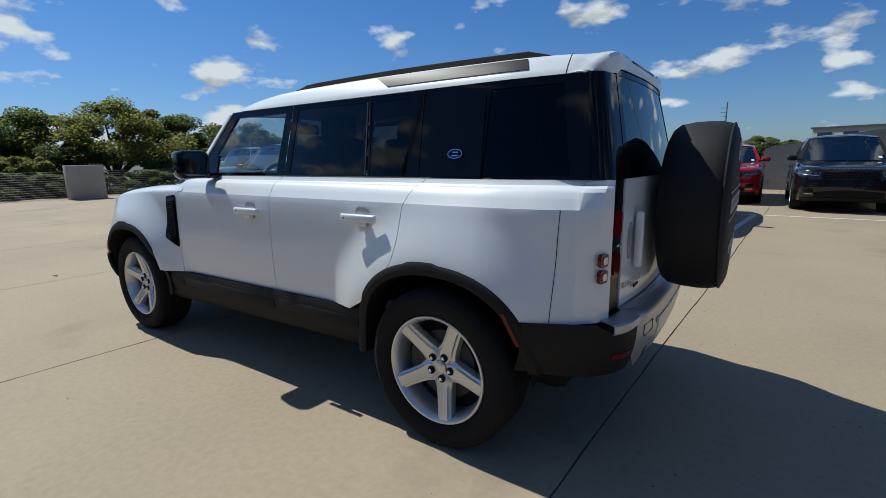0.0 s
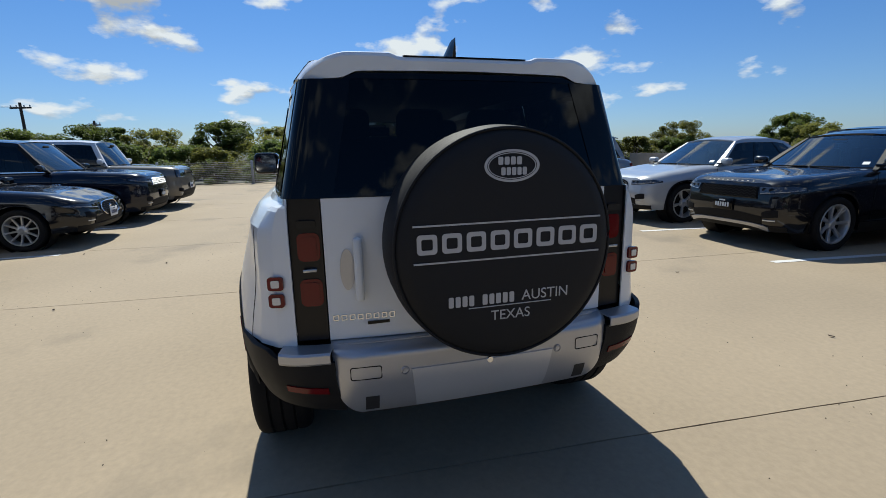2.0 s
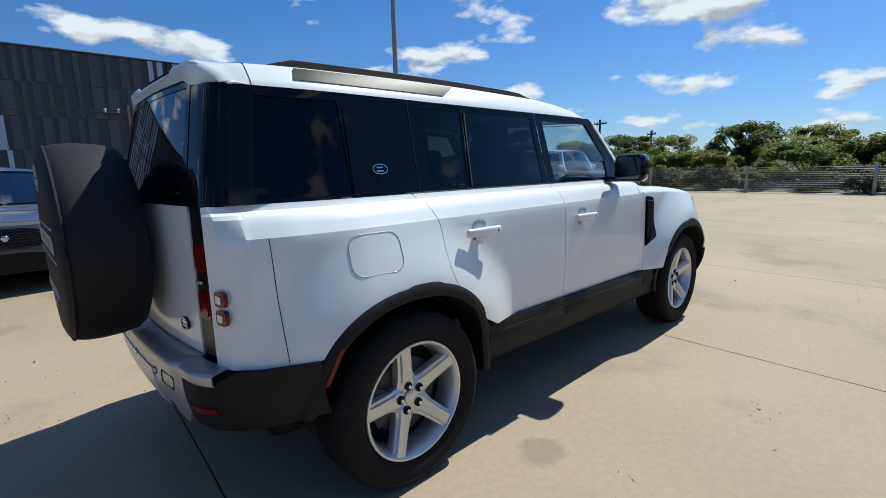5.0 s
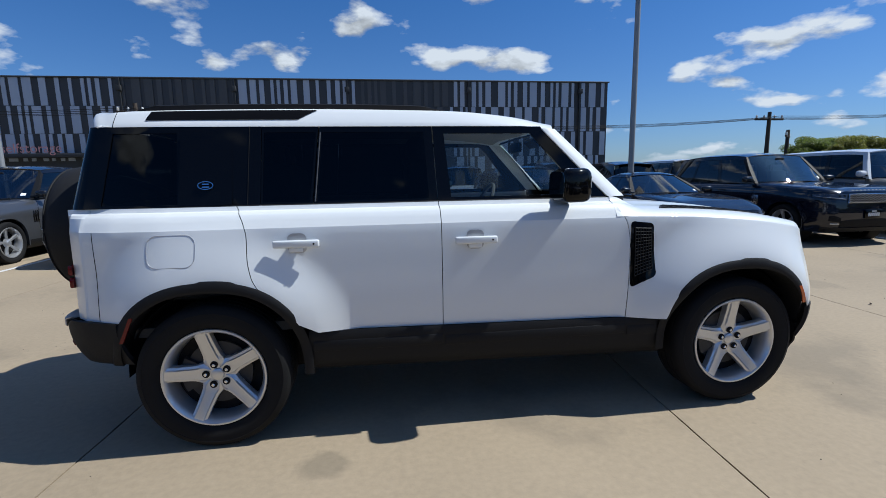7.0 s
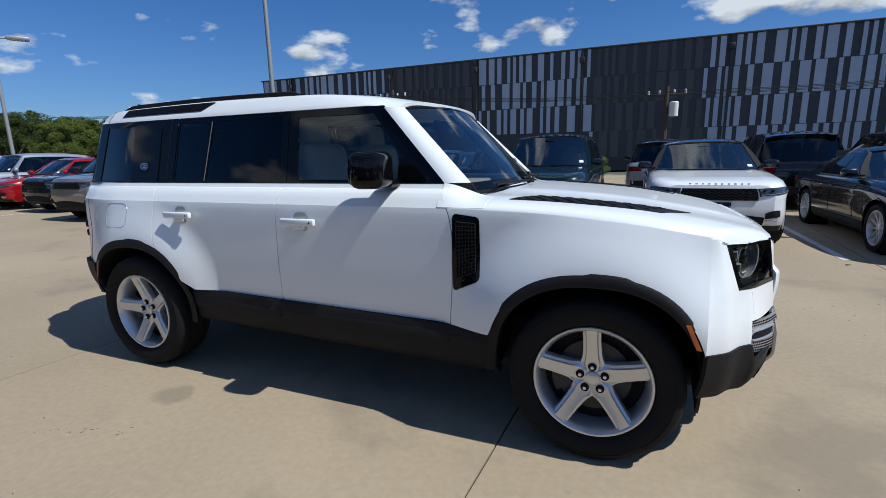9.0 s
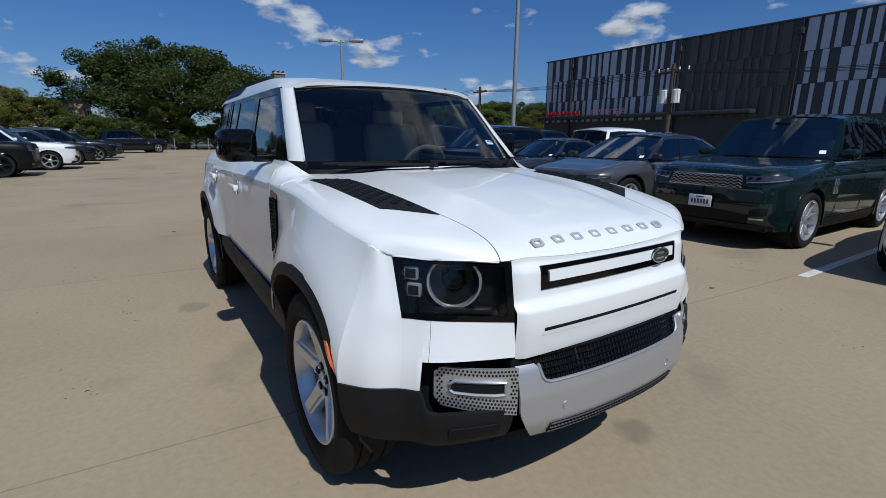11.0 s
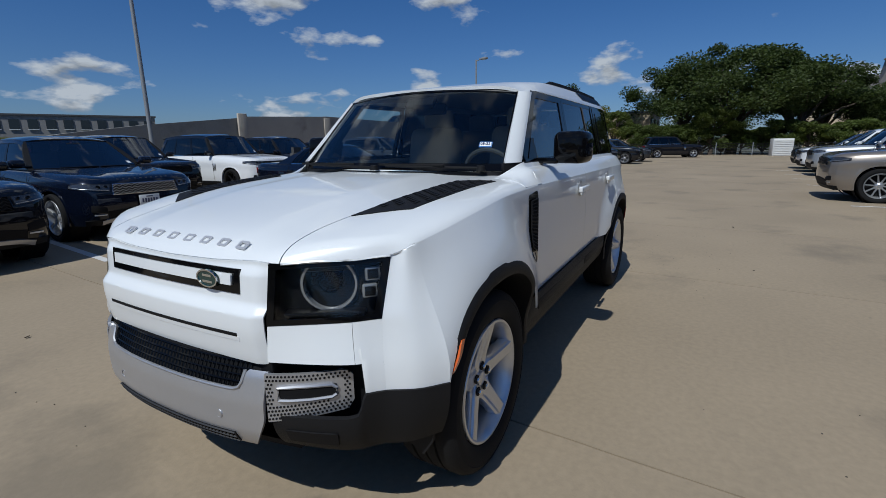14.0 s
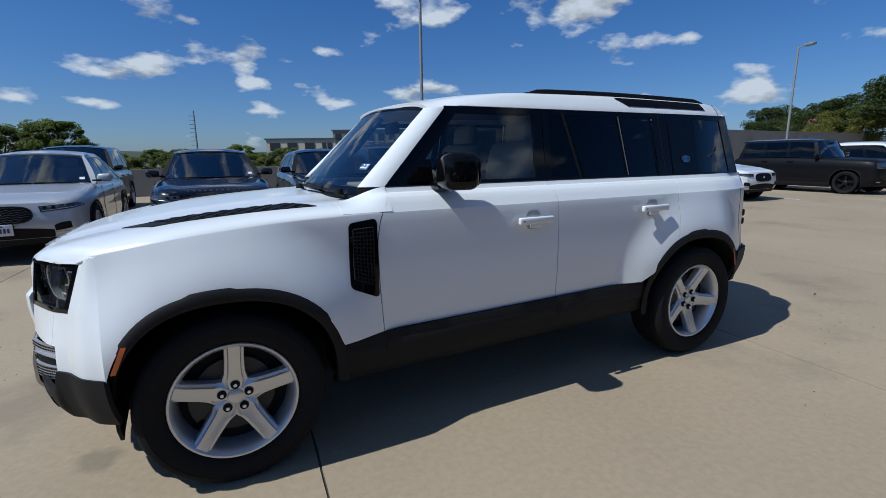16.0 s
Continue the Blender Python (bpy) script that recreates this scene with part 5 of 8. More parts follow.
for k in range(8):
    o = part("printed_block", glyph_frame(0.066, 0.064, 0.0145, -0.0012, 0.0006), "print_silver", spare)
    o.matrix_basis = pose(-2.6075, lerp(0.286, -0.286, k / 7), 0.031)
ov = part("printed_oval", ring_prism(ellipse(0.190, 0.103, 40), ellipse(0.172, 0.088, 40), -0.0012, 0.0006, "x"), "print_silver", spare)
ov.matrix_basis = pose(-2.607, 0, 0.268)
part("thin_oval", ring_prism(ellipse(0.166, 0.083, 40), ellipse(0.160, 0.078, 40), -0.0012, 0.0006, "x"), "print_silver", ov)
for zz, cy, w in ((0.016, 0.008, 0.085), (-0.017, -0.006, 0.092)):
    for k in range(4 if zz > 0 else 5):
        n = 4 if zz > 0 else 5
        part("bar", prism(rounded(w / n * 0.78, 0.025, 0.004, 2), -0.0012, 0.0006, "x"), "print_silver", ov).matrix_basis = pose(0, cy + w / 2 - w * (k + 0.5) / n, zz)
for a, b, n in ((0.222, 0.128, 4), (0.105, -0.015, 5)):
    for k in range(n):
        part("printed_bar", prism(rounded(abs(b - a) / n * 0.72, 0.036, 0.004, 2), -0.0012, 0.0006, "x"), "print_silver", spare).matrix_basis = pose(-2.6075, lerp(a, b, (k + 0.5) / n), -0.167)
FACE = Matrix(((0, 0, -1, 0), (-1, 0, 0, 0), (0, 1, 0, 0), (0, 0, 0, 1)))
flat_text("AUSTIN", 0.051, "print_silver", spare, Matrix.Translation((-2.6075, -0.128, -0.167)) @ FACE, "lettering")
flat_text("TEXAS", 0.049, "print_silver", spare, Matrix.Translation((-2.6075, 0.0, -0.228)) @ FACE, "lettering")

# ---------------------------------------------------------------- wheels
def star_rim():
    R = 0.268
    bm = revolve([(R, -0.112), (R - 0.003, -0.118), (R - 0.012, -0.119), (R - 0.018, -0.112), (R - 0.030, -0.085), (R - 0.040, 0.02), (R - 0.04, 0.09)], 60)
    for k in range(5):
        a = 2 * math.pi * k / 5
        c, s_ = math.cos(a), math.sin(a)
        t = Vector((-s_, 0, c))
        rows = []
        for rr, hw, y0, lift in ((0.020, 0.036, -0.062, 0.0), (0.045, 0.046, -0.066, 0.0), (0.074, 0.057, -0.071, 0.2), (0.086, 0.054, -0.073, 0.6), (0.098, 0.049, -0.076, 1.0), (0.114, 0.0455, -0.080, 1.0), (0.14, 0.0435, -0.086, 1.0), (0.19, 0.0415, -0.099, 1.0), (0.232, 0.0415, -0.109, 0.9), (0.246, 0.044, -0.112, 0.5), (0.258, 0.050, -0.114, 0.1)):
            # a raised flat land between two lower chamfers
            p = Vector((rr * c, 0, rr * s_))
            half = ((1.0, 0.022), (0.93, 0.010 + 0.004 * lift), (0.66, 0.004 + 0.006 * lift), (0.56, 0.0), (0.10, 0.0015))
            face = [p + t * (hw * w) + Vector((0, y0 + d, 0)) for w, d in half] + [p - t * (hw * w) + Vector((0, y0 + d, 0)) for w, d in reversed(half)]
            rows.append(face + [p - t * (hw * 0.95) + Vector((0, y0 + 0.055, 0)), p + t * (hw * 0.95) + Vector((0, y0 + 0.055, 0))])
        grid(bm, rows, close=True)
    return mesh_of("rim", bm, "alloy", 30)


RIM_HERO = star_rim()
HUB_CAP = mesh_of("hub_cap", revolve([(0.0, -0.074), (0.027, -0.073), (0.032, -0.070), (0.034, -0.062), (0.060, -0.060), (0.080, -0.054), (0.086, -0.02)], 40), "alloy")
NUT_BORE = mesh_of("nut_bore", revolve([(0.0, 0.0), (0.0195, 0.004), (0.0195, -0.0008), (0.0, -0.0008)], 16), "dark_plastic")
NUT = mesh_of("wheel_nut", revolve([(0.0, -0.012), (0.007, -0.012), (0.0095, -0.009), (0.0095, 0.0)], 6), "chrome")
DISC = mesh_of("brake_disc", revolve([(0.06, -0.026), (0.172, -0.026), (0.172, -0.006), (0.06, -0.006)], 48), "brake")
BACKING = mesh_of("backing", revolve([(0.0, 0.0), (0.231, 0.0), (0.231, 0.02), (0.0, 0.02)], 40), "dark_plastic")
CALIPER = mesh_of("caliper", prism([(0.105 * math.cos(t), 0.105 * math.sin(t)) for t in [radians(150 + 10 * k) for k in range(7)]] + [(0.19 * math.cos(t), 0.19 * math.sin(t)) for t in [radians(210 - 10 * k) for k in range(7)]], -0.048, 0.0), "brake")
TYRE_HERO = None


def hero_tyre():
    R, r0, h = 0.392, 0.266, 0.132
    prof = [(r0, -0.104), (r0 + 0.010, -0.116), (r0 + 0.030, -0.127), (0.325, -0.1315), (0.350, -0.130), (0.352, -0.132), (0.372, -0.124), (0.384, -0.112), (R, -0.092), (R, -0.060), (R - 0.009, -0.058), (R - 0.009, -0.050), (R, -0.048), (R, -0.006), (R - 0.009, -0.004)]
    prof = prof + [(r, -a) for r, a in reversed(prof)]
    bm = revolve(prof, 72)
    # shallow cuts across the tread edge
    for k in range(54):
        a = 2 * math.pi * k / 54
        for sy in (-1, 1):
            add_box(bm, (0, 0, 0), (0.010, 0.030, 0.006), Matrix.Rotation(-a, 4, "Y") @ Matrix.Translation((R - 0.0215, sy * 0.1060, 0)) @ Matrix.Rotation(radians(sy * 30), 4, "Z"))
    return mesh_of("wheel", bm, "rubber", 30)


TYRE_HERO = hero_tyre()
for c, s, turn in ((AX, -1, 92), (-AX, -1, 102), (AX, 1, 87), (-AX, 1, 64)):
    w = new("wheel", TYRE_HERO)
    w.parent = hero
    w["label"] = "silver five-spoke alloy wheel with black tyre"
    w.matrix_basis = pose(c, s * 0.828, HZ, 0, 0, 0 if s < 0 else 180)
    spin = Matrix.Rotation(radians(-turn), 4, "Y")
    for data in (RIM_HERO, HUB_CAP, DISC, BACKING):
        q = new(data.name.split(".")[0], data)
        q.parent = w
        if data is RIM_HERO:
            q.matrix_basis = spin
    q = new("caliper", CALIPER)
    q.parent = w
    for k in range(5):
        a = radians(turn + 72 * k)
        for data, dy in ((NUT_BORE, -0.0725), (NUT, -0.0730)):
            q = new(data.name.split(".")[0], data)
            q.parent = w
            q.matrix_basis = Matrix.Translation((0.058 * math.cos(a), dy, 0.058 * math.sin(a)))

# ---------------------------------------------------------------- mirrors, handles, vents, fuel flap
for s in (1, -1):
    b = box((0, 0, 0), (0.175, 0.205, 0.182), 0.045, 4)
    for v in b.verts:
        v.co.y *= 1 - 0.12 * smooth((v.co.x - 0.0) / 0.09)
        v.co.x -= 0.05 * (abs(v.co.y) if v.co.y * s > 0 else 0)
    mr = part("mirror", b, "black_gloss", hero, "glossy black door mirror")
    mr.matrix_basis = pose(0.425, s * 0.970, 1.342, 0, 0, s * -6)
    part("mirror_arm", box((0.03, s * -0.13, -0.075), (0.10, 0.14, 0.035), 0.012), "black_gloss", mr)
    part("mirror_glass", prism(rounded(0.165, 0.145, 0.035), -0.092, -0.088, "x"), "mirror_dark", mr)
    for x, nm in ((-0.098, 0), (-1.052, 1)):
        z = 1.056 if nm == 0 else 1.068
        y0 = side(x, z)
        h = part("door_handle", box((0, 0, 0), (0.235, 0.026, 0.040), 0.009, 3), "white_paint", hero, "white pull door handle")
        h.matrix_basis = pose(x, s * (y0 + 0.034), z)
        part("keyhole", revolve([(0.0, 0.0), (0.005, 0.0), (0.005, -0.002)], 12), "dark_plastic", h).matrix_basis = pose(0.09, s * 0.0132, 0)
        part("handle_neck", box((0.0, -s * 0.022, -0.002), (0.06, 0.03, 0.03), 0.006), "white_paint", h)
        part("handle_tab", box((-0.004, -s * 0.012, -0.028), (0.075, 0.022, 0.036), 0.009), "white_paint", h)
        part("handle_cup", prism(rounded(0.098, 0.105, 0.03, 4, 0, 0.0), -0.0015, 0.0015), "satin_silver", h).matrix_basis = pose(0, -s * 0.0315, 0.0)
    # side vent
    V = ((0.826, 0.735), (0.823, 1.128), (0.962, 1.112), (0.972, 0.806))

    def vent(u, v, off=0.004):
        # rounded corners
        e = max(0.0, 1 - min(u, 1 - u) / 0.16)
        cut = 0.062 * (1 - math.sqrt(1 - min(1.0, e * e)))
        x, z = quad_pt(V, u, lerp(cut, 1 - cut, v))
        return (x, s * (side(x, z) + off), z)
    ve = part("side_vent", surf(vent, 40, 14), "black_gloss", hero, "black side vent with square mesh", thick=0.012)
    bm = bmesh.new()
    for i in range(7):
        path_tube(bm, [vent(lerp(0.16, 0.86, i / 6), lerp(0.16, 0.90, j / 10), 0.010) for j in range(11)], 0.0035, 4)
    for j in range(15):
        path_tube(bm, [vent(lerp(0.16, 0.86, i / 4), lerp(0.16, 0.90, j / 14), 0.010) for i in range(5)], 0.0035, 4)
    part("vent_mesh", bm, "black_plastic", ve)
flap = rounded(0.235, 0.160, 0.050, 6, -1.670, 1.048)
bm = bmesh.new()
path_tube(bm, [(x, -side(x, z) - 0.0005, z) for x, z in flap + flap[:1]], 0.0016, 5)
part("fuel_flap", bm, "satin_silver", hero, "rounded fuel flap outline")

# ---------------------------------------------------------------- cabin
def car_seat(x, y, parent, mat="seat"):
    st = part("seat", box((0.12, 0, 0.90), (0.54, 0.50, 0.20), 0.07, 3), mat, parent, "pale leather seat")
    st.matrix_basis = pose(x, y, 0)
    part("seat_back", box((0, 0, 0), (0.16, 0.48, 0.62), 0.07, 3), mat, st).matrix_basis = pose(-0.18, 0, 1.20, 0, -12, 0)
    part("headrest", box((0, 0, 0), (0.11, 0.27, 0.18), 0.05, 3), mat, st).matrix_basis = pose(-0.27, 0, 1.585 - 0.02, 0, -8, 0)
    return st


car_seat(-0.10, 0.38, hero)
car_seat(-0.10, -0.38, hero)
for y in (0.42, 0.0, -0.42):
    car_seat(-1.05, y, hero)
part("dashboard", box((0.52, 0, 1.08), (0.44, 1.42, 0.24), 0.06, 3), "interior", hero)
part("dash_rail", box((0.42, 0, 1.205), (0.28, 1.30, 0.035), 0.015), "interior_light", hero)
bm = bmesh.new()
path_tube(bm, [(0.0, 0.185 * math.cos(2 * math.pi * k / 36), 0.185 * math.sin(2 * math.pi * k / 36)) for k in range(37)], 0.016, 8)
for a in (0, 180, 270):
    path_tube(bm, [(0.03, 0, 0), (0.0, 0.185 * math.cos(radians(a)), 0.185 * math.sin(radians(a)))], 0.014, 6)
part("steering_wheel", bm, "interior", hero).matrix_basis = pose(0.235, 0.37, 1.16, 0, 24, 0)
part("centre_console", box((0.10, 0, 0.85), (0.9, 0.26, 0.34), 0.05), "interior", hero)
part("inner_mirror", box((0.40, 0, 1.60), (0.03, 0.24, 0.075), 0.02), "dark_plastic", hero)
part("headliner", surf(lambda u, v: (lambda p: (p[0], p[1] * 0.96, p[2] - 0.035))(roof_pt(lerp(0.02, 0.97, u), lerp(-0.93, 0.93, v))), 16, 12), "interior_light", hero, thick=0.01)
part("load_bay_trim", box((-1.75, 0, 0.98), (0.8, 1.40, 0.5), 0.05), "interior", hero)


# ---------------------------------------------------------------- wheels, shared by the parked cars
def tyre_mesh(name, r, w, rim_r):
    h = w / 2
    prof = [(rim_r, -h * 0.80), (rim_r + 0.012, -h * 0.92), (lerp(rim_r, r, 0.45), -h), (lerp(rim_r, r, 0.80), -h * 0.96), (r - 0.012, -h * 0.82), (r, -h * 0.62),
            (r, -h * 0.20), (r - 0.008, -h * 0.17), (r - 0.008, -h * 0.13), (r, -h * 0.10), (r, h * 0.10), (r - 0.008, h * 0.13), (r - 0.008, h * 0.17), (r, h * 0.20),
            (r, h * 0.62), (r - 0.012, h * 0.82), (lerp(rim_r, r, 0.80), h * 0.96), (lerp(rim_r, r, 0.45), h), (rim_r + 0.012, h * 0.92), (rim_r, h * 0.80), (rim_r - 0.015, h * 0.4)]
    return mesh_of(name, revolve(prof, 40), "rubber")


def spoke_rim_mesh(name, r, w, spokes, mat, twin=False):
    """Barrel, lip and spokes; the outer face looks towards -y."""
    h = w / 2
    bm = revolve([(r, -h * 0.86), (r - 0.004, -h * 0.92), (r - 0.018, -h * 0.90), (r - 0.028, -h * 0.70), (r - 0.045, h * 0.3), (r - 0.045, h * 0.6)], 40)
    hub = revolve([(0.0, -h * 0.66), (0.035, -h * 0.66), (0.045, -h * 0.60), (0.075, -h * 0.52), (0.085, -h * 0.30)], 20)
    tmp = bpy.data.meshes.new("tmp")
    hub.to_mesh(tmp)
    hub.free()
    bm.from_mesh(tmp)
    bpy.data.meshes.remove(tmp)
    for k in range(spokes):
        a = 2 * math.pi * k / spokes
        for off in ((-0.075, 0.075) if twin else (0.0,)):
            c, s = math.cos(a + off), math.sin(a + off)
            ci, si = math.cos(a + off * 0.2), math.sin(a + off * 0.2)
            wi, wo = (0.016, 0.013) if twin or spokes > 7 else (0.032, 0.024)
            rows = []
            for rr, hw, y0, cc, ss in ((0.05, wi, -h * 0.56, ci, si), (r * 0.55, (wi + wo) / 2, -h * 0.62, lerp(ci, c, 0.6), lerp(si, s, 0.6)), (r - 0.02, wo, -h * 0.80, c, s)):
                n = math.hypot(cc, ss)
                cc, ss = cc / n, ss / n
                p, q = Vector((rr * cc, 0, rr * ss)), Vector((-ss, 0, cc)) * hw
                rows.append([p + q + Vector((0, y0 + 0.008, 0)), p + q * 0.7 + Vector((0, y0, 0)), p - q * 0.7 + Vector((0, y0, 0)), p - q + Vector((0, y0 + 0.008, 0)), p - q + Vector((0, y0 + 0.035, 0)), p + q + Vector((0, y0 + 0.035, 0))])
            grid(bm, rows, close=True)
    return mesh_of(name, bm, mat)


M["alloy_black"] = material("alloy_black", (0.012, 0.012, 0.013), 0.3, 0.3, 0.1)
M["alloy_grey"] = material("alloy_grey", (0.55, 0.56, 0.58), 0.30, 0.75, 0.05)
TYRE = {"suv": tyre_mesh("wheel", 0.375, 0.26, 0.275), "sedan": tyre_mesh("wheel", 0.335, 0.235, 0.245)}
RIM = {}
for key, r, w in (("suv", 0.275, 0.26), ("sedan", 0.245, 0.235)):
    for style, n, twin in (("five", 5, True), ("ten", 10, False), ("seven", 7, True)):
        for tone in ("alloy_grey", "alloy_black"):
            RIM[key, style, tone] = spoke_rim_mesh("rim", r, w, n, tone, twin)
BACK = {k: mesh_of("brake_disc", revolve([(0.0, 0.0), (r, 0.0), (r, 0.02), (0.0, 0.02)], 24), "dark_plastic") for k, r in (("suv", 0.235), ("sedan", 0.205))}


def add_wheels(root, xs, half, r, key, style, tone):
    for x in xs:
        for side in (1, -1):
            w = new("wheel", TYRE[key])
            w.parent = root
            w.matrix_basis = pose(x, side * half, r, 0, random.uniform(0, 360), 0) if side < 0 else pose(x, side * half, r, 0, random.uniform(0, 360), 180)
            for data in (RIM[key, style, tone], BACK[key]):
                q = new(data.name.split(".")[0], data)
                q.parent = w


# ---------------------------------------------------------------- parked cars
STYLES = {
    # L, W, H, wheelbase, front overhang, wheel radius, cowl x, screen top x, roof end x, rear glass base x, cowl z, nose z, belt z, tail z
    "estate": dict(L=5.02, W=1.98, H=1.84, wb=2.96, fo=0.87, r=0.375, cowl=0.86, wtop=0.16, rtop=-2.12, rbase=-2.44, hood=1.15, nose=1.08, belt=1.17, tail=1.12, roofw=0.71, face="slim"),
    "fast_estate": dict(L=4.88, W=1.98, H=1.79, wb=2.93, fo=0.87, r=0.375, cowl=0.86, wtop=0.04, rtop=-1.92, rbase=-2.38, hood=1.11, nose=1.03, belt=1.15, tail=1.10, roofw=0.69, face="slim"),
    "coupe_suv": dict(L=4.37, W=1.94, H=1.64, wb=2.68, fo=0.86, r=0.365, cowl=0.78, wtop=-0.02, rtop=-1.66, rbase=-2.06, hood=1.07, nose=0.985, belt=1.11, tail=1.12, roofw=0.66, face="slim"),
    "cross": dict(L=4.45, W=1.95, H=1.62, wb=2.70, fo=0.84, r=0.370, cowl=0.82, wtop=0.00, rtop=-1.35, rbase=-2.05, hood=1.05, nose=0.915, belt=1.07, tail=1.04, roofw=0.64, face="oval"),
    "hatch": dict(L=4.68, W=1.95, H=1.56, wb=2.98, fo=0.84, r=0.375, cowl=1.15, wtop=0.15, rtop=-1.30, rbase=-2.12, hood=1.02, nose=0.90, belt=1.03, tail=1.06, roofw=0.62, face="oval"),
    "sedan": dict(L=4.96, W=1.88, H=1.45, wb=2.95, fo=0.90, r=0.335, cowl=0.80, wtop=-0.02, rtop=-1.02, rbase=-1.78, hood=0.96, nose=0.80, belt=0.98, tail=0.98, roofw=0.58, face="oval"),
    "boxy": dict(L=4.76, W=1.98, H=1.90, wb=3.02, fo=0.84, r=0.385, cowl=0.90, wtop=0.46, rtop=-2.10, rbase=-2.25, hood=1.19, nose=1.14, belt=1.25, tail=1.22, roofw=0.68, face="slim"),
}
M["lamp_glass"] = material("lamp_glass", (0.06, 0.064, 0.07), 0.10, 0.5, 0.35, 14, 60, coat=1.0)
M["glass_front"] = glass("glass_front", (0.40, 0.44, 0.46), 0.17)
M["car_gloss"] = material("car_gloss", (0.004, 0.004, 0.0045), 0.12, 0, 0.05, spec=0.4)
PROFILE = ((0.955, 0.0), (0.985, 0.12), (1.0, 0.30), (0.988, 0.48), (0.986, 0.62), (0.996, 0.71), (0.985, 0.77), (0.962, 0.86), (0.925, 0.935), (0.86, 0.975), (0.70, 1.0), (0.60, 0.990), (0.30, 0.998), (0.0, 1.0))
SIDE_N = 9        # rows of the profile that make the flank


def car(style, m, paint, roof, label, rim="five", tone="alloy_grey", grille="black", plate=None, skid=None, group="parked cars"):
    S = STYLES[style]
    root = thing("parked_car", m, label, "car", group)
    wb, r, W, H = S["wb"], S["r"], S["W"] / 2, S["H"]
    xf = wb / 2 + S["fo"]
    xr = xf - S["L"]
    sedan, boxy, oval = style == "sedan", style == "boxy", S["face"] == "oval"
    ra = r + 0.050
    n = S["nose"]

    def wide(x):
        w = W * (1 - (0.20 if boxy else 0.27) * tab(xf - x, (0.0, 1.0), (0.06, 0.66), (0.18, 0.36), (0.42, 0.13), (0.75, 0.03), (1.1, 0.0)))
        return w * (1 - (0.12 if boxy else 0.20) * tab(x - xr, (0.0, 1.0), (0.05, 0.66), (0.16, 0.32), (0.40, 0.08), (0.7, 0.0)))

    def rake(z):
        """How far the nose leans back at a height."""
        return tab(z, (0.20, 0.16), (0.34, 0.05), (0.52, 0.0), (n - 0.25, 0.02), (n - 0.08, 0.06), (n, 0.12), (n + 0.05, 0.20))

    def top(x):
        if sedan:
            return tab(x, (xr, 0.80), (xr + 0.06, 0.93), (xr + 0.2, S["tail"]), (S["rbase"], S["tail"]), (S["cowl"], S["belt"]), (xf - 0.75, S["hood"] - 0.04), (xf - 0.22, n + 0.015), (xf, n - 0.07))
        return tab(x, (xr, S["tail"] - 0.20), (xr + 0.05, S["tail"] - 0.04), (xr + 0.25, S["tail"]), (-0.5, S["belt"]), (S["cowl"], S["hood"] + 0.015), (xf - 0.75, lerp(S["hood"], n, 0.38)), (xf - 0.20, n + 0.005), (xf - 0.06, n - 0.02), (xf, n - 0.06))

    def low(x):
        z = tab(x, (xr, 0.46), (xr + 0.2, 0.34), (-wb / 2, 0.28), (wb / 2, 0.26), (xf - 0.2, 0.26), (xf, 0.28))
        for c in (wb / 2, -wb / 2):
            d = abs(x - c) / ra
            if d < 1:
                z = max(z, r + ra * (1 - d ** 2.3) ** (1 / 2.3))
        return z

    def back(x, z):
        return x - rake(z) * max(0.0, 1 - (xf - x) / 0.5)

    def section(x):
        w, zt, zb = wide(x), top(x), low(x)
        pts = []
        for fy, fz in PROFILE:
            z = 0.30 + (zt - 0.30) * fz if fz else zb
            z = max(z, zb + 0.003 * fz)
            pts.append((back(x, z), w * fy, z))
        return pts

    xs = sorted({round(lerp(xr, xf, k / 46), 3) for k in range(47)} | {round(c + ra * s, 3) for c in (wb / 2, -wb / 2) for s in (-1.0, -0.985, -0.93, -0.8, 0.8, 0.93, 0.985, 1.0)} | {xf - 0.02, xf - 0.045, xf - 0.13, xr + 0.02, xr + 0.05})
    bm = bmesh.new()
    rows = []
    for x in xs:
        half = section(x)
        rows.append(half + [(p[0], -p[1], p[2]) for p in half[-2::-1]])
    vs = grid(bm, rows)
    bm.faces.new(vs[0])
    # nose face: bulged rows from flank to flank under the hood edge
    end = section(xf)
    fan = [p[1] / end[SIDE_N - 1][1] for p in end[SIDE_N - 1:]]
    face = []
    for p in end[:SIDE_N - 1]:
        half = [(p[0] + 0.05 * (1 - f * f), p[1] * f, p[2]) for f in fan]
        face.append(half + [(a[0], -a[1], a[2]) for a in half[-2::-1]])
    half = [(a[0] + 0.05 * (1 - f * f), a[1], a[2]) for a, f in zip(end[SIDE_N - 1:], fan)]
    face.append(half + [(a[0], -a[1], a[2]) for a in half[-2::-1]])
    grid(bm, face)
    grid(bm, [end[SIDE_N - 1:] + [(p[0], -p[1], p[2]) for p in end[SIDE_N - 1:][-2::-1]], face[-1]])
    part("body", bm, paint, root, angle=34)

    # plan contour of the nose, counted outwards from the middle
    cont = [(xf + 0.05 * (1 - (k / 8) ** 2), wide(xf) * k / 8) for k in range(9)] + [(x, wide(x)) for x in (xf - 0.02, xf - 0.045, xf - 0.08, xf - 0.13, xf - 0.2, xf - 0.3, xf - 0.45, xf - 0.7, xf - 1.0)]
    dist = [0.0]
    for a, b in zip(cont, cont[1:]):
        dist.append(dist[-1] + math.hypot(b[0] - a[0], b[1] - a[1]))

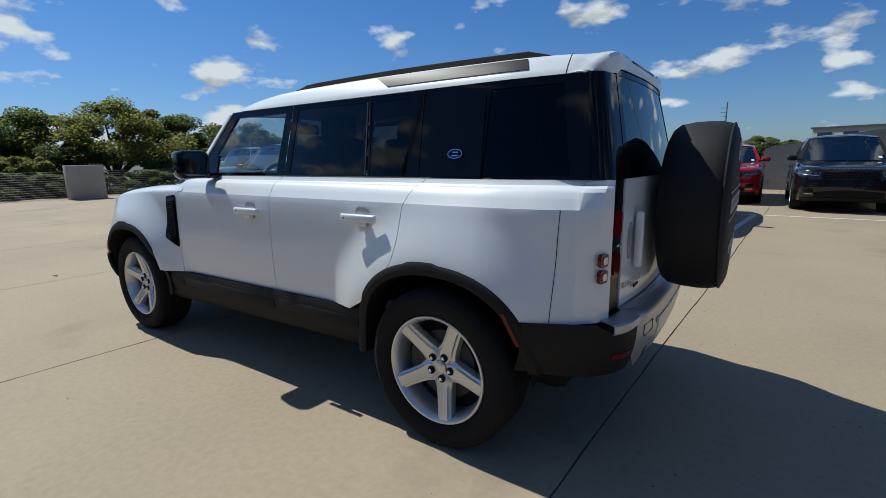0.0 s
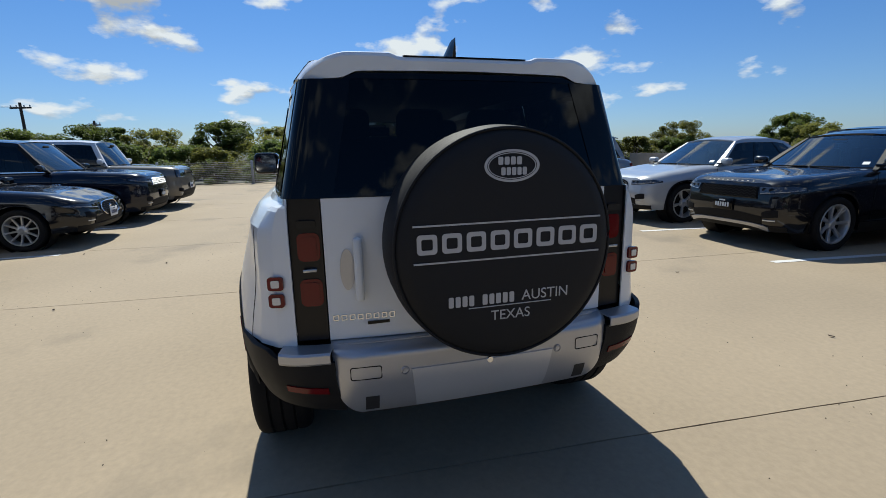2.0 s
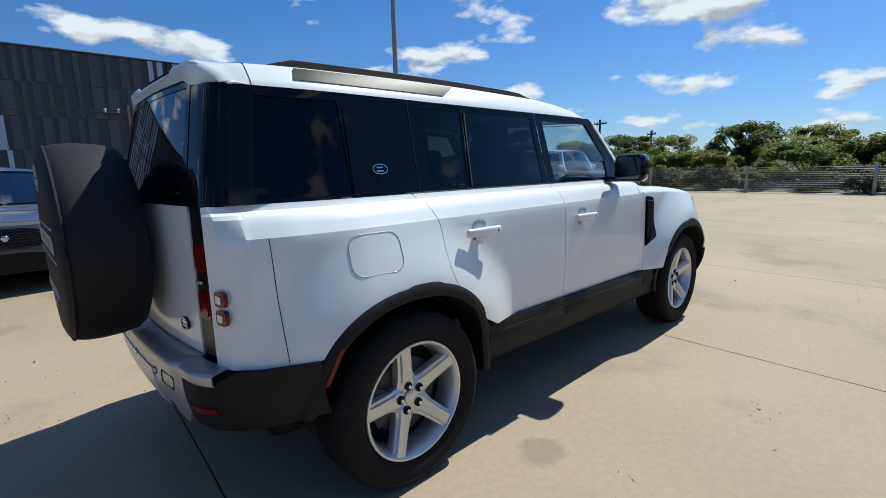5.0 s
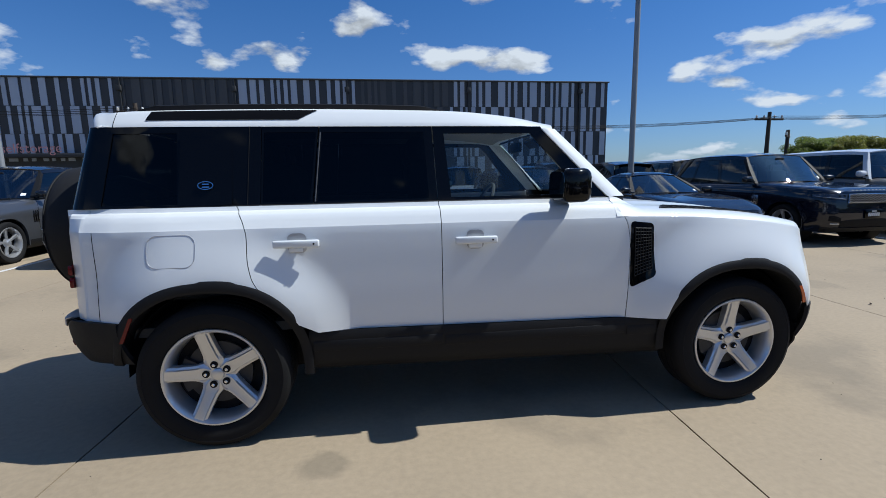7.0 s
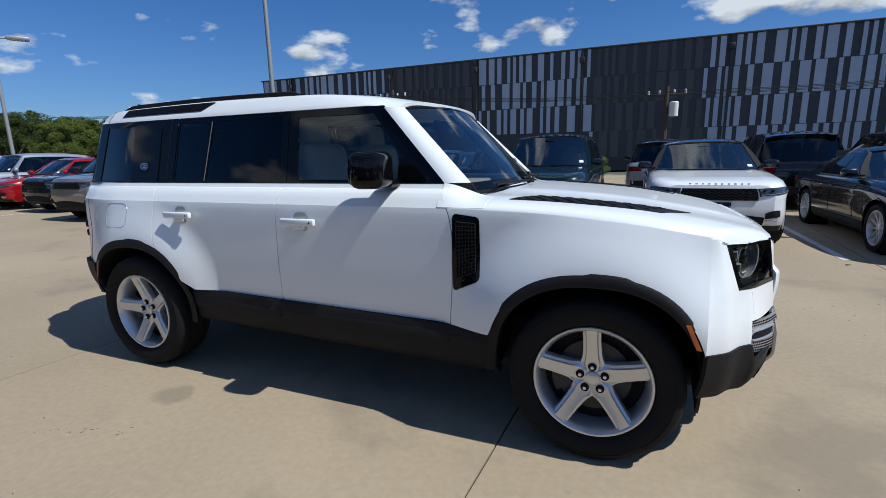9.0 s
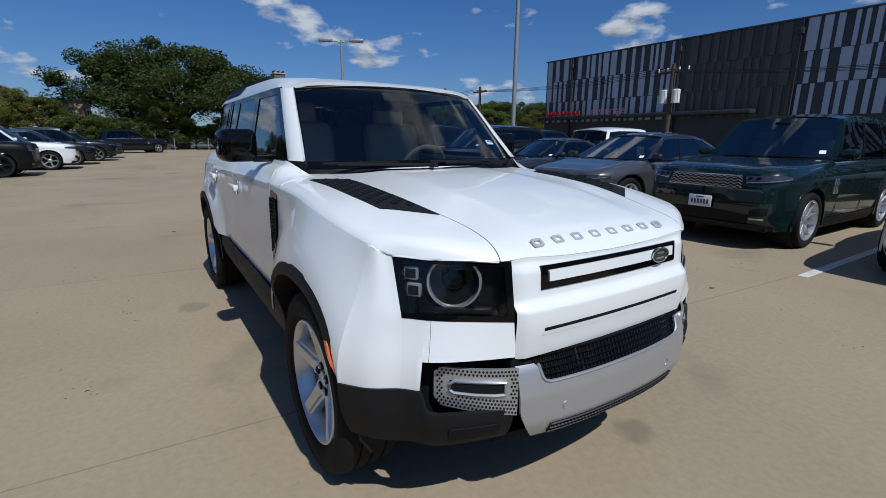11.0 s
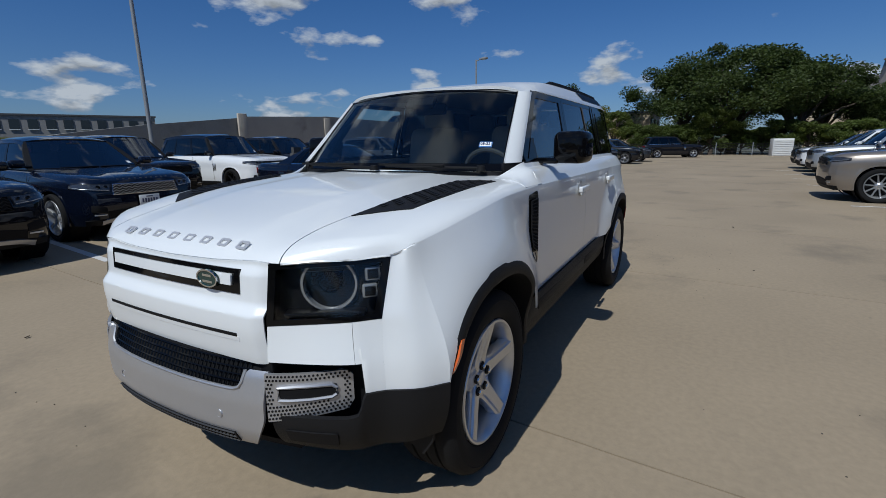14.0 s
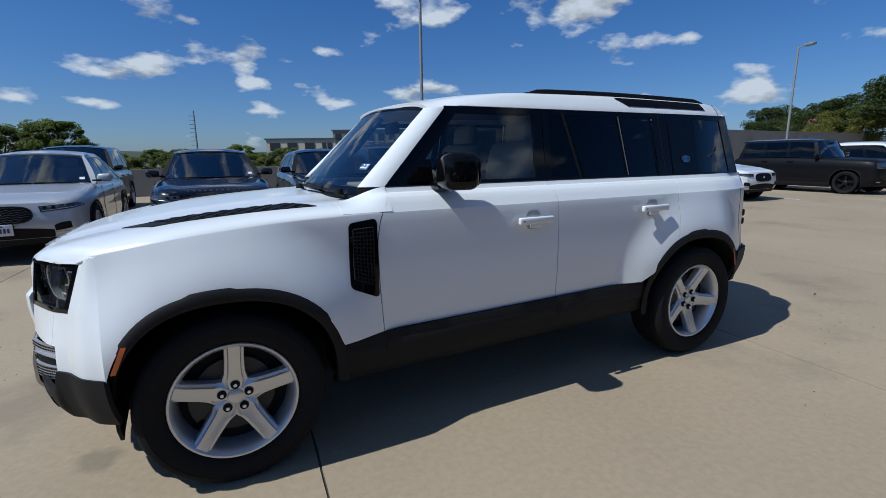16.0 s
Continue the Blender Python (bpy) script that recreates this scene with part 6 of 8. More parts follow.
    def round_nose(d, z, out=0.0):
        s, d = (1 if d >= 0 else -1), abs(d)
        k = max(i for i in range(len(dist) - 1) if dist[i] <= d + 1e-9)
        t = min(1.0, (d - dist[k]) / (dist[k + 1] - dist[k]))
        x, y = lerp(cont[k][0], cont[k + 1][0], t), lerp(cont[k][1], cont[k + 1][1], t)
        tx, ty = cont[k + 1][0] - cont[k][0], cont[k + 1][1] - cont[k][1]
        g = math.hypot(tx, ty)
        f = tab((z - 0.30) / (top(min(x, xf)) - 0.30), *[(fz, fy) for fy, fz in PROFILE[:SIDE_N]])
        return (back(min(x, xf), z) + max(0.0, x - xf) + out * ty / g, s * (y * f - out * tx / g), z)

    def trim(name, d0, d1, z0, z1, mat, out=0.008, parent=None, nu=10, nv=3, thick=0.02, lab=""):
        f0, f1 = (z0 if callable(z0) else (lambda u: z0)), (z1 if callable(z1) else (lambda u: z1))
        return part(name, surf(lambda u, v: round_nose(lerp(d0, d1, u), lerp(f0(u), f1(u), v), out), nu, nv), mat, parent or root, lab, thick=thick)

    # dark underside and wheel wells
    part("underbody", box((0, 0, 0.42), (S["L"] - 0.5, W * 1.62, 0.34), 0.04), "dark_plastic", root)
    for c in (wb / 2, -wb / 2):
        for s in (1, -1):
            bm = bmesh.new()
            add_tube(bm, (c, s * (W - 0.33), r), (c, s * (W - 0.05), r), ra - 0.002, n=24, caps=False)
            part("wheel_well", bm, "dark_plastic", root)
    for s in (1, -1):
        part("sill", surf(lambda u, v: (lerp(-wb / 2 + ra, wb / 2 - ra, u), s * lerp(W * 0.990, W * 0.925, v ** 2), lerp(0.37, 0.21, v)), 6, 4), "black_plastic", root)
        if not sedan:
            for c in (wb / 2, -wb / 2):
                def arch(u, v, c=c, s=s):
                    a = math.pi * lerp(-0.08, 1.08, u)
                    q = abs(math.cos(a)) ** 2.3 + abs(math.sin(a)) ** 2.3
                    rr = (ra + 0.022 * v) / q ** (1 / 2.3)
                    x, z = c + rr * math.cos(a), r + rr * math.sin(a)
                    return (x, s * (wide(x) * 0.994 + 0.008), max(z, 0.24))
                part("arch_trim", surf(arch, 22, 2), "black_plastic" if oval or boxy else paint, root, thick=0.02)
    add_wheels(root, (wb / 2, -wb / 2), W - 0.125, r, "sedan" if sedan else "suv", rim, tone)
    # cabin
    wb_, wr = W * (0.90 if boxy else 0.885), W * S["roofw"]
    zc = lambda x: top(x) - 0.02
    cowl, wtop, rtop, rbase = S["cowl"], S["wtop"], S["rtop"], S["rbase"]
    zr = H - 0.07
    edge_f, edge_r = cowl - 0.22, rbase + 0.06

    def roof_z(x):
        return tab(x, (rtop, zr - 0.06 if not boxy else zr), (lerp(rtop, wtop, 0.35), zr), (lerp(rtop, wtop, 0.75), zr), (wtop, zr - 0.045))

    def side(u, v, s, o=0.0):
        x0 = lerp(edge_r, edge_f, u)
        x1 = lerp(rtop + 0.04, wtop - 0.05, u)
        x = lerp(x0, x1, v)
        z = lerp(zc(x0), roof_z(x1), v)
        y = lerp(wb_ * (wide(x0) / W) ** 0.5, wr, v ** 1.25) + o
        return (x, s * y, z)

    def screen(u, v, o=0.0):
        a = lerp(-1, 1, u)
        y0, y1 = wb_ * 0.965 * a, wr * 0.985 * a
        return (lerp(cowl - 0.24 * a * a, wtop - 0.06 * a * a, v) + o, lerp(y0, y1, v), lerp(zc(cowl), roof_z(wtop) + 0.035 * (1 - a * a), v) + o)

    def rear(u, v):
        a = lerp(-1, 1, u)
        y0, y1 = wb_ * 0.90 * a, wr * 0.97 * a
        return (lerp(rbase + 0.10 * a * a, rtop + 0.05 * a * a, v), lerp(y0, y1, v), lerp(zc(rbase), roof_z(rtop) + 0.03 * (1 - a * a), v))
    for s in (1, -1):
        part("side_window", surf(lambda u, v: side(u, v, s), 14, 5), "glass_car", root)
        for u0, u1 in ((0.0, 0.055), (0.30, 0.325), (0.615, 0.655)):
            part("window_pillar", surf(lambda u, v: side(lerp(u0, u1, u), v, s, 0.005), 2, 5), "car_gloss", root, thick=0.01)
        part("belt_strip", surf(lambda u, v: side(lerp(0.0, 1.0, u), lerp(0.0, 0.035, v), s, 0.007), 12, 1), "chrome" if style in ("estate", "cross", "sedan") else "car_gloss", root, thick=0.008)

        part("cant_rail", surf(lambda u, v: side(lerp(0.0, 1.0, u), lerp(0.90 if boxy else 0.875, 1.02, v), s, 0.009), 16, 3), roof, root, thick=0.014, angle=60)
        if not boxy:
            tail_u = 0.15 if sedan else 0.075 if style in ("cross", "hatch", "coupe_suv") else 0.05
            part("rear_pillar", surf(lambda u, v: side(lerp(0.0, tail_u * lerp(1.0, 1.5, v) if not sedan else tail_u * lerp(1.5, 0.9, v), u), v, s, 0.009), 4, 6), roof, root, thick=0.014, angle=60)

        def pillar(u, v):
            p, q = side(0.955, v, s, 0.006), screen(0.985 if s > 0 else 0.015, v, 0.006)
            k = side(1.0, v, s, 0.008 + 0.016 * math.sin(math.pi * v))
            return tuple(lerp(lerp(p[i], k[i], min(1, u * 2)), q[i], max(0, u * 2 - 1)) for i in range(3))
        part("front_pillar", surf(pillar, 4, 6), "black_plastic" if roof in (PAINT["black"], PAINT["navy"]) else roof, root, thick=0.012)
    part("windscreen", surf(screen, 14, 6), "glass_front", root)
    part("screen_band", surf(lambda u, v: screen(u, lerp(-0.02, 0.06, v), 0.006), 14, 1), "car_gloss", root, thick=0.008)
    part("rear_window", surf(rear, 12, 5), "glass_car", root)
    for y0 in (0.48, -0.12):
        part("wiper", box((cowl - 0.03, y0 - 0.12, zc(cowl) + 0.035), (0.02, 0.56, 0.018), 0.004), "dark_plastic", root)
    part("inner_mirror", box((wtop + 0.10, 0, zr - 0.10), (0.03, 0.22, 0.06), 0.015), "dark_plastic", root)
    part("sticker", surf(lambda u, v: screen(lerp(0.90, 0.945, u), lerp(0.14, 0.22, v), 0.004), 1, 1), "sticker_white", root)

    def roof_fn(u, v):
        a = lerp(-1, 1, v)
        x = lerp(rtop - (0.10 if not sedan else 0.0), wtop, u)
        x -= 0.06 * a * a if u > 0.9 else 0
        z = roof_z(x) + (0.075 if not sedan else 0.06) * (1 - abs(a) ** 2.6) * (0.75 + 0.25 * math.sin(math.pi * min(1, u * 1.05))) - 0.02 * smooth((0.08 - u) / 0.08)
        return (x, a * (wr + 0.012), z)
    part("roof", surf(roof_fn, 16, 14), roof, root, thick=0.03, angle=60)
    for x, y in ((0.05, 0.38), (0.05, -0.38), (-0.95, 0.42), (-0.95, -0.42), (-0.95, 0.0)):
        x -= 0.34 if sedan else 0.12
        b = box((x - 0.12, y, S["belt"] + 0.02), (0.14, 0.42, 0.46), 0.05)
        add_box(b, (x - 0.14, y, S["belt"] + 0.31), (0.09, 0.24, 0.16))
        part("seat", b, "seat" if style in ("estate", "cross") else "interior", root)
    part("dashboard", box((cowl - 0.42, 0, zc(cowl) - 0.06), (0.42, W * 1.5, 0.16), 0.05), "interior", root)

    # front: grille, lamps, intakes
    if oval:
        gw, g0, g1 = 0.33 if sedan else 0.37, n - 0.33, n - 0.10
        outline = [(gw * math.copysign(abs(math.cos(t)) ** 0.55, math.cos(t)), (g0 + g1) / 2 + (g1 - g0) / 2 * math.copysign(abs(math.sin(t)) ** 0.6, math.sin(t))) for t in [2 * math.pi * k / 40 for k in range(40)]]
        bm = bmesh.new()
        mid = bm.verts.new(round_nose(0.0, (g0 + g1) / 2, 0.010))
        ring = [bm.verts.new(round_nose(d, z, 0.010)) for d, z in outline]
        for a, b in zip(ring, ring[1:] + ring[:1]):
            bm.faces.new((mid, a, b))
        gr = part("grille", bm, "dark_plastic", root, "black oval mesh grille")
        bm = bmesh.new()
        path_tube(bm, [round_nose(d, z, 0.012) for d, z in outline + outline[:1]], 0.011, 6)
        part("grille_rim", bm, "chrome" if style == "sedan" else "car_gloss", gr)
        bm = bmesh.new()
        for k in range(7):
            z = lerp(g0 + 0.02, g1 - 0.02, k / 6)
            e = gw * (1 - abs((z - (g0 + g1) / 2) / ((g1 - g0) / 2)) ** 2.6) ** 0.4
            path_tube(bm, [round_nose(lerp(-e, e, j / 14), z + (0.008 if j % 2 else -0.008), 0.016) for j in range(15)], 0.004, 4)
        part("grille_mesh", bm, "alloy_black", gr)
        part("emblem", revolve([(0.0, 0.012), (0.030, 0.010), (0.040, 0.0)], 18, "x"), "chrome", gr).matrix_basis = Matrix.Translation(round_nose(0.0, (g0 + g1) / 2 + 0.01, 0.012))
        lamp0, lz0, lz1 = gw + 0.10, n - 0.215, n - 0.10
    else:
        gw, g0, g1 = (0.50, n - 0.27, n - 0.115) if style != "boxy" else (0.36, n - 0.20, n - 0.10)
        gr = trim("grille", -gw, gw, g0, g1, "dark_plastic", 0.010, lab="slim mesh grille between the headlamps")
        bm = bmesh.new()
        for k in range(4):
            z = lerp(g0 + 0.02, g1 - 0.02, k / 3)
            path_tube(bm, [round_nose(lerp(-gw * 0.97, gw * 0.97, j / 22), z + (0.014 if j % 2 else -0.014), 0.016) for j in range(23)], 0.0055, 5)
        part("grille_mesh", bm, "alloy_grey" if grille != "black" else "alloy_black", gr)
        bm = bmesh.new()
        path_tube(bm, [round_nose(d, z, 0.014) for d, z in ((-gw, g0), (0, g0), (gw, g0), (gw, g1), (0, g1), (-gw, g1), (-gw, g0))], 0.008, 5)
        part("grille_rim", bm, "chrome" if grille != "black" else "car_gloss", gr)
        for k in range(10):
            y = lerp(-0.40, 0.40, k / 9)
            z = n - 0.045
            part("hood_block", box((0, 0, 0), (0.006, 0.030, 0.020), 0.002), "brake", root).matrix_basis = Matrix.Translation(round_nose(y, z, 0.004)) @ Matrix.Rotation(radians(-50), 4, "Y")
        lamp0, lz0, lz1 = gw + 0.02, g1 - 0.125, g1 + 0.015
    full = dist[8] + (0.40 if not boxy else 0.12)
    for s in (1, -1):
        lo = (lambda u: lz0 + 0.022 + 0.058 * u) if not boxy else (lambda u: lz0 - 0.06)
        hi = (lambda u: lz1 - 0.010 * (1 - u) + 0.022 * u - 0.030 * max(0.0, u - 0.72) / 0.28) if not boxy else (lambda u: lz1)
        hl = trim("headlight", s * lamp0, s * full, lo, hi, "lamp_dark", 0.010, nu=14, lab="slim swept-back headlamp" if not boxy else "square headlamp")
        cover = trim("headlamp_lens", s * (lamp0 + 0.015), s * (full - 0.02), (lambda u: lo(u) + 0.006), (lambda u: hi(u) - 0.006), "lamp_glass", 0.014, hl, 14, 3, 0.004)
        for d, hgt in ((0.07, 0.040), (0.17, 0.044)):
            z = lerp(lo(0.3), hi(0.3), 0.5)
            hgt *= 0.85
            part("headlamp", revolve([(0.0, 0.006), (hgt * 0.4, 0.004), (hgt * 0.55, 0.0), (hgt * 0.7, 0.006), (hgt * 0.8, 0.0)], 14, "x"), "black_gloss", hl).matrix_basis = Matrix.Translation(round_nose(s * (lamp0 + d), z, 0.012)) @ Matrix.Rotation(radians(s * (14 + 60 * d)), 4, "Z")
        bm = bmesh.new()
        path_tube(bm, [round_nose(s * lerp(lamp0 + 0.02, full - 0.05, k / 8), lo(k / 8) + 0.016, 0.016) for k in range(9)], 0.004, 5)
        part("light_strip", bm, "lamp_grey", hl)
        # corner intake, lower lamp
        ci = trim("side_intake", s * (dist[8] - 0.11), s * (dist[8] + 0.09), lambda u: 0.45 + 0.03 * u, lambda u: 0.60 - 0.07 * (1 - u) ** 2 - 0.03 * u, "dark_plastic", 0.008, nu=6)
        trim("fog_light", s * (dist[8] - 0.10), s * (dist[8] + 0.06), 0.415, 0.432, "clear_lens", 0.010, nu=5, thick=0.01)
    trim("air_intake", -(dist[8] - 0.12), dist[8] - 0.12, 0.36, lambda u: 0.47 + 0.05 * math.sin(math.pi * u), "dark_plastic", 0.008)
    trim("lower_lip", -(dist[8] + 0.2), dist[8] + 0.2, 0.265, 0.345, "black_plastic", 0.012, nu=16)
    if skid:
        trim("skid_plate", -(dist[8] - 0.02), dist[8] - 0.02, lambda u: 0.33 - 0.07 * abs(2 * u - 1) ** 4, lambda u: 0.375 - 0.05 * abs(2 * u - 1) ** 4, skid, 0.022, nu=16)

    # tail
    def tail_x(y):
        y = abs(y)
        lo, hi = xr, xr + 0.7
        if y <= wide(xr):
            return xr
        for _ in range(24):
            mid = (lo + hi) / 2
            lo, hi = (lo, mid) if wide(mid) > y else (mid, hi)
        return lo

    def patch(name, y0, y1, z0, z1, mat, out=0.012):
        return part(name, surf(lambda u, v: (lambda y: (tail_x(y) - out, y, lerp(z0, z1, v)))(lerp(y0, y1, u)), 8, 2), mat, root, thick=0.03)
    for s in (1, -1):
        patch("tail_light", s * W * 0.55, s * W * 0.93, S["tail"] - (0.26 if not boxy else 0.4), S["tail"] - 0.12, "red_lens")
        mr = part("mirror", box((0, 0, 0), (0.13, 0.22, 0.135), 0.05, 3), paint if roof == paint else roof, root)
        mr.matrix_basis = pose(edge_f - 0.10, s * (W + 0.015), S["belt"] + 0.065, 0, 0, s * -10)
        part("mirror_arm", box((edge_f - 0.07, s * (W - 0.10), S["belt"] + 0.02), (0.06, 0.14, 0.03), 0.01), "car_gloss", root)
        for hx in (-0.25, -1.15):
            part("door_handle", box((hx, s * (W * 0.992 + 0.008), S["belt"] - 0.17), (0.20, 0.03, 0.028), 0.01), paint, root)
        for hx in (0.66, -0.32, -1.22):
            bm = bmesh.new()
            path_tube(bm, [(hx + 0.05 * (k / 6), s * (W * tab(k / 6, (0, 0.972), (0.25, 0.996), (0.5, 0.988), (0.8, 1.0), (1, 0.992)) + 0.0006), lerp(S["belt"] - 0.06, 0.40, k / 6)) for k in range(7)], 0.003, 4)
            part("door_gap", bm, "dark_plastic", root)
        if style in ("estate", "fast_estate"):
            for k in range(3):
                part("fender_vent", box((0.70 + 0.055 * k, s * (W * 0.992), 0.80 + 0.0 * k), (0.035, 0.016, 0.22), 0.006), "chrome" if style == "estate" else "car_gloss", root)
    patch("rear_bumper", -W * 0.85, W * 0.85, 0.36, 0.56, "black_plastic", 0.02)
    if plate:
        z = {"slim": 0.60, "oval": 0.50}[S["face"]]
        px = round_nose(0.0, z, 0.026)[0]
        pl = part("number_plate", box((px, 0, z), (0.012, 0.31, 0.155), 0.004), "plate" if plate == "light" else "black_gloss", root)
        part("plate_frame", box((px - 0.008, 0, z), (0.012, 0.33, 0.172), 0.006), "car_gloss", pl)
        bar_paint = "plate_bars" if plate == "light" else "plate"
        for k in range(6):
            part("plate_bar", box((px + 0.008, -0.105 + k * 0.042, z - 0.008), (0.004, 0.026, 0.062)), bar_paint, pl)
        part("plate_bar", box((px + 0.008, 0, z + 0.052), (0.004, 0.10, 0.018)), bar_paint, pl)
    return root


PAINT = {k: material("paint_" + k, c, r, mt, 0.03, 2, 300, coat=0.15 if k == "satin" else 1.0, spec=0.1) for k, c, r, mt in (
    ("black", (0.006, 0.006, 0.008), 0.25, 0.0), ("navy", (0.0035, 0.006, 0.016), 0.25, 0.2), ("green", (0.006, 0.017, 0.017), 0.25, 0.2), ("white", (0.66, 0.67, 0.68), 0.3, 0.0),
    ("silver", (0.40, 0.42, 0.44), 0.32, 0.6), ("grey", (0.082, 0.086, 0.096), 0.3, 0.5), ("slate", (0.030, 0.032, 0.037), 0.3, 0.5), ("steel", (0.17, 0.19, 0.215), 0.3, 0.55), ("gold", (0.25, 0.22, 0.19), 0.32, 0.6),
    ("red", (0.28, 0.006, 0.008), 0.28, 0.2), ("pearl", (0.40, 0.42, 0.445), 0.32, 0.25), ("satin", (0.006, 0.006, 0.007), 0.42, 0.0), ("tan", (0.16, 0.15, 0.13), 0.35, 0.4))}
for k in PAINT:
    M["p_" + k] = PAINT[k]

UP, DOWN = 90, -90       # nose towards +y, nose towards -y
CARS = [
    # style, x, y, heading, paint, roof, label, rim, tone, grille, plate, skid
    ("estate", 8.12, -5.45, UP, "steel", "steel", "silver-grey luxury estate with chrome vents", "ten", "alloy_grey", "mesh", "light", None),
    ("boxy", 13.6, -8.2, UP, "silver", "silver", "pale silver boxy off-roader near the fence", "five", "alloy_grey", "black", None, None),
    ("cross", 4.2, -7.55, UP, "pearl", "pearl", "silvery white compact crossover with oval grille", "five", "alloy_grey", "black", "light", None),
    ("coupe_suv", 1.5, -7.5, UP, "black", "black", "black coupe-like crossover with silver skid trim", "seven", "alloy_grey", "black", "dark", "satin_silver"),
    ("coupe_suv", -0.95, -8.35, UP, "navy", "navy", "dark navy crossover with bright mesh grille", "five", "alloy_grey", "mesh", "light", "satin_silver"),
    ("sedan", -6.1, -6.32, UP, "navy", "navy", "dark blue saloon with silver spoked wheels", "ten", "alloy_grey", "black", "light", None),
    ("cross", -13.1, -7.45, UP, "white", "white", "white sporty crossover with black wheels", "five", "alloy_black", "black", None, None),
    ("boxy", -18.6, -6.7, UP, "satin", "black", "matt dark boxy off-roader with black wheels", "five", "alloy_black", "black", None, None),
    ("fast_estate", -22.3, -5.8, UP, "white", "white", "white sporty estate parked in the row", "five", "alloy_grey", "black", None, None),
    ("coupe_suv", -26.0, -5.2, UP, "black", "black", "black crossover parked in the row", "five", "alloy_grey", "black", None, None),
    ("fast_estate", -29.8, -4.6, UP, "black", "black", "black sporty estate parked in the row", "five", "alloy_grey", "black", None, None),
    ("cross", -33.6, -4.2, UP, "slate", "black", "dark crossover parked in the row", "five", "alloy_grey", "black", None, None),
    ("estate", 4.75, -12.8, UP, "black", "black", "tall black luxury estate in the back row", "five", "alloy_grey", "black", None, None),
    ("estate", -17.0, -13.3, UP, "grey", "grey", "grey estate standing near the deck wall", "five", "alloy_grey", "black", None, None),
    ("coupe_suv", -1.7, -14.3, UP, "red", "red", "bright red crossover beside the parapet", "seven", "alloy_grey", "black", None, None),
    ("fast_estate", -4.25, -13.2, UP, "black", "black", "glossy black sporty estate in the back row", "five", "alloy_grey", "black", None, None),
    ("estate", -7.0, -12.45, UP, "white", "black", "white estate with black roof and wheels", "five", "alloy_black", "black", None, None),
    ("fast_estate", -9.8, -12.6, UP, "black", "black", "black sporty estate in the back row", "five", "alloy_grey", "black", None, None),
    ("cross", -12.6, -12.8, UP, "slate", "black", "dark grey crossover in the back row", "five", "alloy_grey", "black", None, None),
    ("boxy", 11.2, 6.4, DOWN, "tan", "white", "stone-grey boxy off-roader with white roof", "five", "alloy_black", "black", "light", None),
    ("estate", 8.4, 6.4, DOWN, "navy", "black", "dark blue luxury estate with dark plate", "five", "alloy_grey", "mesh", "dark", None),
    ("sedan", 5.6, 6.5, DOWN, "black", "black", "black saloon with many-spoked silver wheels", "ten", "alloy_grey", "black", "light", None),
    ("coupe_suv", 2.75, 6.95, DOWN, "white", "black", "white crossover with black roof and wheels", "five", "alloy_black", "black", "dark", None),
    ("estate", -0.1, 7.45, DOWN, "green", "green", "deep green luxury estate with honeycomb grille", "ten", "alloy_grey", "mesh", "light", None),
    ("hatch", -2.75, 7.35, DOWN, "grey", "slate", "graphite electric crossover with oval grille", "five", "alloy_grey", "black", None, None),
    ("sedan", -5.4, 7.4, DOWN, "slate", "slate", "dark grey saloon with white number plate", "seven", "alloy_grey", "black", "light", None),
    ("fast_estate", -8.15, 7.3, DOWN, "grey", "black", "metallic grey sporty estate with silver wheels", "five", "alloy_grey", "black", "light", None),
    ("estate", -11.25, 6.4, DOWN, "gold", "black", "pale gold luxury estate with black roof", "ten", "alloy_grey", "black", None, None),
    ("fast_estate", -14.6, 7.4, DOWN, "navy", "black", "dark sporty estate parked in the row", "five", "alloy_grey", "black", None, None),
    ("cross", -17.4, 7.4, DOWN, "red", "red", "dark red car parked in the row", "five", "alloy_grey", "black", None, None),
    ("estate", -20.2, 7.4, DOWN, "silver", "silver", "silver estate parked in the row", "five", "alloy_grey", "black", None, None),
    ("fast_estate", -23.0, 7.4, DOWN, "white", "white", "white estate parked in the row", "five", "alloy_grey", "black", None, None),
    ("coupe_suv", -25.8, 7.4, DOWN, "slate", "black", "dark crossover parked in the row", "five", "alloy_grey", "black", None, None),
    ("estate", -0.6, 14.4, DOWN, "navy", "navy", "dark blue luxury estate in the second row", "five", "alloy_grey", "black", "light", None),
    ("fast_estate", 2.3, 14.9, UP, "silver", "black", "silver sporty estate seen from behind", "five", "alloy_grey", "black", None, None),
    ("estate", 5.15, 12.7, UP, "black", "black", "black estate in the second row", "five", "alloy_grey", "black", None, None),
    ("estate", 8.3, 14.2, UP, "black", "black", "black estate seen from behind", "five", "alloy_grey", "black", None, None),
    ("boxy", 10.8, 14.6, UP, "white", "white", "white boxy off-roader in the second row", "five", "alloy_grey", "black", None, None),
    ("estate", -8.3, 14.6, UP, "white", "white", "white luxury estate in the second row", "five", "alloy_grey", "black", None, None),
    ("fast_estate", -12.2, 14.6, UP, "black", "black", "black sporty estate in the second row", "five", "alloy_grey", "black", None, None),
    ("estate", -16.0, 14.6, UP, "silver", "silver", "silver estate in the second row", "five", "alloy_grey", "black", None, None),
    ("estate", -43.2, -1.4, 112, "black", "black", "black estate standing side-on by the far fence", "five", "alloy_grey", "black", None, None),
    ("fast_estate", -31.0, -22.0, 0, "black", "black", "dark estate on the raised deck behind the wall", "five", "alloy_grey", "black", None, None),
]
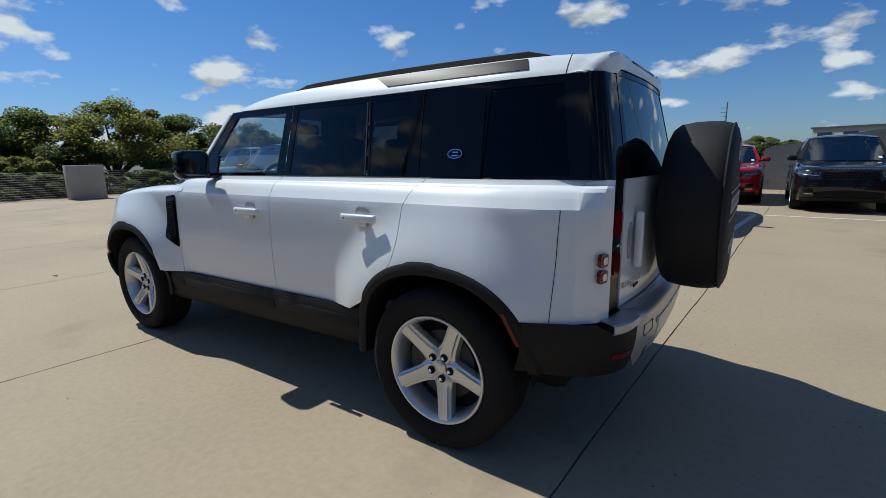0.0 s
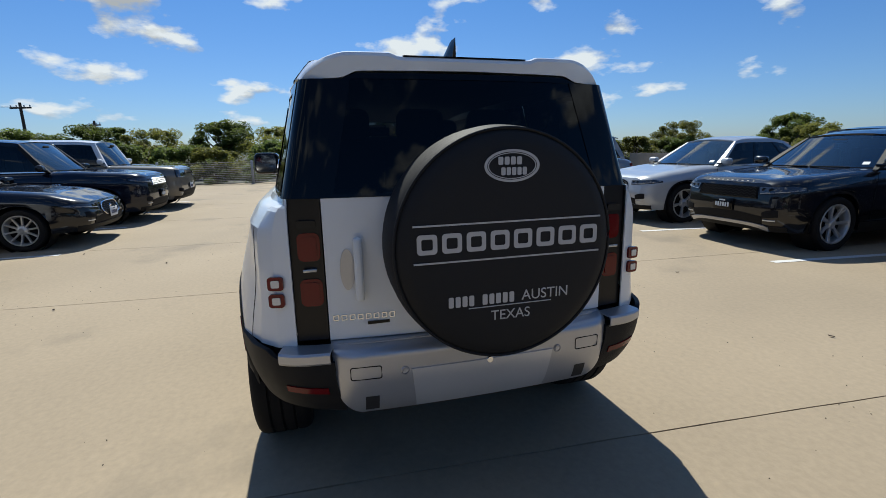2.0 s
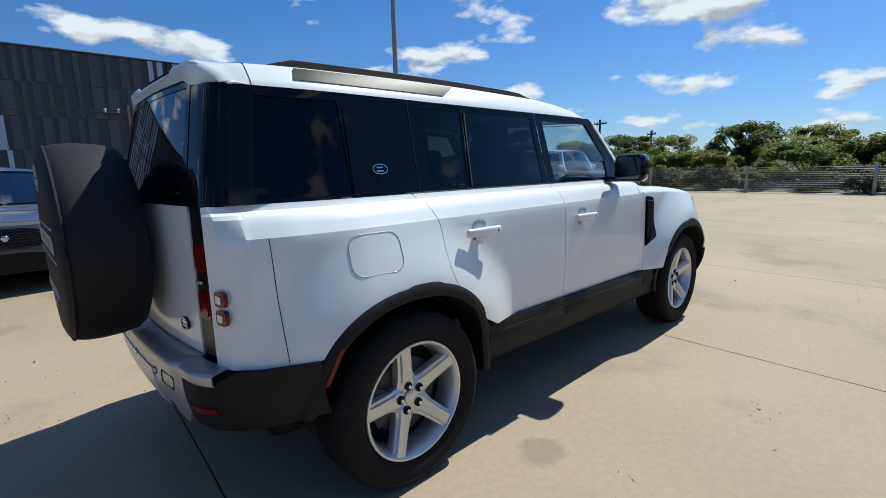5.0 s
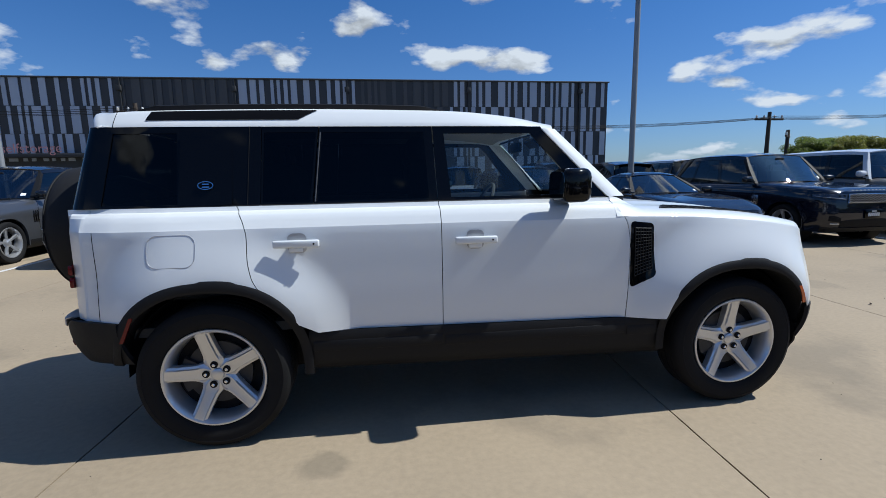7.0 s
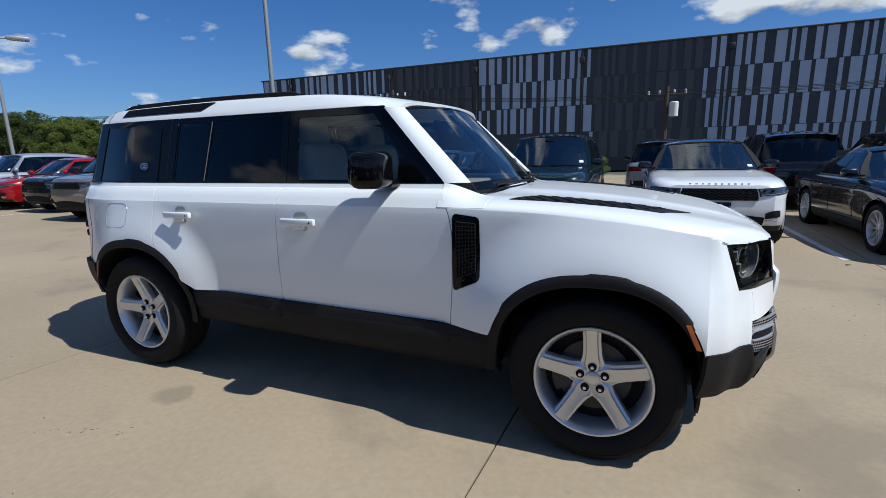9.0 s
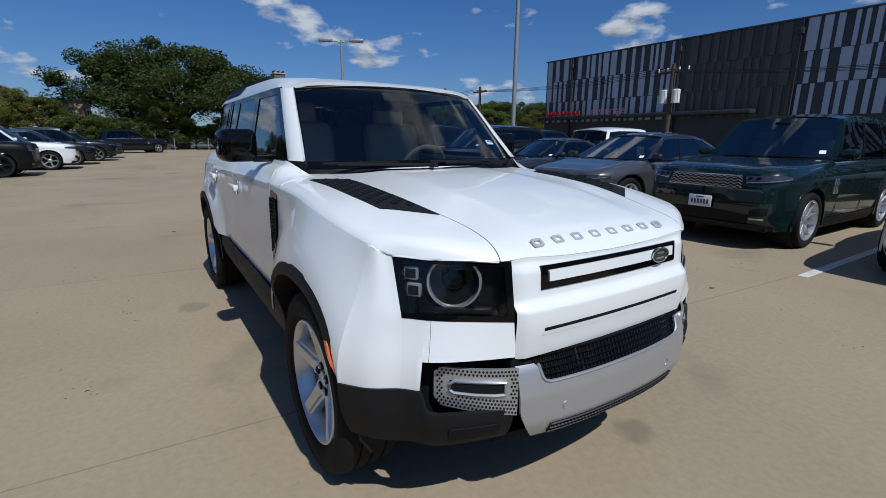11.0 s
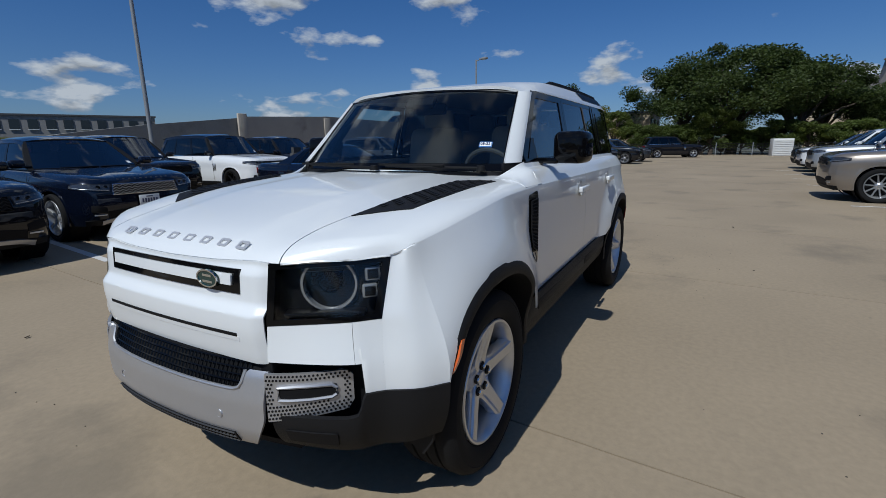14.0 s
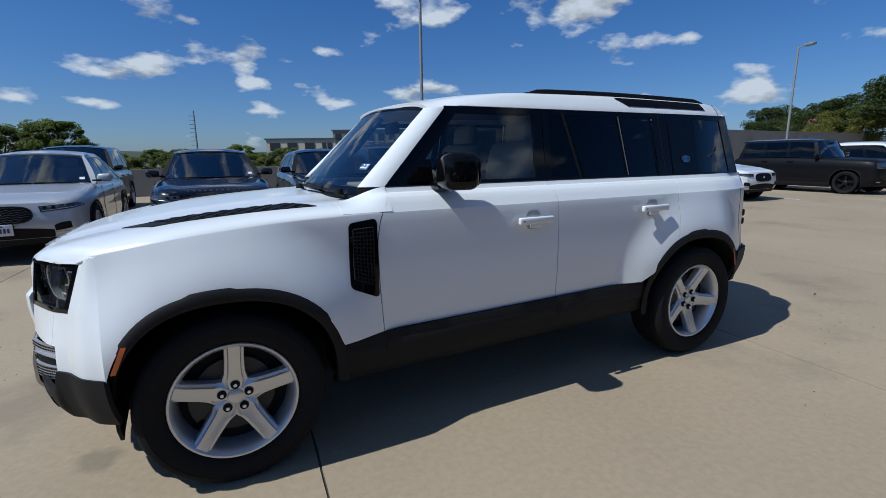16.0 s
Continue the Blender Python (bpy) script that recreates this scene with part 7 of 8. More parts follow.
for style, x, y, hd, paint, roof, label, rim, tone, gr, plate, skid in CARS:
    car(style, pose(x, y, 2.15 if y < -20 else 0, 0, 0, hd), PAINT[paint], PAINT[roof], label, rim, tone, gr, plate, skid)


# ---------------------------------------------------------------- the parking deck and the ground
def plane(x0, x1, y0, y1, z):
    bm = bmesh.new()
    bm.faces.new([bm.verts.new(p) for p in ((x0, y0, z), (x1, y0, z), (x1, y1, z), (x0, y1, z))])
    return bm


tagged(part("ground", plane(-3000, 3000, -3000, 3000, -0.14), "asphalt"), "dull green and grey land round the car park", "ground", "", "structure")
deck = tagged(part("pavement", box((-16.0, 5.0, -0.073), (76.0, 49.0, 0.126)), "joint"), "pale concrete parking deck with saw-cut joints", "pavement", "", "structure")
JOINTS = [21.6, 17.7, 14.3, 10.9, 7.5, 4.18, 1.13, -2.16, -5.5, -8.9, -12.3, -15.7, -19.1, -22.5, -25.9, -29.3, -32.7, -36.1, -39.5, -42.9, -46.3, -49.7, -53.9]
rng = random.Random(4)


def wander(x, y):
    return x + 0.06 * y + 0.012 * noise.noise(Vector((x * 3.1, y * 1.7, 0))) + 0.03 * noise.noise(Vector((x, y * 0.21, 5)))


for a, b in zip(JOINTS, JOINTS[1:]):
    ys = [-19.5 + 0.125 * k for k in range(393)]
    bm = bmesh.new()
    top_row = [[(wander(b, y) + 0.004 + 0.006 * abs(noise.noise(Vector((b, y * 2.3, 2.0)))), y, 0.0) for y in ys], [((a + b) / 2 + 0.06 * y, y, 0.0) for y in ys], [(wander(a, y) - 0.004 - 0.006 * abs(noise.noise(Vector((a, y * 2.9, 7.0)))), y, 0.0) for y in ys]]
    rows = [[(p[0], p[1], -0.012) for p in top_row[0]], *top_row, [(p[0], p[1], -0.012) for p in top_row[2]]]
    grid(bm, rows)
    part("slab", bm, "concrete", deck)

# dead leaves and crumbs on the deck
rng = random.Random(12)
leaf = None
for x, y in [(1.15, 3.1), (-0.2, 3.9), (-2.7, 2.2), (-3.9, 0.6), (-4.6, -1.1), (0.3, -3.4), (1.9, -2.7), (3.4, -0.9), (4.5, 0.7), (3.0, 2.6), (-1.6, -3.1), (2.2, 4.4), (5.2, -2.6), (-5.6, 2.1), (-0.9, 5.2), (4.1, 4.0)]:
    if leaf is None:
        bm = bmesh.new()
        grid(bm, [[(a * 0.022, b * 0.011 * (1 - a * a * 0.9), 0.004 + 0.006 * abs(b) + 0.004 * a * a) for b in (-1, 0, 1)] for a in (-1, -0.5, 0, 0.5, 1)])
        leaf = solo("dead_leaf", bm, "wood_pole", "small curled brown leaf on the concrete", "leaf", "dead leaves")
        leaf.matrix_basis = pose(x, y, 0.001, 0, 0, 40)
    else:
        o = copy_thing(leaf, Matrix())
        o.matrix_basis = pose(x, y, 0.001, 0, 0, rng.uniform(0, 360)) @ Matrix.Scale(rng.uniform(0.5, 1.2), 4)
crumbs = bmesh.new()
for k in range(420):
    g = rng.choice(((1.6, 2.9), (0.4, 3.6), (-3.0, 1.4), (-2.2, -2.6), (3.3, -1.4), (4.0, 2.0)))
    x, y, e = g[0] + rng.gauss(0, 0.7), g[1] + rng.gauss(0, 0.5), rng.uniform(0.001, 0.0036)
    add_box(crumbs, (0, 0, 0), (e * 2, e * 1.3, e), pose(x, y, 0.001 + e / 2, 0, 0, rng.uniform(0, 180)))
for x, y in ((-0.97, -1.64), (0.21, -1.87), (0.16, -2.56), (-3.4, -0.4), (3.9, -2.0), (0.9, 4.1)):
    for k in range(16):
        e = rng.uniform(0.002, 0.008)
        a = rng.gauss(0, 0.16)
        add_box(crumbs, (0, 0, 0), (e * 2.4, e * 0.5, 0.0012), pose(x + a, y + rng.gauss(0, 0.03) + 0.3 * a, 0.0014, 0, 0, rng.gauss(20, 30)))
tagged(part("gravel", crumbs, "joint"), "fine dark grit scattered on the concrete", "grit", "", "stuff")
rng = random.Random(4)

# bay lines
for side, x_list, y0, y1 in (("far", (12.45, 9.7, 6.95, 4.2, 1.45, -1.3, -4.05, -6.8, -9.55, -12.3, -15.05, -17.8, -20.55, -23.3), 4.35, 9.6),
                             ("near", (9.9, 7.55, 5.13, 2.75, 0.32, -2.05, -4.45, -8.9, -11.6, -14.4, -19.0, -23.2, -27.0), -9.8, -4.85)):
    for x in x_list:
        bm = surf(lambda u, v: (lerp(x - 0.05, x + 0.05, u) + (0.11 * (lerp(y0, y1, v) + 4.85) if side == "near" else 0.0), lerp(y0, y1, v), 0.004), 1, 12)
        tagged(part("parking_line", bm, "line_paint"), "worn white painted bay line on concrete", "road marking", "bay lines", "structure")
bm = surf(lambda u, v: (lerp(-13.0, 6.0, u), lerp(-9.9, -9.8, v), 0.0045), 12, 1)
tagged(part("parking_line", bm, "line_paint"), "long white painted line behind the bays", "road marking", "bay lines", "structure")

# ---------------------------------------------------------------- cable fence towards the trees
fence = thing("cable_fence", pose(21.0, 0, 0), "grey steel fence with many horizontal cables", "fence", "", "structure")
post_data = None
for k in range(14):
    y = -17.4 + 4.15 * k
    if post_data is None:
        bm = box((0, 0, 0.57), (0.05, 0.11, 1.14), 0.006)
        add_box(bm, (0, 0, 0.012), (0.16, 0.20, 0.024))
        p = part("post", bm, "galvanised", fence)
        post_data = p
        p.matrix_basis = pose(0, y, 0)
    else:
        again(post_data, pose(0, y, 0), fence)
cable = None
for k in range(12):
    z = 0.09 + 0.088 * k
    if cable is None:
        cable = part("cable", tube((0, -18.4, 0), (0, 37.0, 0), 0.011, n=6), "cable", fence)
        cable.matrix_basis = pose(0, 0, z)
    else:
        again(cable, pose(0, 0, z), fence)
solo("concrete_pillar", box((0, 0, 0.66), (0.35, 1.25, 1.32), 0.02), "concrete_wall", "pale square concrete pillar in front of the fence", "pillar", "", "structure", m=pose(19.6, -4.75, 0))

# ---------------------------------------------------------------- parapet, ramp wall and raised deck
def wall_profile(pts, y0, y1):
    bm = bmesh.new()
    rows = []
    for x, z in pts:
        rows.append([(x, y0, 0), (x, y0, z), (x, y1, z), (x, y1, 0)])
    vs = grid(bm, rows, close=True)
    bm.faces.new(vs[0])
    bm.faces.new(vs[-1])
    return bm


tagged(part("wall_south", wall_profile([(21.2, 1.06), (12, 1.06), (4, 1.06), (-2.6, 1.06)], -18.6, -18.85), "weathered_concrete"), "low concrete parapet along the deck edge", "wall", "", "structure")
tagged(part("wall_ramp", wall_profile([(-2.6, 1.5), (-5, 1.95), (-8, 2.35), (-12.5, 2.8)], -18.62, -18.9), "weathered_concrete"), "sloping concrete wall of the ramp", "wall", "", "structure")
tagged(part("wall_ramp_top", wall_profile([(-12.52, 2.86), (-18.4, 3.1)], -18.5, -18.9), "concrete_wall"), "pale concrete wall panel beside the ramp", "wall", "", "structure")
tagged(part("wall_west", wall_profile([(-18.42, 3.12), (-24, 3.05), (-36, 3.0), (-54, 2.95)], -18.64, -18.9), "weathered_concrete"), "long dark concrete wall of the raised deck", "wall", "", "structure")
for x in (-12.5, -18.4):
    solo("wall_rib", box((0, 0, 1.5), (0.5, 0.12, 3.0), 0.02), "concrete_wall", "upright concrete rib on the wall", "wall rib", "wall ribs", "structure", m=pose(x, -18.5, 0))
tagged(part("upper_deck", box((-36, -30, 0.8), (48, 22, 1.8)), "concrete_wall"), "raised concrete parking deck behind the wall", "deck", "", "structure")

# ---------------------------------------------------------------- lamp posts
def lamp_post(x, y, h, heads, r=0.085, turn=0.0, label="tall grey steel lamp post with flat lamp head"):
    root = thing("lamp_post", pose(x, y, 0, 0, 0, turn), label, "lamp post", "lamp posts")
    part("base", tube((0, 0, 0), (0, 0, 0.75), 0.30, n=20), "concrete_wall", root)
    part("pole", tube((0, 0, 0.75), (0, 0, h), r, r * 0.8, 14), "pole_grey", root)
    for k in range(heads):
        s = 1 if k == 0 else -1
        part("arm", tube((0, 0, h - 0.12), (s * 0.55, 0, h - 0.05), 0.04, n=8), "pole_grey", root)
        b = box((s * 0.95, 0, h - 0.02), (0.85, 0.36, 0.16), 0.05)
        head = part("lamp_head", b, "pole_grey", root)
        part("lens", box((s * 0.98, 0, h - 0.108), (0.66, 0.28, 0.02)), "clear_lens", head)
    return root


lamp_post(6.9, 9.8, 9.2, 2, turn=20)
lamp_post(-10.7, 10.9, 9.2, 2, turn=20)
lamp_post(-25.9, 10.05, 7.2, 2, turn=60)
lamp_post(-38.2, -18.1, 9.0, 1, turn=70)
lamp_post(-7.8, -18.1, 8.6, 1, turn=30)

# ---------------------------------------------------------------- panelled building across the street
bld = thing("warehouse", pose(0, 36.5, 0), "long flat-roofed building with striped grey metal panels", "building")
BX0, BX1, BH = -34.6, 19.6, 9.2
part("wall", box(((BX0 + BX1) / 2, 12.0, BH / 2), (BX1 - BX0, 24.0, BH)), "panel_dark", bld)
part("base_wall", box(((BX0 + BX1) / 2, -0.06, 0.5), (BX1 - BX0, 0.12, 1.0)), "dark_base", bld)
part("parapet_cap", box(((BX0 + BX1) / 2, -0.06, BH + 0.05), (BX1 - BX0 + 0.2, 0.2, 0.10), 0.02), "panel_mid", bld)
unit = mesh_of("panel", box((0, 0, 0), (1, 1, 1)), "panel_light")
unit_mid = mesh_of("panel", box((0, 0, 0), (1, 1, 1)), "panel_mid")
LIGHT = ((-34.6, -19.9), (-11.5, -2.0), (5.4, 19.6))
rng = random.Random(11)
for row in range(4):
    z0, z1 = BH - 2.05 * (row + 1), BH - 2.05 * row
    x = BX0 + rng.uniform(0, 0.4)
    while x < BX1 - 0.5:
        w = rng.choice((0.24, 0.30, 0.36, 0.48, 0.62))
        gap = rng.choice((0.24, 0.28, 0.36, 0.5, 0.62))
        bright = any(a <= x <= b for a, b in LIGHT)
        if row == 3 and x < -2.2:
            x += w + gap
            continue
        o = new("panel", unit if bright else unit_mid)
        o.parent = bld
        o.matrix_basis = Matrix.Translation((x + w / 2, -0.03, (z0 + z1) / 2)) @ Matrix.Diagonal((w, 0.06, z1 - z0 - 0.04, 1))
        x += w + gap
for x in (-31.0, -19.8, -11.5, -2.8, 7.2, 17.0):
    dp = part("downpipe", box((x, -0.16, BH / 2), (0.16, 0.16, BH)), "dark_base", bld)
    part("hopper", box((x, -0.22, BH - 0.75), (0.36, 0.28, 0.4), 0.03), "dark_base", dp)
# awning and red fascia letters at the far end
bm = bmesh.new()
for k in range(9):
    add_box(bm, (-33.4 + 0.52 * k, -0.9, 3.9), (0.34, 0.12, 0.42))
part("sign", bm, "sign_red", bld, "row of red plain blocks on the fascia")
part("awning", box((-24.0, -0.55, 3.45), (21.0, 1.1, 0.30), 0.03), "dark_base", bld)
flat_text("selfstorage", 0.95, "sign_pink", bld, Matrix(((1, 0, 0, -25.8), (0, 0, -1, -1.14), (0, 1, 0, 3.95), (0, 0, 0, 1))), "lettering")

# ---------------------------------------------------------------- power poles and wires
def power_pole(x, y, h, drums=0, turn=0, drop=2.4):
    root = thing("power_pole", pose(x, y, -0.1, 0, 0, turn), "dark wooden utility pole with cross-arm", "utility pole", "utility poles")
    part("pole", tube((0, 0, 0), (0, 0, h), 0.17, 0.12, 10), "wood_pole", root)
    part("crossarm", box((0, 0, h - 0.5), (2.2, 0.12, 0.14), 0.01), "wood_pole", root)
    for k in (-1.0, -0.4, 0.4, 1.0):
        part("insulator", revolve([(0.0, 0.22), (0.05, 0.2), (0.07, 0.12), (0.05, 0.06), (0.06, 0.0)], 10, "z"), "white_metal", root).matrix_basis = pose(k, 0, h - 0.43)
    for k in range(drums):
        part("transformer", revolve([(0.0, 0.86), (0.2, 0.84), (0.25, 0.78), (0.25, 0.0), (0.0, 0.0)], 16, "z"), "white_metal", root).matrix_basis = pose(0.42 if k == 0 else -0.42, -0.1, h - drop)
    return root


power_pole(3.0, 29.0, 5.3, 1, 0, 1.75)
power_pole(-15.0, 28.0, 6.2, 2)
power_pole(27.0, 27.0, 5.6)
power_pole(31.0, 29.5, 4.6, 0, 40)
power_pole(-36.5, 29.0, 6.6)
power_pole(52.0, 27.0, 6.8, 0, 70)
power_pole(-46.0, 31.0, 7.3, 0, 30)
power_pole(60.0, 24.0, 5.6, 0, 50)
runs = [((52, 27, 6.3), (27, 27, 5.1)), ((27, 27, 5.1), (3.0, 29, 4.8)), ((3.0, 29, 4.8), (-15, 28, 5.7)), ((-15, 28, 5.7), (-36.5, 29, 6.1)), ((-36.5, 29, 6.1), (-60, 31, 6.6))]
for (x0, y0, z0), (x1, y1, z1) in runs:
    for off in (-1.0, -0.35, 0.4, 1.0):
        bm = bmesh.new()
        path_tube(bm, [(lerp(x0, x1, k / 10), lerp(y0, y1, k / 10) + off, lerp(z0, z1, k / 10) - 1.4 * (k / 10) * (1 - k / 10)) for k in range(11)], 0.014, 4)
        solo("power_line", bm, "rubber", "thin black overhead power cable between poles", "cable", "power lines")


# lattice mast far off
mast = thing("radio_mast", pose(3.2, -84.0, 0), "slim steel mast with side rungs", "mast")
part("pole", tube((0, 0, 0), (0, 0, 9.0), 0.14, 0.10, 8), "pole_grey", mast)
bm = bmesh.new()
for k in range(8):
    add_box(bm, (0.3, 0, 3.6 + 0.65 * k), (0.9, 0.06, 0.06))
part("rung", bm, "pole_grey", mast)

# ---------------------------------------------------------------- far buildings
def block(name, x0, x1, y, h, mat, rows, cols, label, depth=14.0, face=1, turn=0.0):
    root = thing(name, pose((x0 + x1) / 2, y, -0.1, 0, 0, turn), label, "building")
    L = x1 - x0
    part("wall", box((0, -face * depth / 2, h / 2), (L, depth, h)), mat, root)
    part("roof", box((0, -face * depth / 2, h + 0.12), (L + 0.4, depth + 0.4, 0.24)), "panel_mid", root)
    wd = None
    for r in range(rows):
        for c in range(cols):
            x = -L / 2 + L * (c + 0.5) / cols
            z = h - 1.35 - 3.0 * r
            if wd is None:
                wd = part("window", box((0, 0, 0), (L / cols * 0.55, 0.12, 1.5)), "window_dark", root)
                fr = part("sill", box((0, face * 0.08, -0.8), (L / cols * 0.6, 0.12, 0.1)), "white_metal", wd)
                part("mullion", box((0, face * 0.07, 0), (0.08, 0.06, 1.5)), "white_metal", wd)
                wd.matrix_basis = pose(x, face * 0.05, z)
            else:
                w2 = again(wd, pose(x, face * 0.05, z), root)
                again(fr, Matrix(), w2)
    return root


block("office_building", -20.3, -7.5, -88.0, 4.8, "hotel_cream", 1, 4, "low cream building with wide dark windows", turn=-24)
block("hotel", -47.0, -20.5, -90.0, 6.8, "hotel_grey", 2, 12, "grey three-storey building with rows of windows", turn=-24)
block("stone_building", -74.0, -62.0, -5.4, 5.0, "stone_tan", 1, 3, "pale stone building behind the oaks", 7)
town = thing("town_hall", pose(-113, 26.4, -0.1, 0, 0, 90), "tan stone house with slate tower roof", "building")
part("wall", box((-2, 0, 4.5), (16, 9, 9)), "stone_tan", town)
bm = bmesh.new()
grid(bm, [[(-10.5, -5, 9), (-10.5, -1.2, 12.6), (-10.5, 1.2, 12.6), (-10.5, 5, 9)], [(6.5, -5, 9), (6.5, -1.2, 12.6), (6.5, 1.2, 12.6), (6.5, 5, 9)]])
part("roof", bm, "slate", town, thick=0.2)
part("tower_wall", box((1.5, -3.2, 5.3), (3.8, 3.8, 10.6)), "stone_tan", town)
tower = part("tower", prism([(-2.2, 10.6), (2.2, 10.6), (1.5, 12.4), (1.1, 15.0), (-1.1, 15.0), (-1.5, 12.4)], -1.5, 1.5, "y"), "slate", town)
tower.matrix_basis = pose(1.5, -3.2, 0)
part("tower_cap", box((1.5, -3.2, 15.1), (2.6, 3.4, 0.25), 0.05), "stone_tan", town)
for x in (0.1, 1.5, 2.9):
    part("cresting", box((lerp(1.5, x, 0.7), -3.2, 15.5), (0.10, 2.6, 0.5)), "slate", town)
part("dormer", prism(ellipse(0.9, 1.3, 16, 1.5, 12.8), -5.0, -4.4, "y"), "white_metal", town)
for x in (-8.0, -5.4, -2.8, 5.4):
    part("window", box((x, -4.52, 6.2), (1.0, 0.14, 2.0)), "window_dark", town)
cot = thing("cottage", pose(-58, 34, -0.1, 0, 0, 20), "small white house with pitched roof", "house")
part("wall", box((0, 0, 1.7), (9, 6, 3.4)), "white_metal", cot)
bm = prism([(-3.6, 3.4), (3.6, 3.4), (0, 5.6)], -5.0, 5.0, "x")
part("roof", bm, "slate", cot)
hut = thing("brick_house", pose(-96, -46, 0.2, 0, 0, 60), "house with rust-red hipped roof", "house")
part("wall", box((0, 0, 2.6), (10, 7, 5.2)), "hotel_grey", hut)
part("roof", prism([(-4.2, 5.2), (4.2, 5.2), (0, 7.2)], -5.4, 5.4, "x"), "roof_red", hut)

# white slatted bin enclosure and rail fence at the far end
bin_box = thing("bin_enclosure", pose(-48.2, 7.0, 0, 0, 0, 8), "white slatted metal bin enclosure", "enclosure")
part("frame", box((0, 0, 0.75), (1.2, 1.5, 1.5), 0.02), "white_metal", bin_box)
for k in range(9):
    part("slat", box((0.62, 0, 0.14 + 0.15 * k), (0.05, 1.44, 0.08)), "white_metal", bin_box)
rail = thing("rail_fence", pose(-50.0, 0, 0), "dark rail fence along the far edge", "fence", "", "structure")
for k in range(20):
    part("post", box((0, -28 + 3.0 * k, 0.6), (0.07, 0.07, 1.2)), "galvanised", rail)
for k in range(7):
    part("rail", box((0, 0.5, 0.2 + 0.15 * k), (0.04, 57, 0.035)), "dark_plastic", rail)


# ---------------------------------------------------------------- trees
def make_tree(seed, h, spread, trunk_h, leaf_mat, leaves, leaf, flat=0.75, clumps=26, lean=0.0):
    """Tapered trunk, forked limbs and a crown of small leaf blades gathered in clumps."""
    r = random.Random(seed)
    root = new("tree")
    bm = bmesh.new()
    crown = []
    base_r = 0.035 * h
    fork = Vector((lean * 0.3, 0, trunk_h))
    path_tube(bm, [(0, 0, 0), (lean * 0.1, 0.02 * h, trunk_h * 0.5), fork], [base_r * 1.3, base_r, base_r * 0.8], 8)
    for k in range(clumps):
        a = r.uniform(0, 2 * math.pi)
        el = r.uniform(-0.25, 1.0)
        rad = spread * r.uniform(0.25, 1.0) * math.sqrt(max(0.05, 1 - max(0, el) ** 2 * 0.8))
        p = Vector((rad * math.cos(a) + lean, rad * math.sin(a), trunk_h + (h - trunk_h) * (0.35 + 0.52 * el)))
        crown.append((p, r.uniform(0.12, 0.26) * spread * (1.15 - 0.3 * el)))
        if k < 12:
            mid = fork.lerp(p, 0.5) + Vector((r.uniform(-0.1, 0.1), r.uniform(-0.1, 0.1), 0.06)) * spread
            path_tube(bm, [fork * 0.9, mid, p], [base_r * 0.5, base_r * 0.3, base_r * 0.10], 5)
    part("trunk", bm, "bark", root)
    n = leaves
    co, fa = [], []
    for i in range(n):
        c, cr = crown[i % len(crown)]
        d = Vector((r.gauss(0, 1), r.gauss(0, 1), r.gauss(0, 1))).normalized() * cr * (r.random() ** 0.42)
        d.z *= flat
        p = c + d
        q = Euler((r.uniform(-1.0, 1.0), r.uniform(-1.0, 1.0), r.uniform(0, 6.3))).to_matrix()
        s = leaf * r.uniform(0.6, 1.35)
        k = len(co)
        for vx, vy, vz in ((-0.5, 0, 0), (0, -0.34, 0.06), (0.5, 0, 0), (0, 0.34, 0.06)):
            co.append(p + q @ Vector((vx * s, vy * s, vz * s)))
        fa.append((k, k + 1, k + 2, k + 3))
    me = bpy.data.meshes.new("crown")
    me.from_pydata(co, [], fa)
    me.materials.append(M[leaf_mat])
    o = new("crown", me)
    o.parent = root
    return root


SPECIES = {
    "oak": (make_tree(1, 10.0, 6.6, 2.6, "leaf_oak", 33000, 0.22, 0.7, 80), "dark spreading live oak with dense leaves"),
    "oak_b": (make_tree(2, 10.0, 5.6, 2.8, "leaf_oak", 29000, 0.22, 0.75, 64, 0.8), "dark leaning live oak with gaps in its crown"),
    "elm": (make_tree(3, 8.0, 3.6, 2.2, "leaf_elm", 24000, 0.19, 0.85, 52), "mid-green leafy tree with rounded uneven crown"),
    "elm_b": (make_tree(4, 8.0, 4.2, 1.8, "leaf_yellow", 20000, 0.19, 0.85, 48), "yellow-green leafy tree with loose crown"),
    "shrub": (make_tree(5, 4.0, 2.6, 0.5, "leaf_shrub", 15000, 0.16, 0.9, 34), "dense green shrub behind the fence"),
    "shrub_b": (make_tree(6, 4.0, 2.4, 0.5, "leaf_yellow", 12000, 0.16, 0.9, 30), "yellowish green shrub behind the fence"),
}
USED = {}


def plant(kind, x, y, h, wide=1.0, turn=None, z=-0.1):
    src, label = SPECIES[kind]
    full = {"oak": 10.0, "oak_b": 10.0, "elm": 8.0, "elm_b": 8.0, "shrub": 4.0, "shrub_b": 4.0}[kind]
    s = h / full
    t = turn if turn is not None else (x * 37 + y * 91) % 360
    if kind not in USED:
        USED[kind] = src
        o = src
        o.matrix_basis = pose(x, y, z, 0, 0, t) @ Matrix.Diagonal((s * wide, s * wide, s, 1))
    else:
        o = copy_thing(src, Matrix())
        o.matrix_basis = pose(x, y, z, 0, 0, t) @ Matrix.Diagonal((s * wide, s * wide, s, 1))
    return tagged(o, label, "tree" if "shrub" not in kind else "shrub", "trees" if "shrub" not in kind else "shrubs")


rng = random.Random(21)
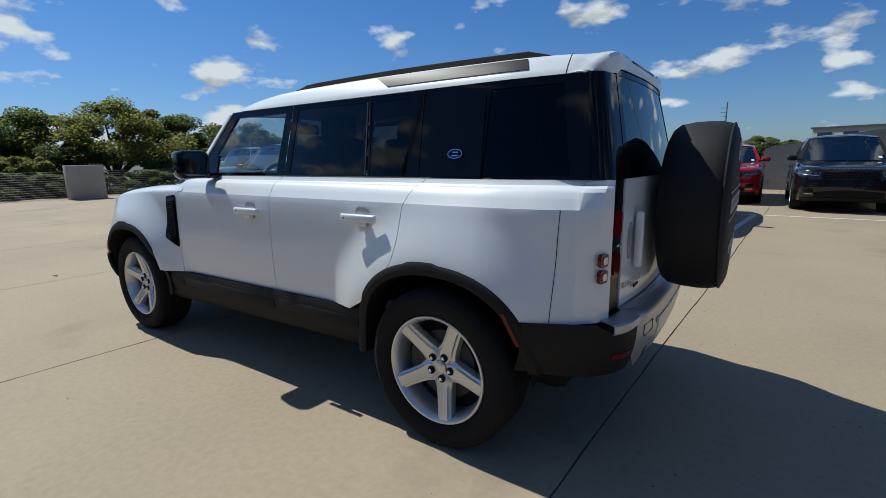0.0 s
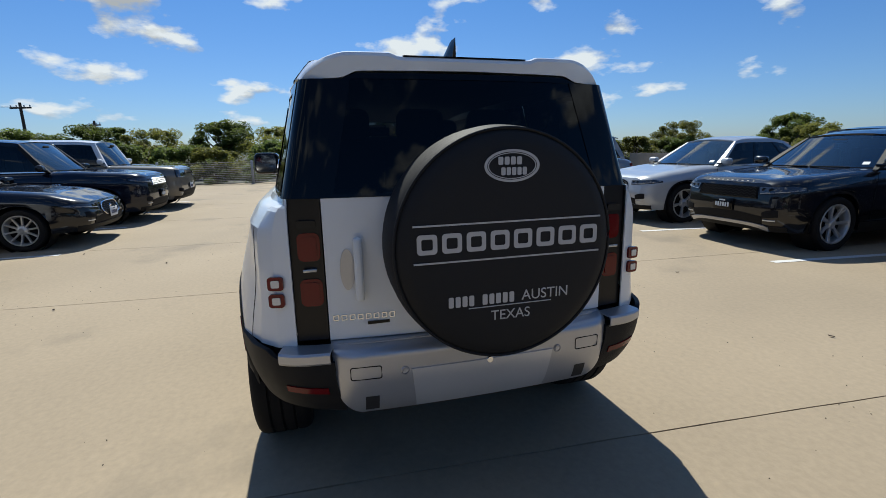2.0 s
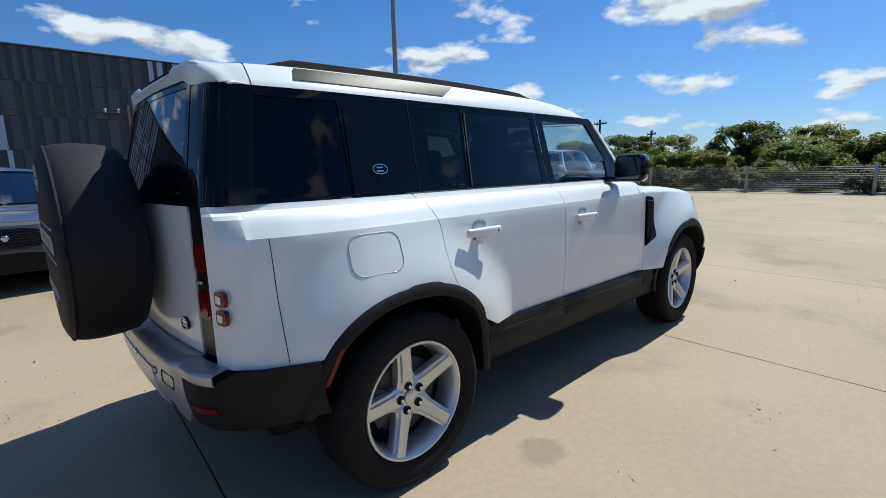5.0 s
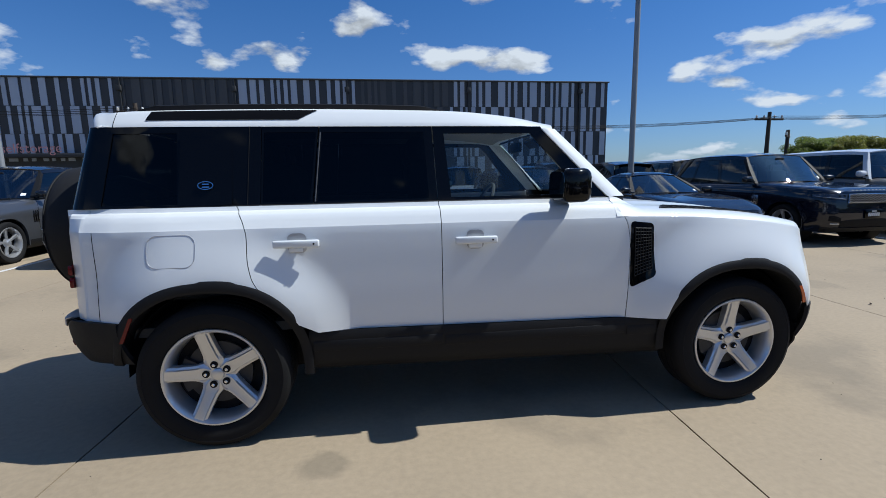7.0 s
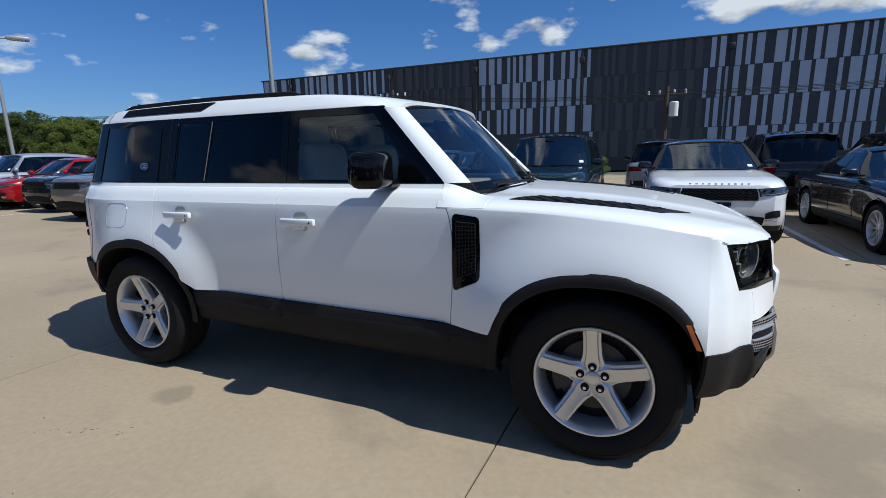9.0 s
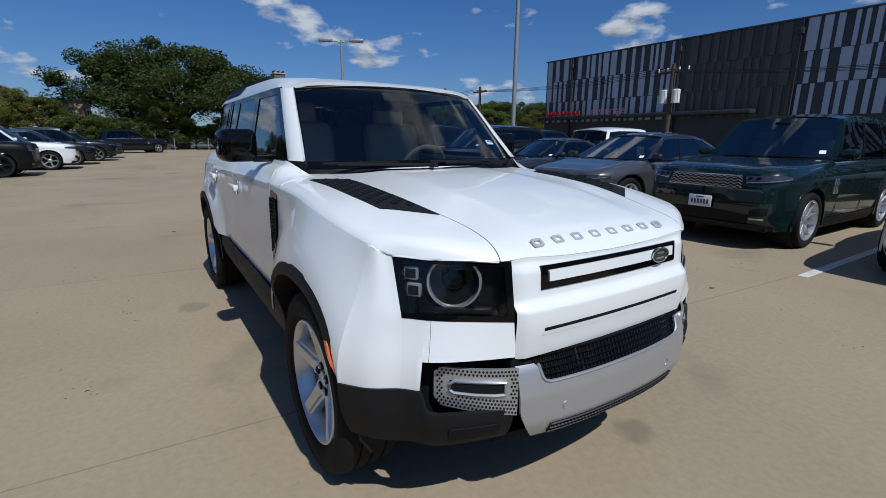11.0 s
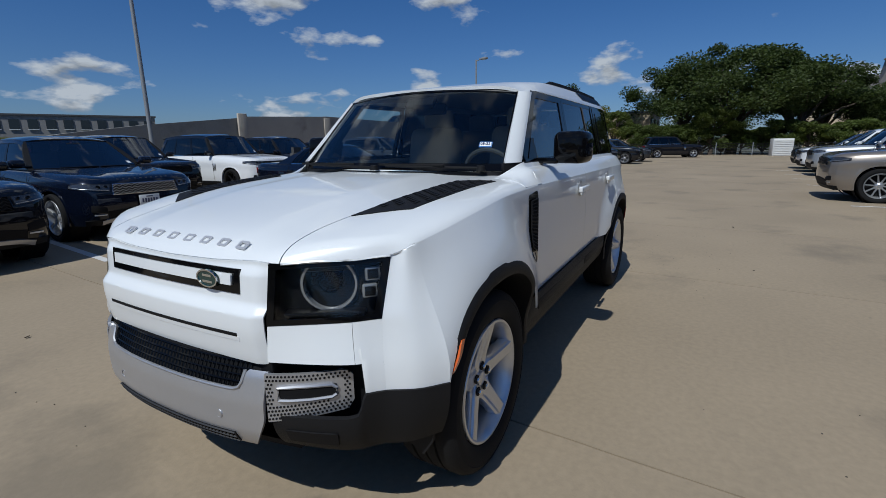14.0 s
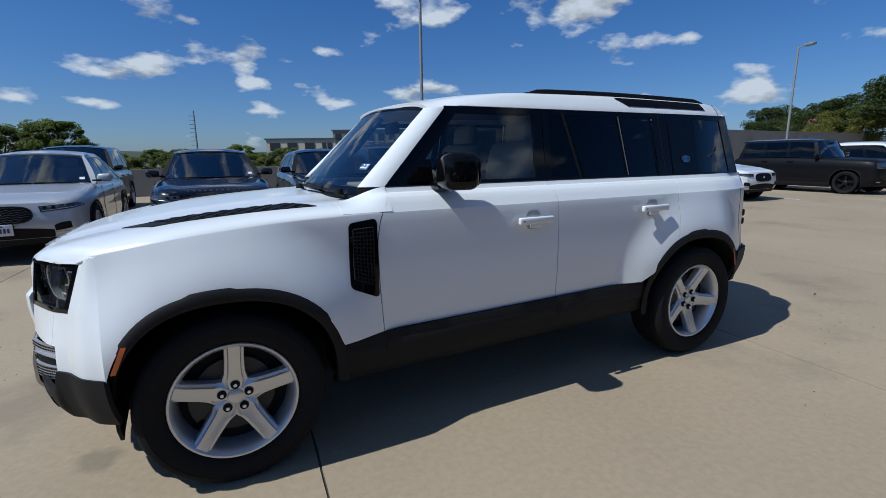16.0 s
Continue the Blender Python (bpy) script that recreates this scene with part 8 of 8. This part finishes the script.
# the belt behind the cable fence
for k in range(22):
    y = -24 + 2.9 * k
    plant(("shrub", "shrub_b")[k % 3 == 1], 24.0 + rng.uniform(-0.6, 1.4), y + rng.uniform(-0.5, 0.5), rng.uniform(2.2, 3.1), 1.2, z=-0.6)
for x, y, h, kind in ((28, -16.5, 4.3, "elm_b"), (29, -12.8, 4.6, "elm"), (28, -9.0, 5.2, "elm_b"), (29.5, -6.3, 4.5, "elm"), (28.5, -3.2, 3.2, "elm"), (31, 6.0, 3.9, "elm"), (30, 2.6, 3.5, "elm_b"),
                      (28.5, 9.4, 3.3, "elm_b"), (30, 13.0, 3.6, "elm"), (31, 17.4, 3.4, "elm"), (29, 21.5, 3.6, "elm_b"), (30, 26.0, 3.7, "elm"), (32, -20.5, 3.9, "elm")):
    plant(kind, x, y, h + 0.6, 1.25, z=-0.7)
for k in range(30):
    plant("shrub", 22.4 + rng.uniform(-0.3, 0.4), -22 + 1.95 * k, rng.uniform(1.0, 1.5), 1.5, z=-0.3)
# beyond the parapet
for x, y, h, kind in ((16, -27, 2.8, "elm_b"), (10.5, -36, 4.3, "elm"), (20, -30, 3.6, "elm"), (24, -25, 3.4, "elm_b"), (14.5, -40, 4.2, "elm")):
    plant(kind, x, y, h, 1.2)
for k in range(16):
    plant(("shrub", "shrub", "shrub_b")[k % 3], 12.5 - 1.35 * k + rng.uniform(-0.4, 0.4), -33.0 + rng.uniform(-2.0, 2.0), rng.uniform(1.7, 2.4), 1.3)
for k in range(9):
    plant(("elm", "elm_b")[k % 2], 8.0 - 5.0 * k + rng.uniform(-1.0, 1.0), -62.0 + rng.uniform(-3.0, 3.0), rng.uniform(2.5, 3.4), 1.4)
# rear and far left
for x, y, h, kind in ((-54, 31, 6.6, "oak"), (-50, 35, 6.2, "elm"), (-56, 37, 7.2, "oak_b"), (-49, 42, 6.6, "oak"), (-55, 46, 7.2, "elm"), (-47, 48, 6.4, "oak_b"), (-52, 52, 7.4, "oak"), (-46, 30.5, 5.0, "elm"), (-60, 25.5, 7.6, "oak"), (-52, 22, 6.0, "oak_b"), (-44, 37, 5.2, "elm"), (-43, 44.5, 5.4, "elm_b"), (-61, 17, 6.6, "oak_b"), (-59, -1.2, 10.4, "oak_b"),
                      (-57, 3.4, 11.6, "oak"), (-57, 8.6, 9.6, "oak_b"), (-55, -17.0, 8.8, "oak_b"), (-53, -10.6, 5.8, "elm_b"), (-52, -21.0, 5.6, "elm_b"), (-62, 12.0, 9.0, "oak_b"), (-66, 20.0, 8.0, "oak"), (-57, 22.5, 6.6, "elm"), (-50, 27.0, 6.2, "elm"), (-60, 30.0, 6.6, "elm_b"),
                      (-47, 24.0, 5.4, "elm"), (-52, 1.5, 5.0, "elm"), (-52.5, -8.0, 5.0, "elm"), (-51.5, -4.6, 2.6, "shrub"), (-51.5, -2.0, 3.0, "shrub"), (-52, -13.5, 4.4, "elm"), (-56, -22.0, 7.2, "oak"), (-66, -34.0, 7.6, "oak_b"), (-70, -16.0, 6.8, "elm"), (-74, 40.0, 7.4, "oak"), (-52, 41.0, 6.4, "elm"),
                      (-85, 0.0, 9.0, "oak"), (-90, 26.0, 8.6, "oak_b"), (-92, 46.0, 8.0, "oak")):
    plant(kind, x, y, h, 1.1)
for k in range(13):
    plant(("shrub", "shrub", "elm")[k % 3], -53.0 + rng.uniform(-0.8, 0.8), -4.5 + 1.75 * k, rng.uniform(2.6, 3.8), 1.25)
# far right of the striped building
for x, y, h, kind in ((38, 34, 4.6, "elm"), (46, 38, 5.0, "elm_b"), (54, 44, 5.4, "elm"), (44, 31, 3.8, "elm_b"), (60, 36, 5.0, "elm"), (50, 28, 4.0, "elm")):
    plant(kind, x, y, h, 1.2)
# low hedge by the street
for k in range(5):
    plant("shrub", -4 + 3.4 * k, 22.0, 1.5, 1.2)

# distant wooded hills
hill = bmesh.new()
rows = []
for k in range(121):
    a = 2 * math.pi * k / 120
    hgt = 10 + 7 * noise.noise(Vector((math.cos(a) * 3, math.sin(a) * 3, 1.0))) + 3 * noise.noise(Vector((math.cos(a) * 14, math.sin(a) * 14, 3.0)))
    rows.append([(700 * math.cos(a), 700 * math.sin(a), -1), (740 * math.cos(a), 740 * math.sin(a), hgt * 0.7), (790 * math.cos(a), 790 * math.sin(a), hgt), (900 * math.cos(a), 900 * math.sin(a), -1)])
grid(hill, rows)
tagged(part("backdrop", hill, "far_hill"), "low wooded hills along the horizon", "hills", "", "structure")
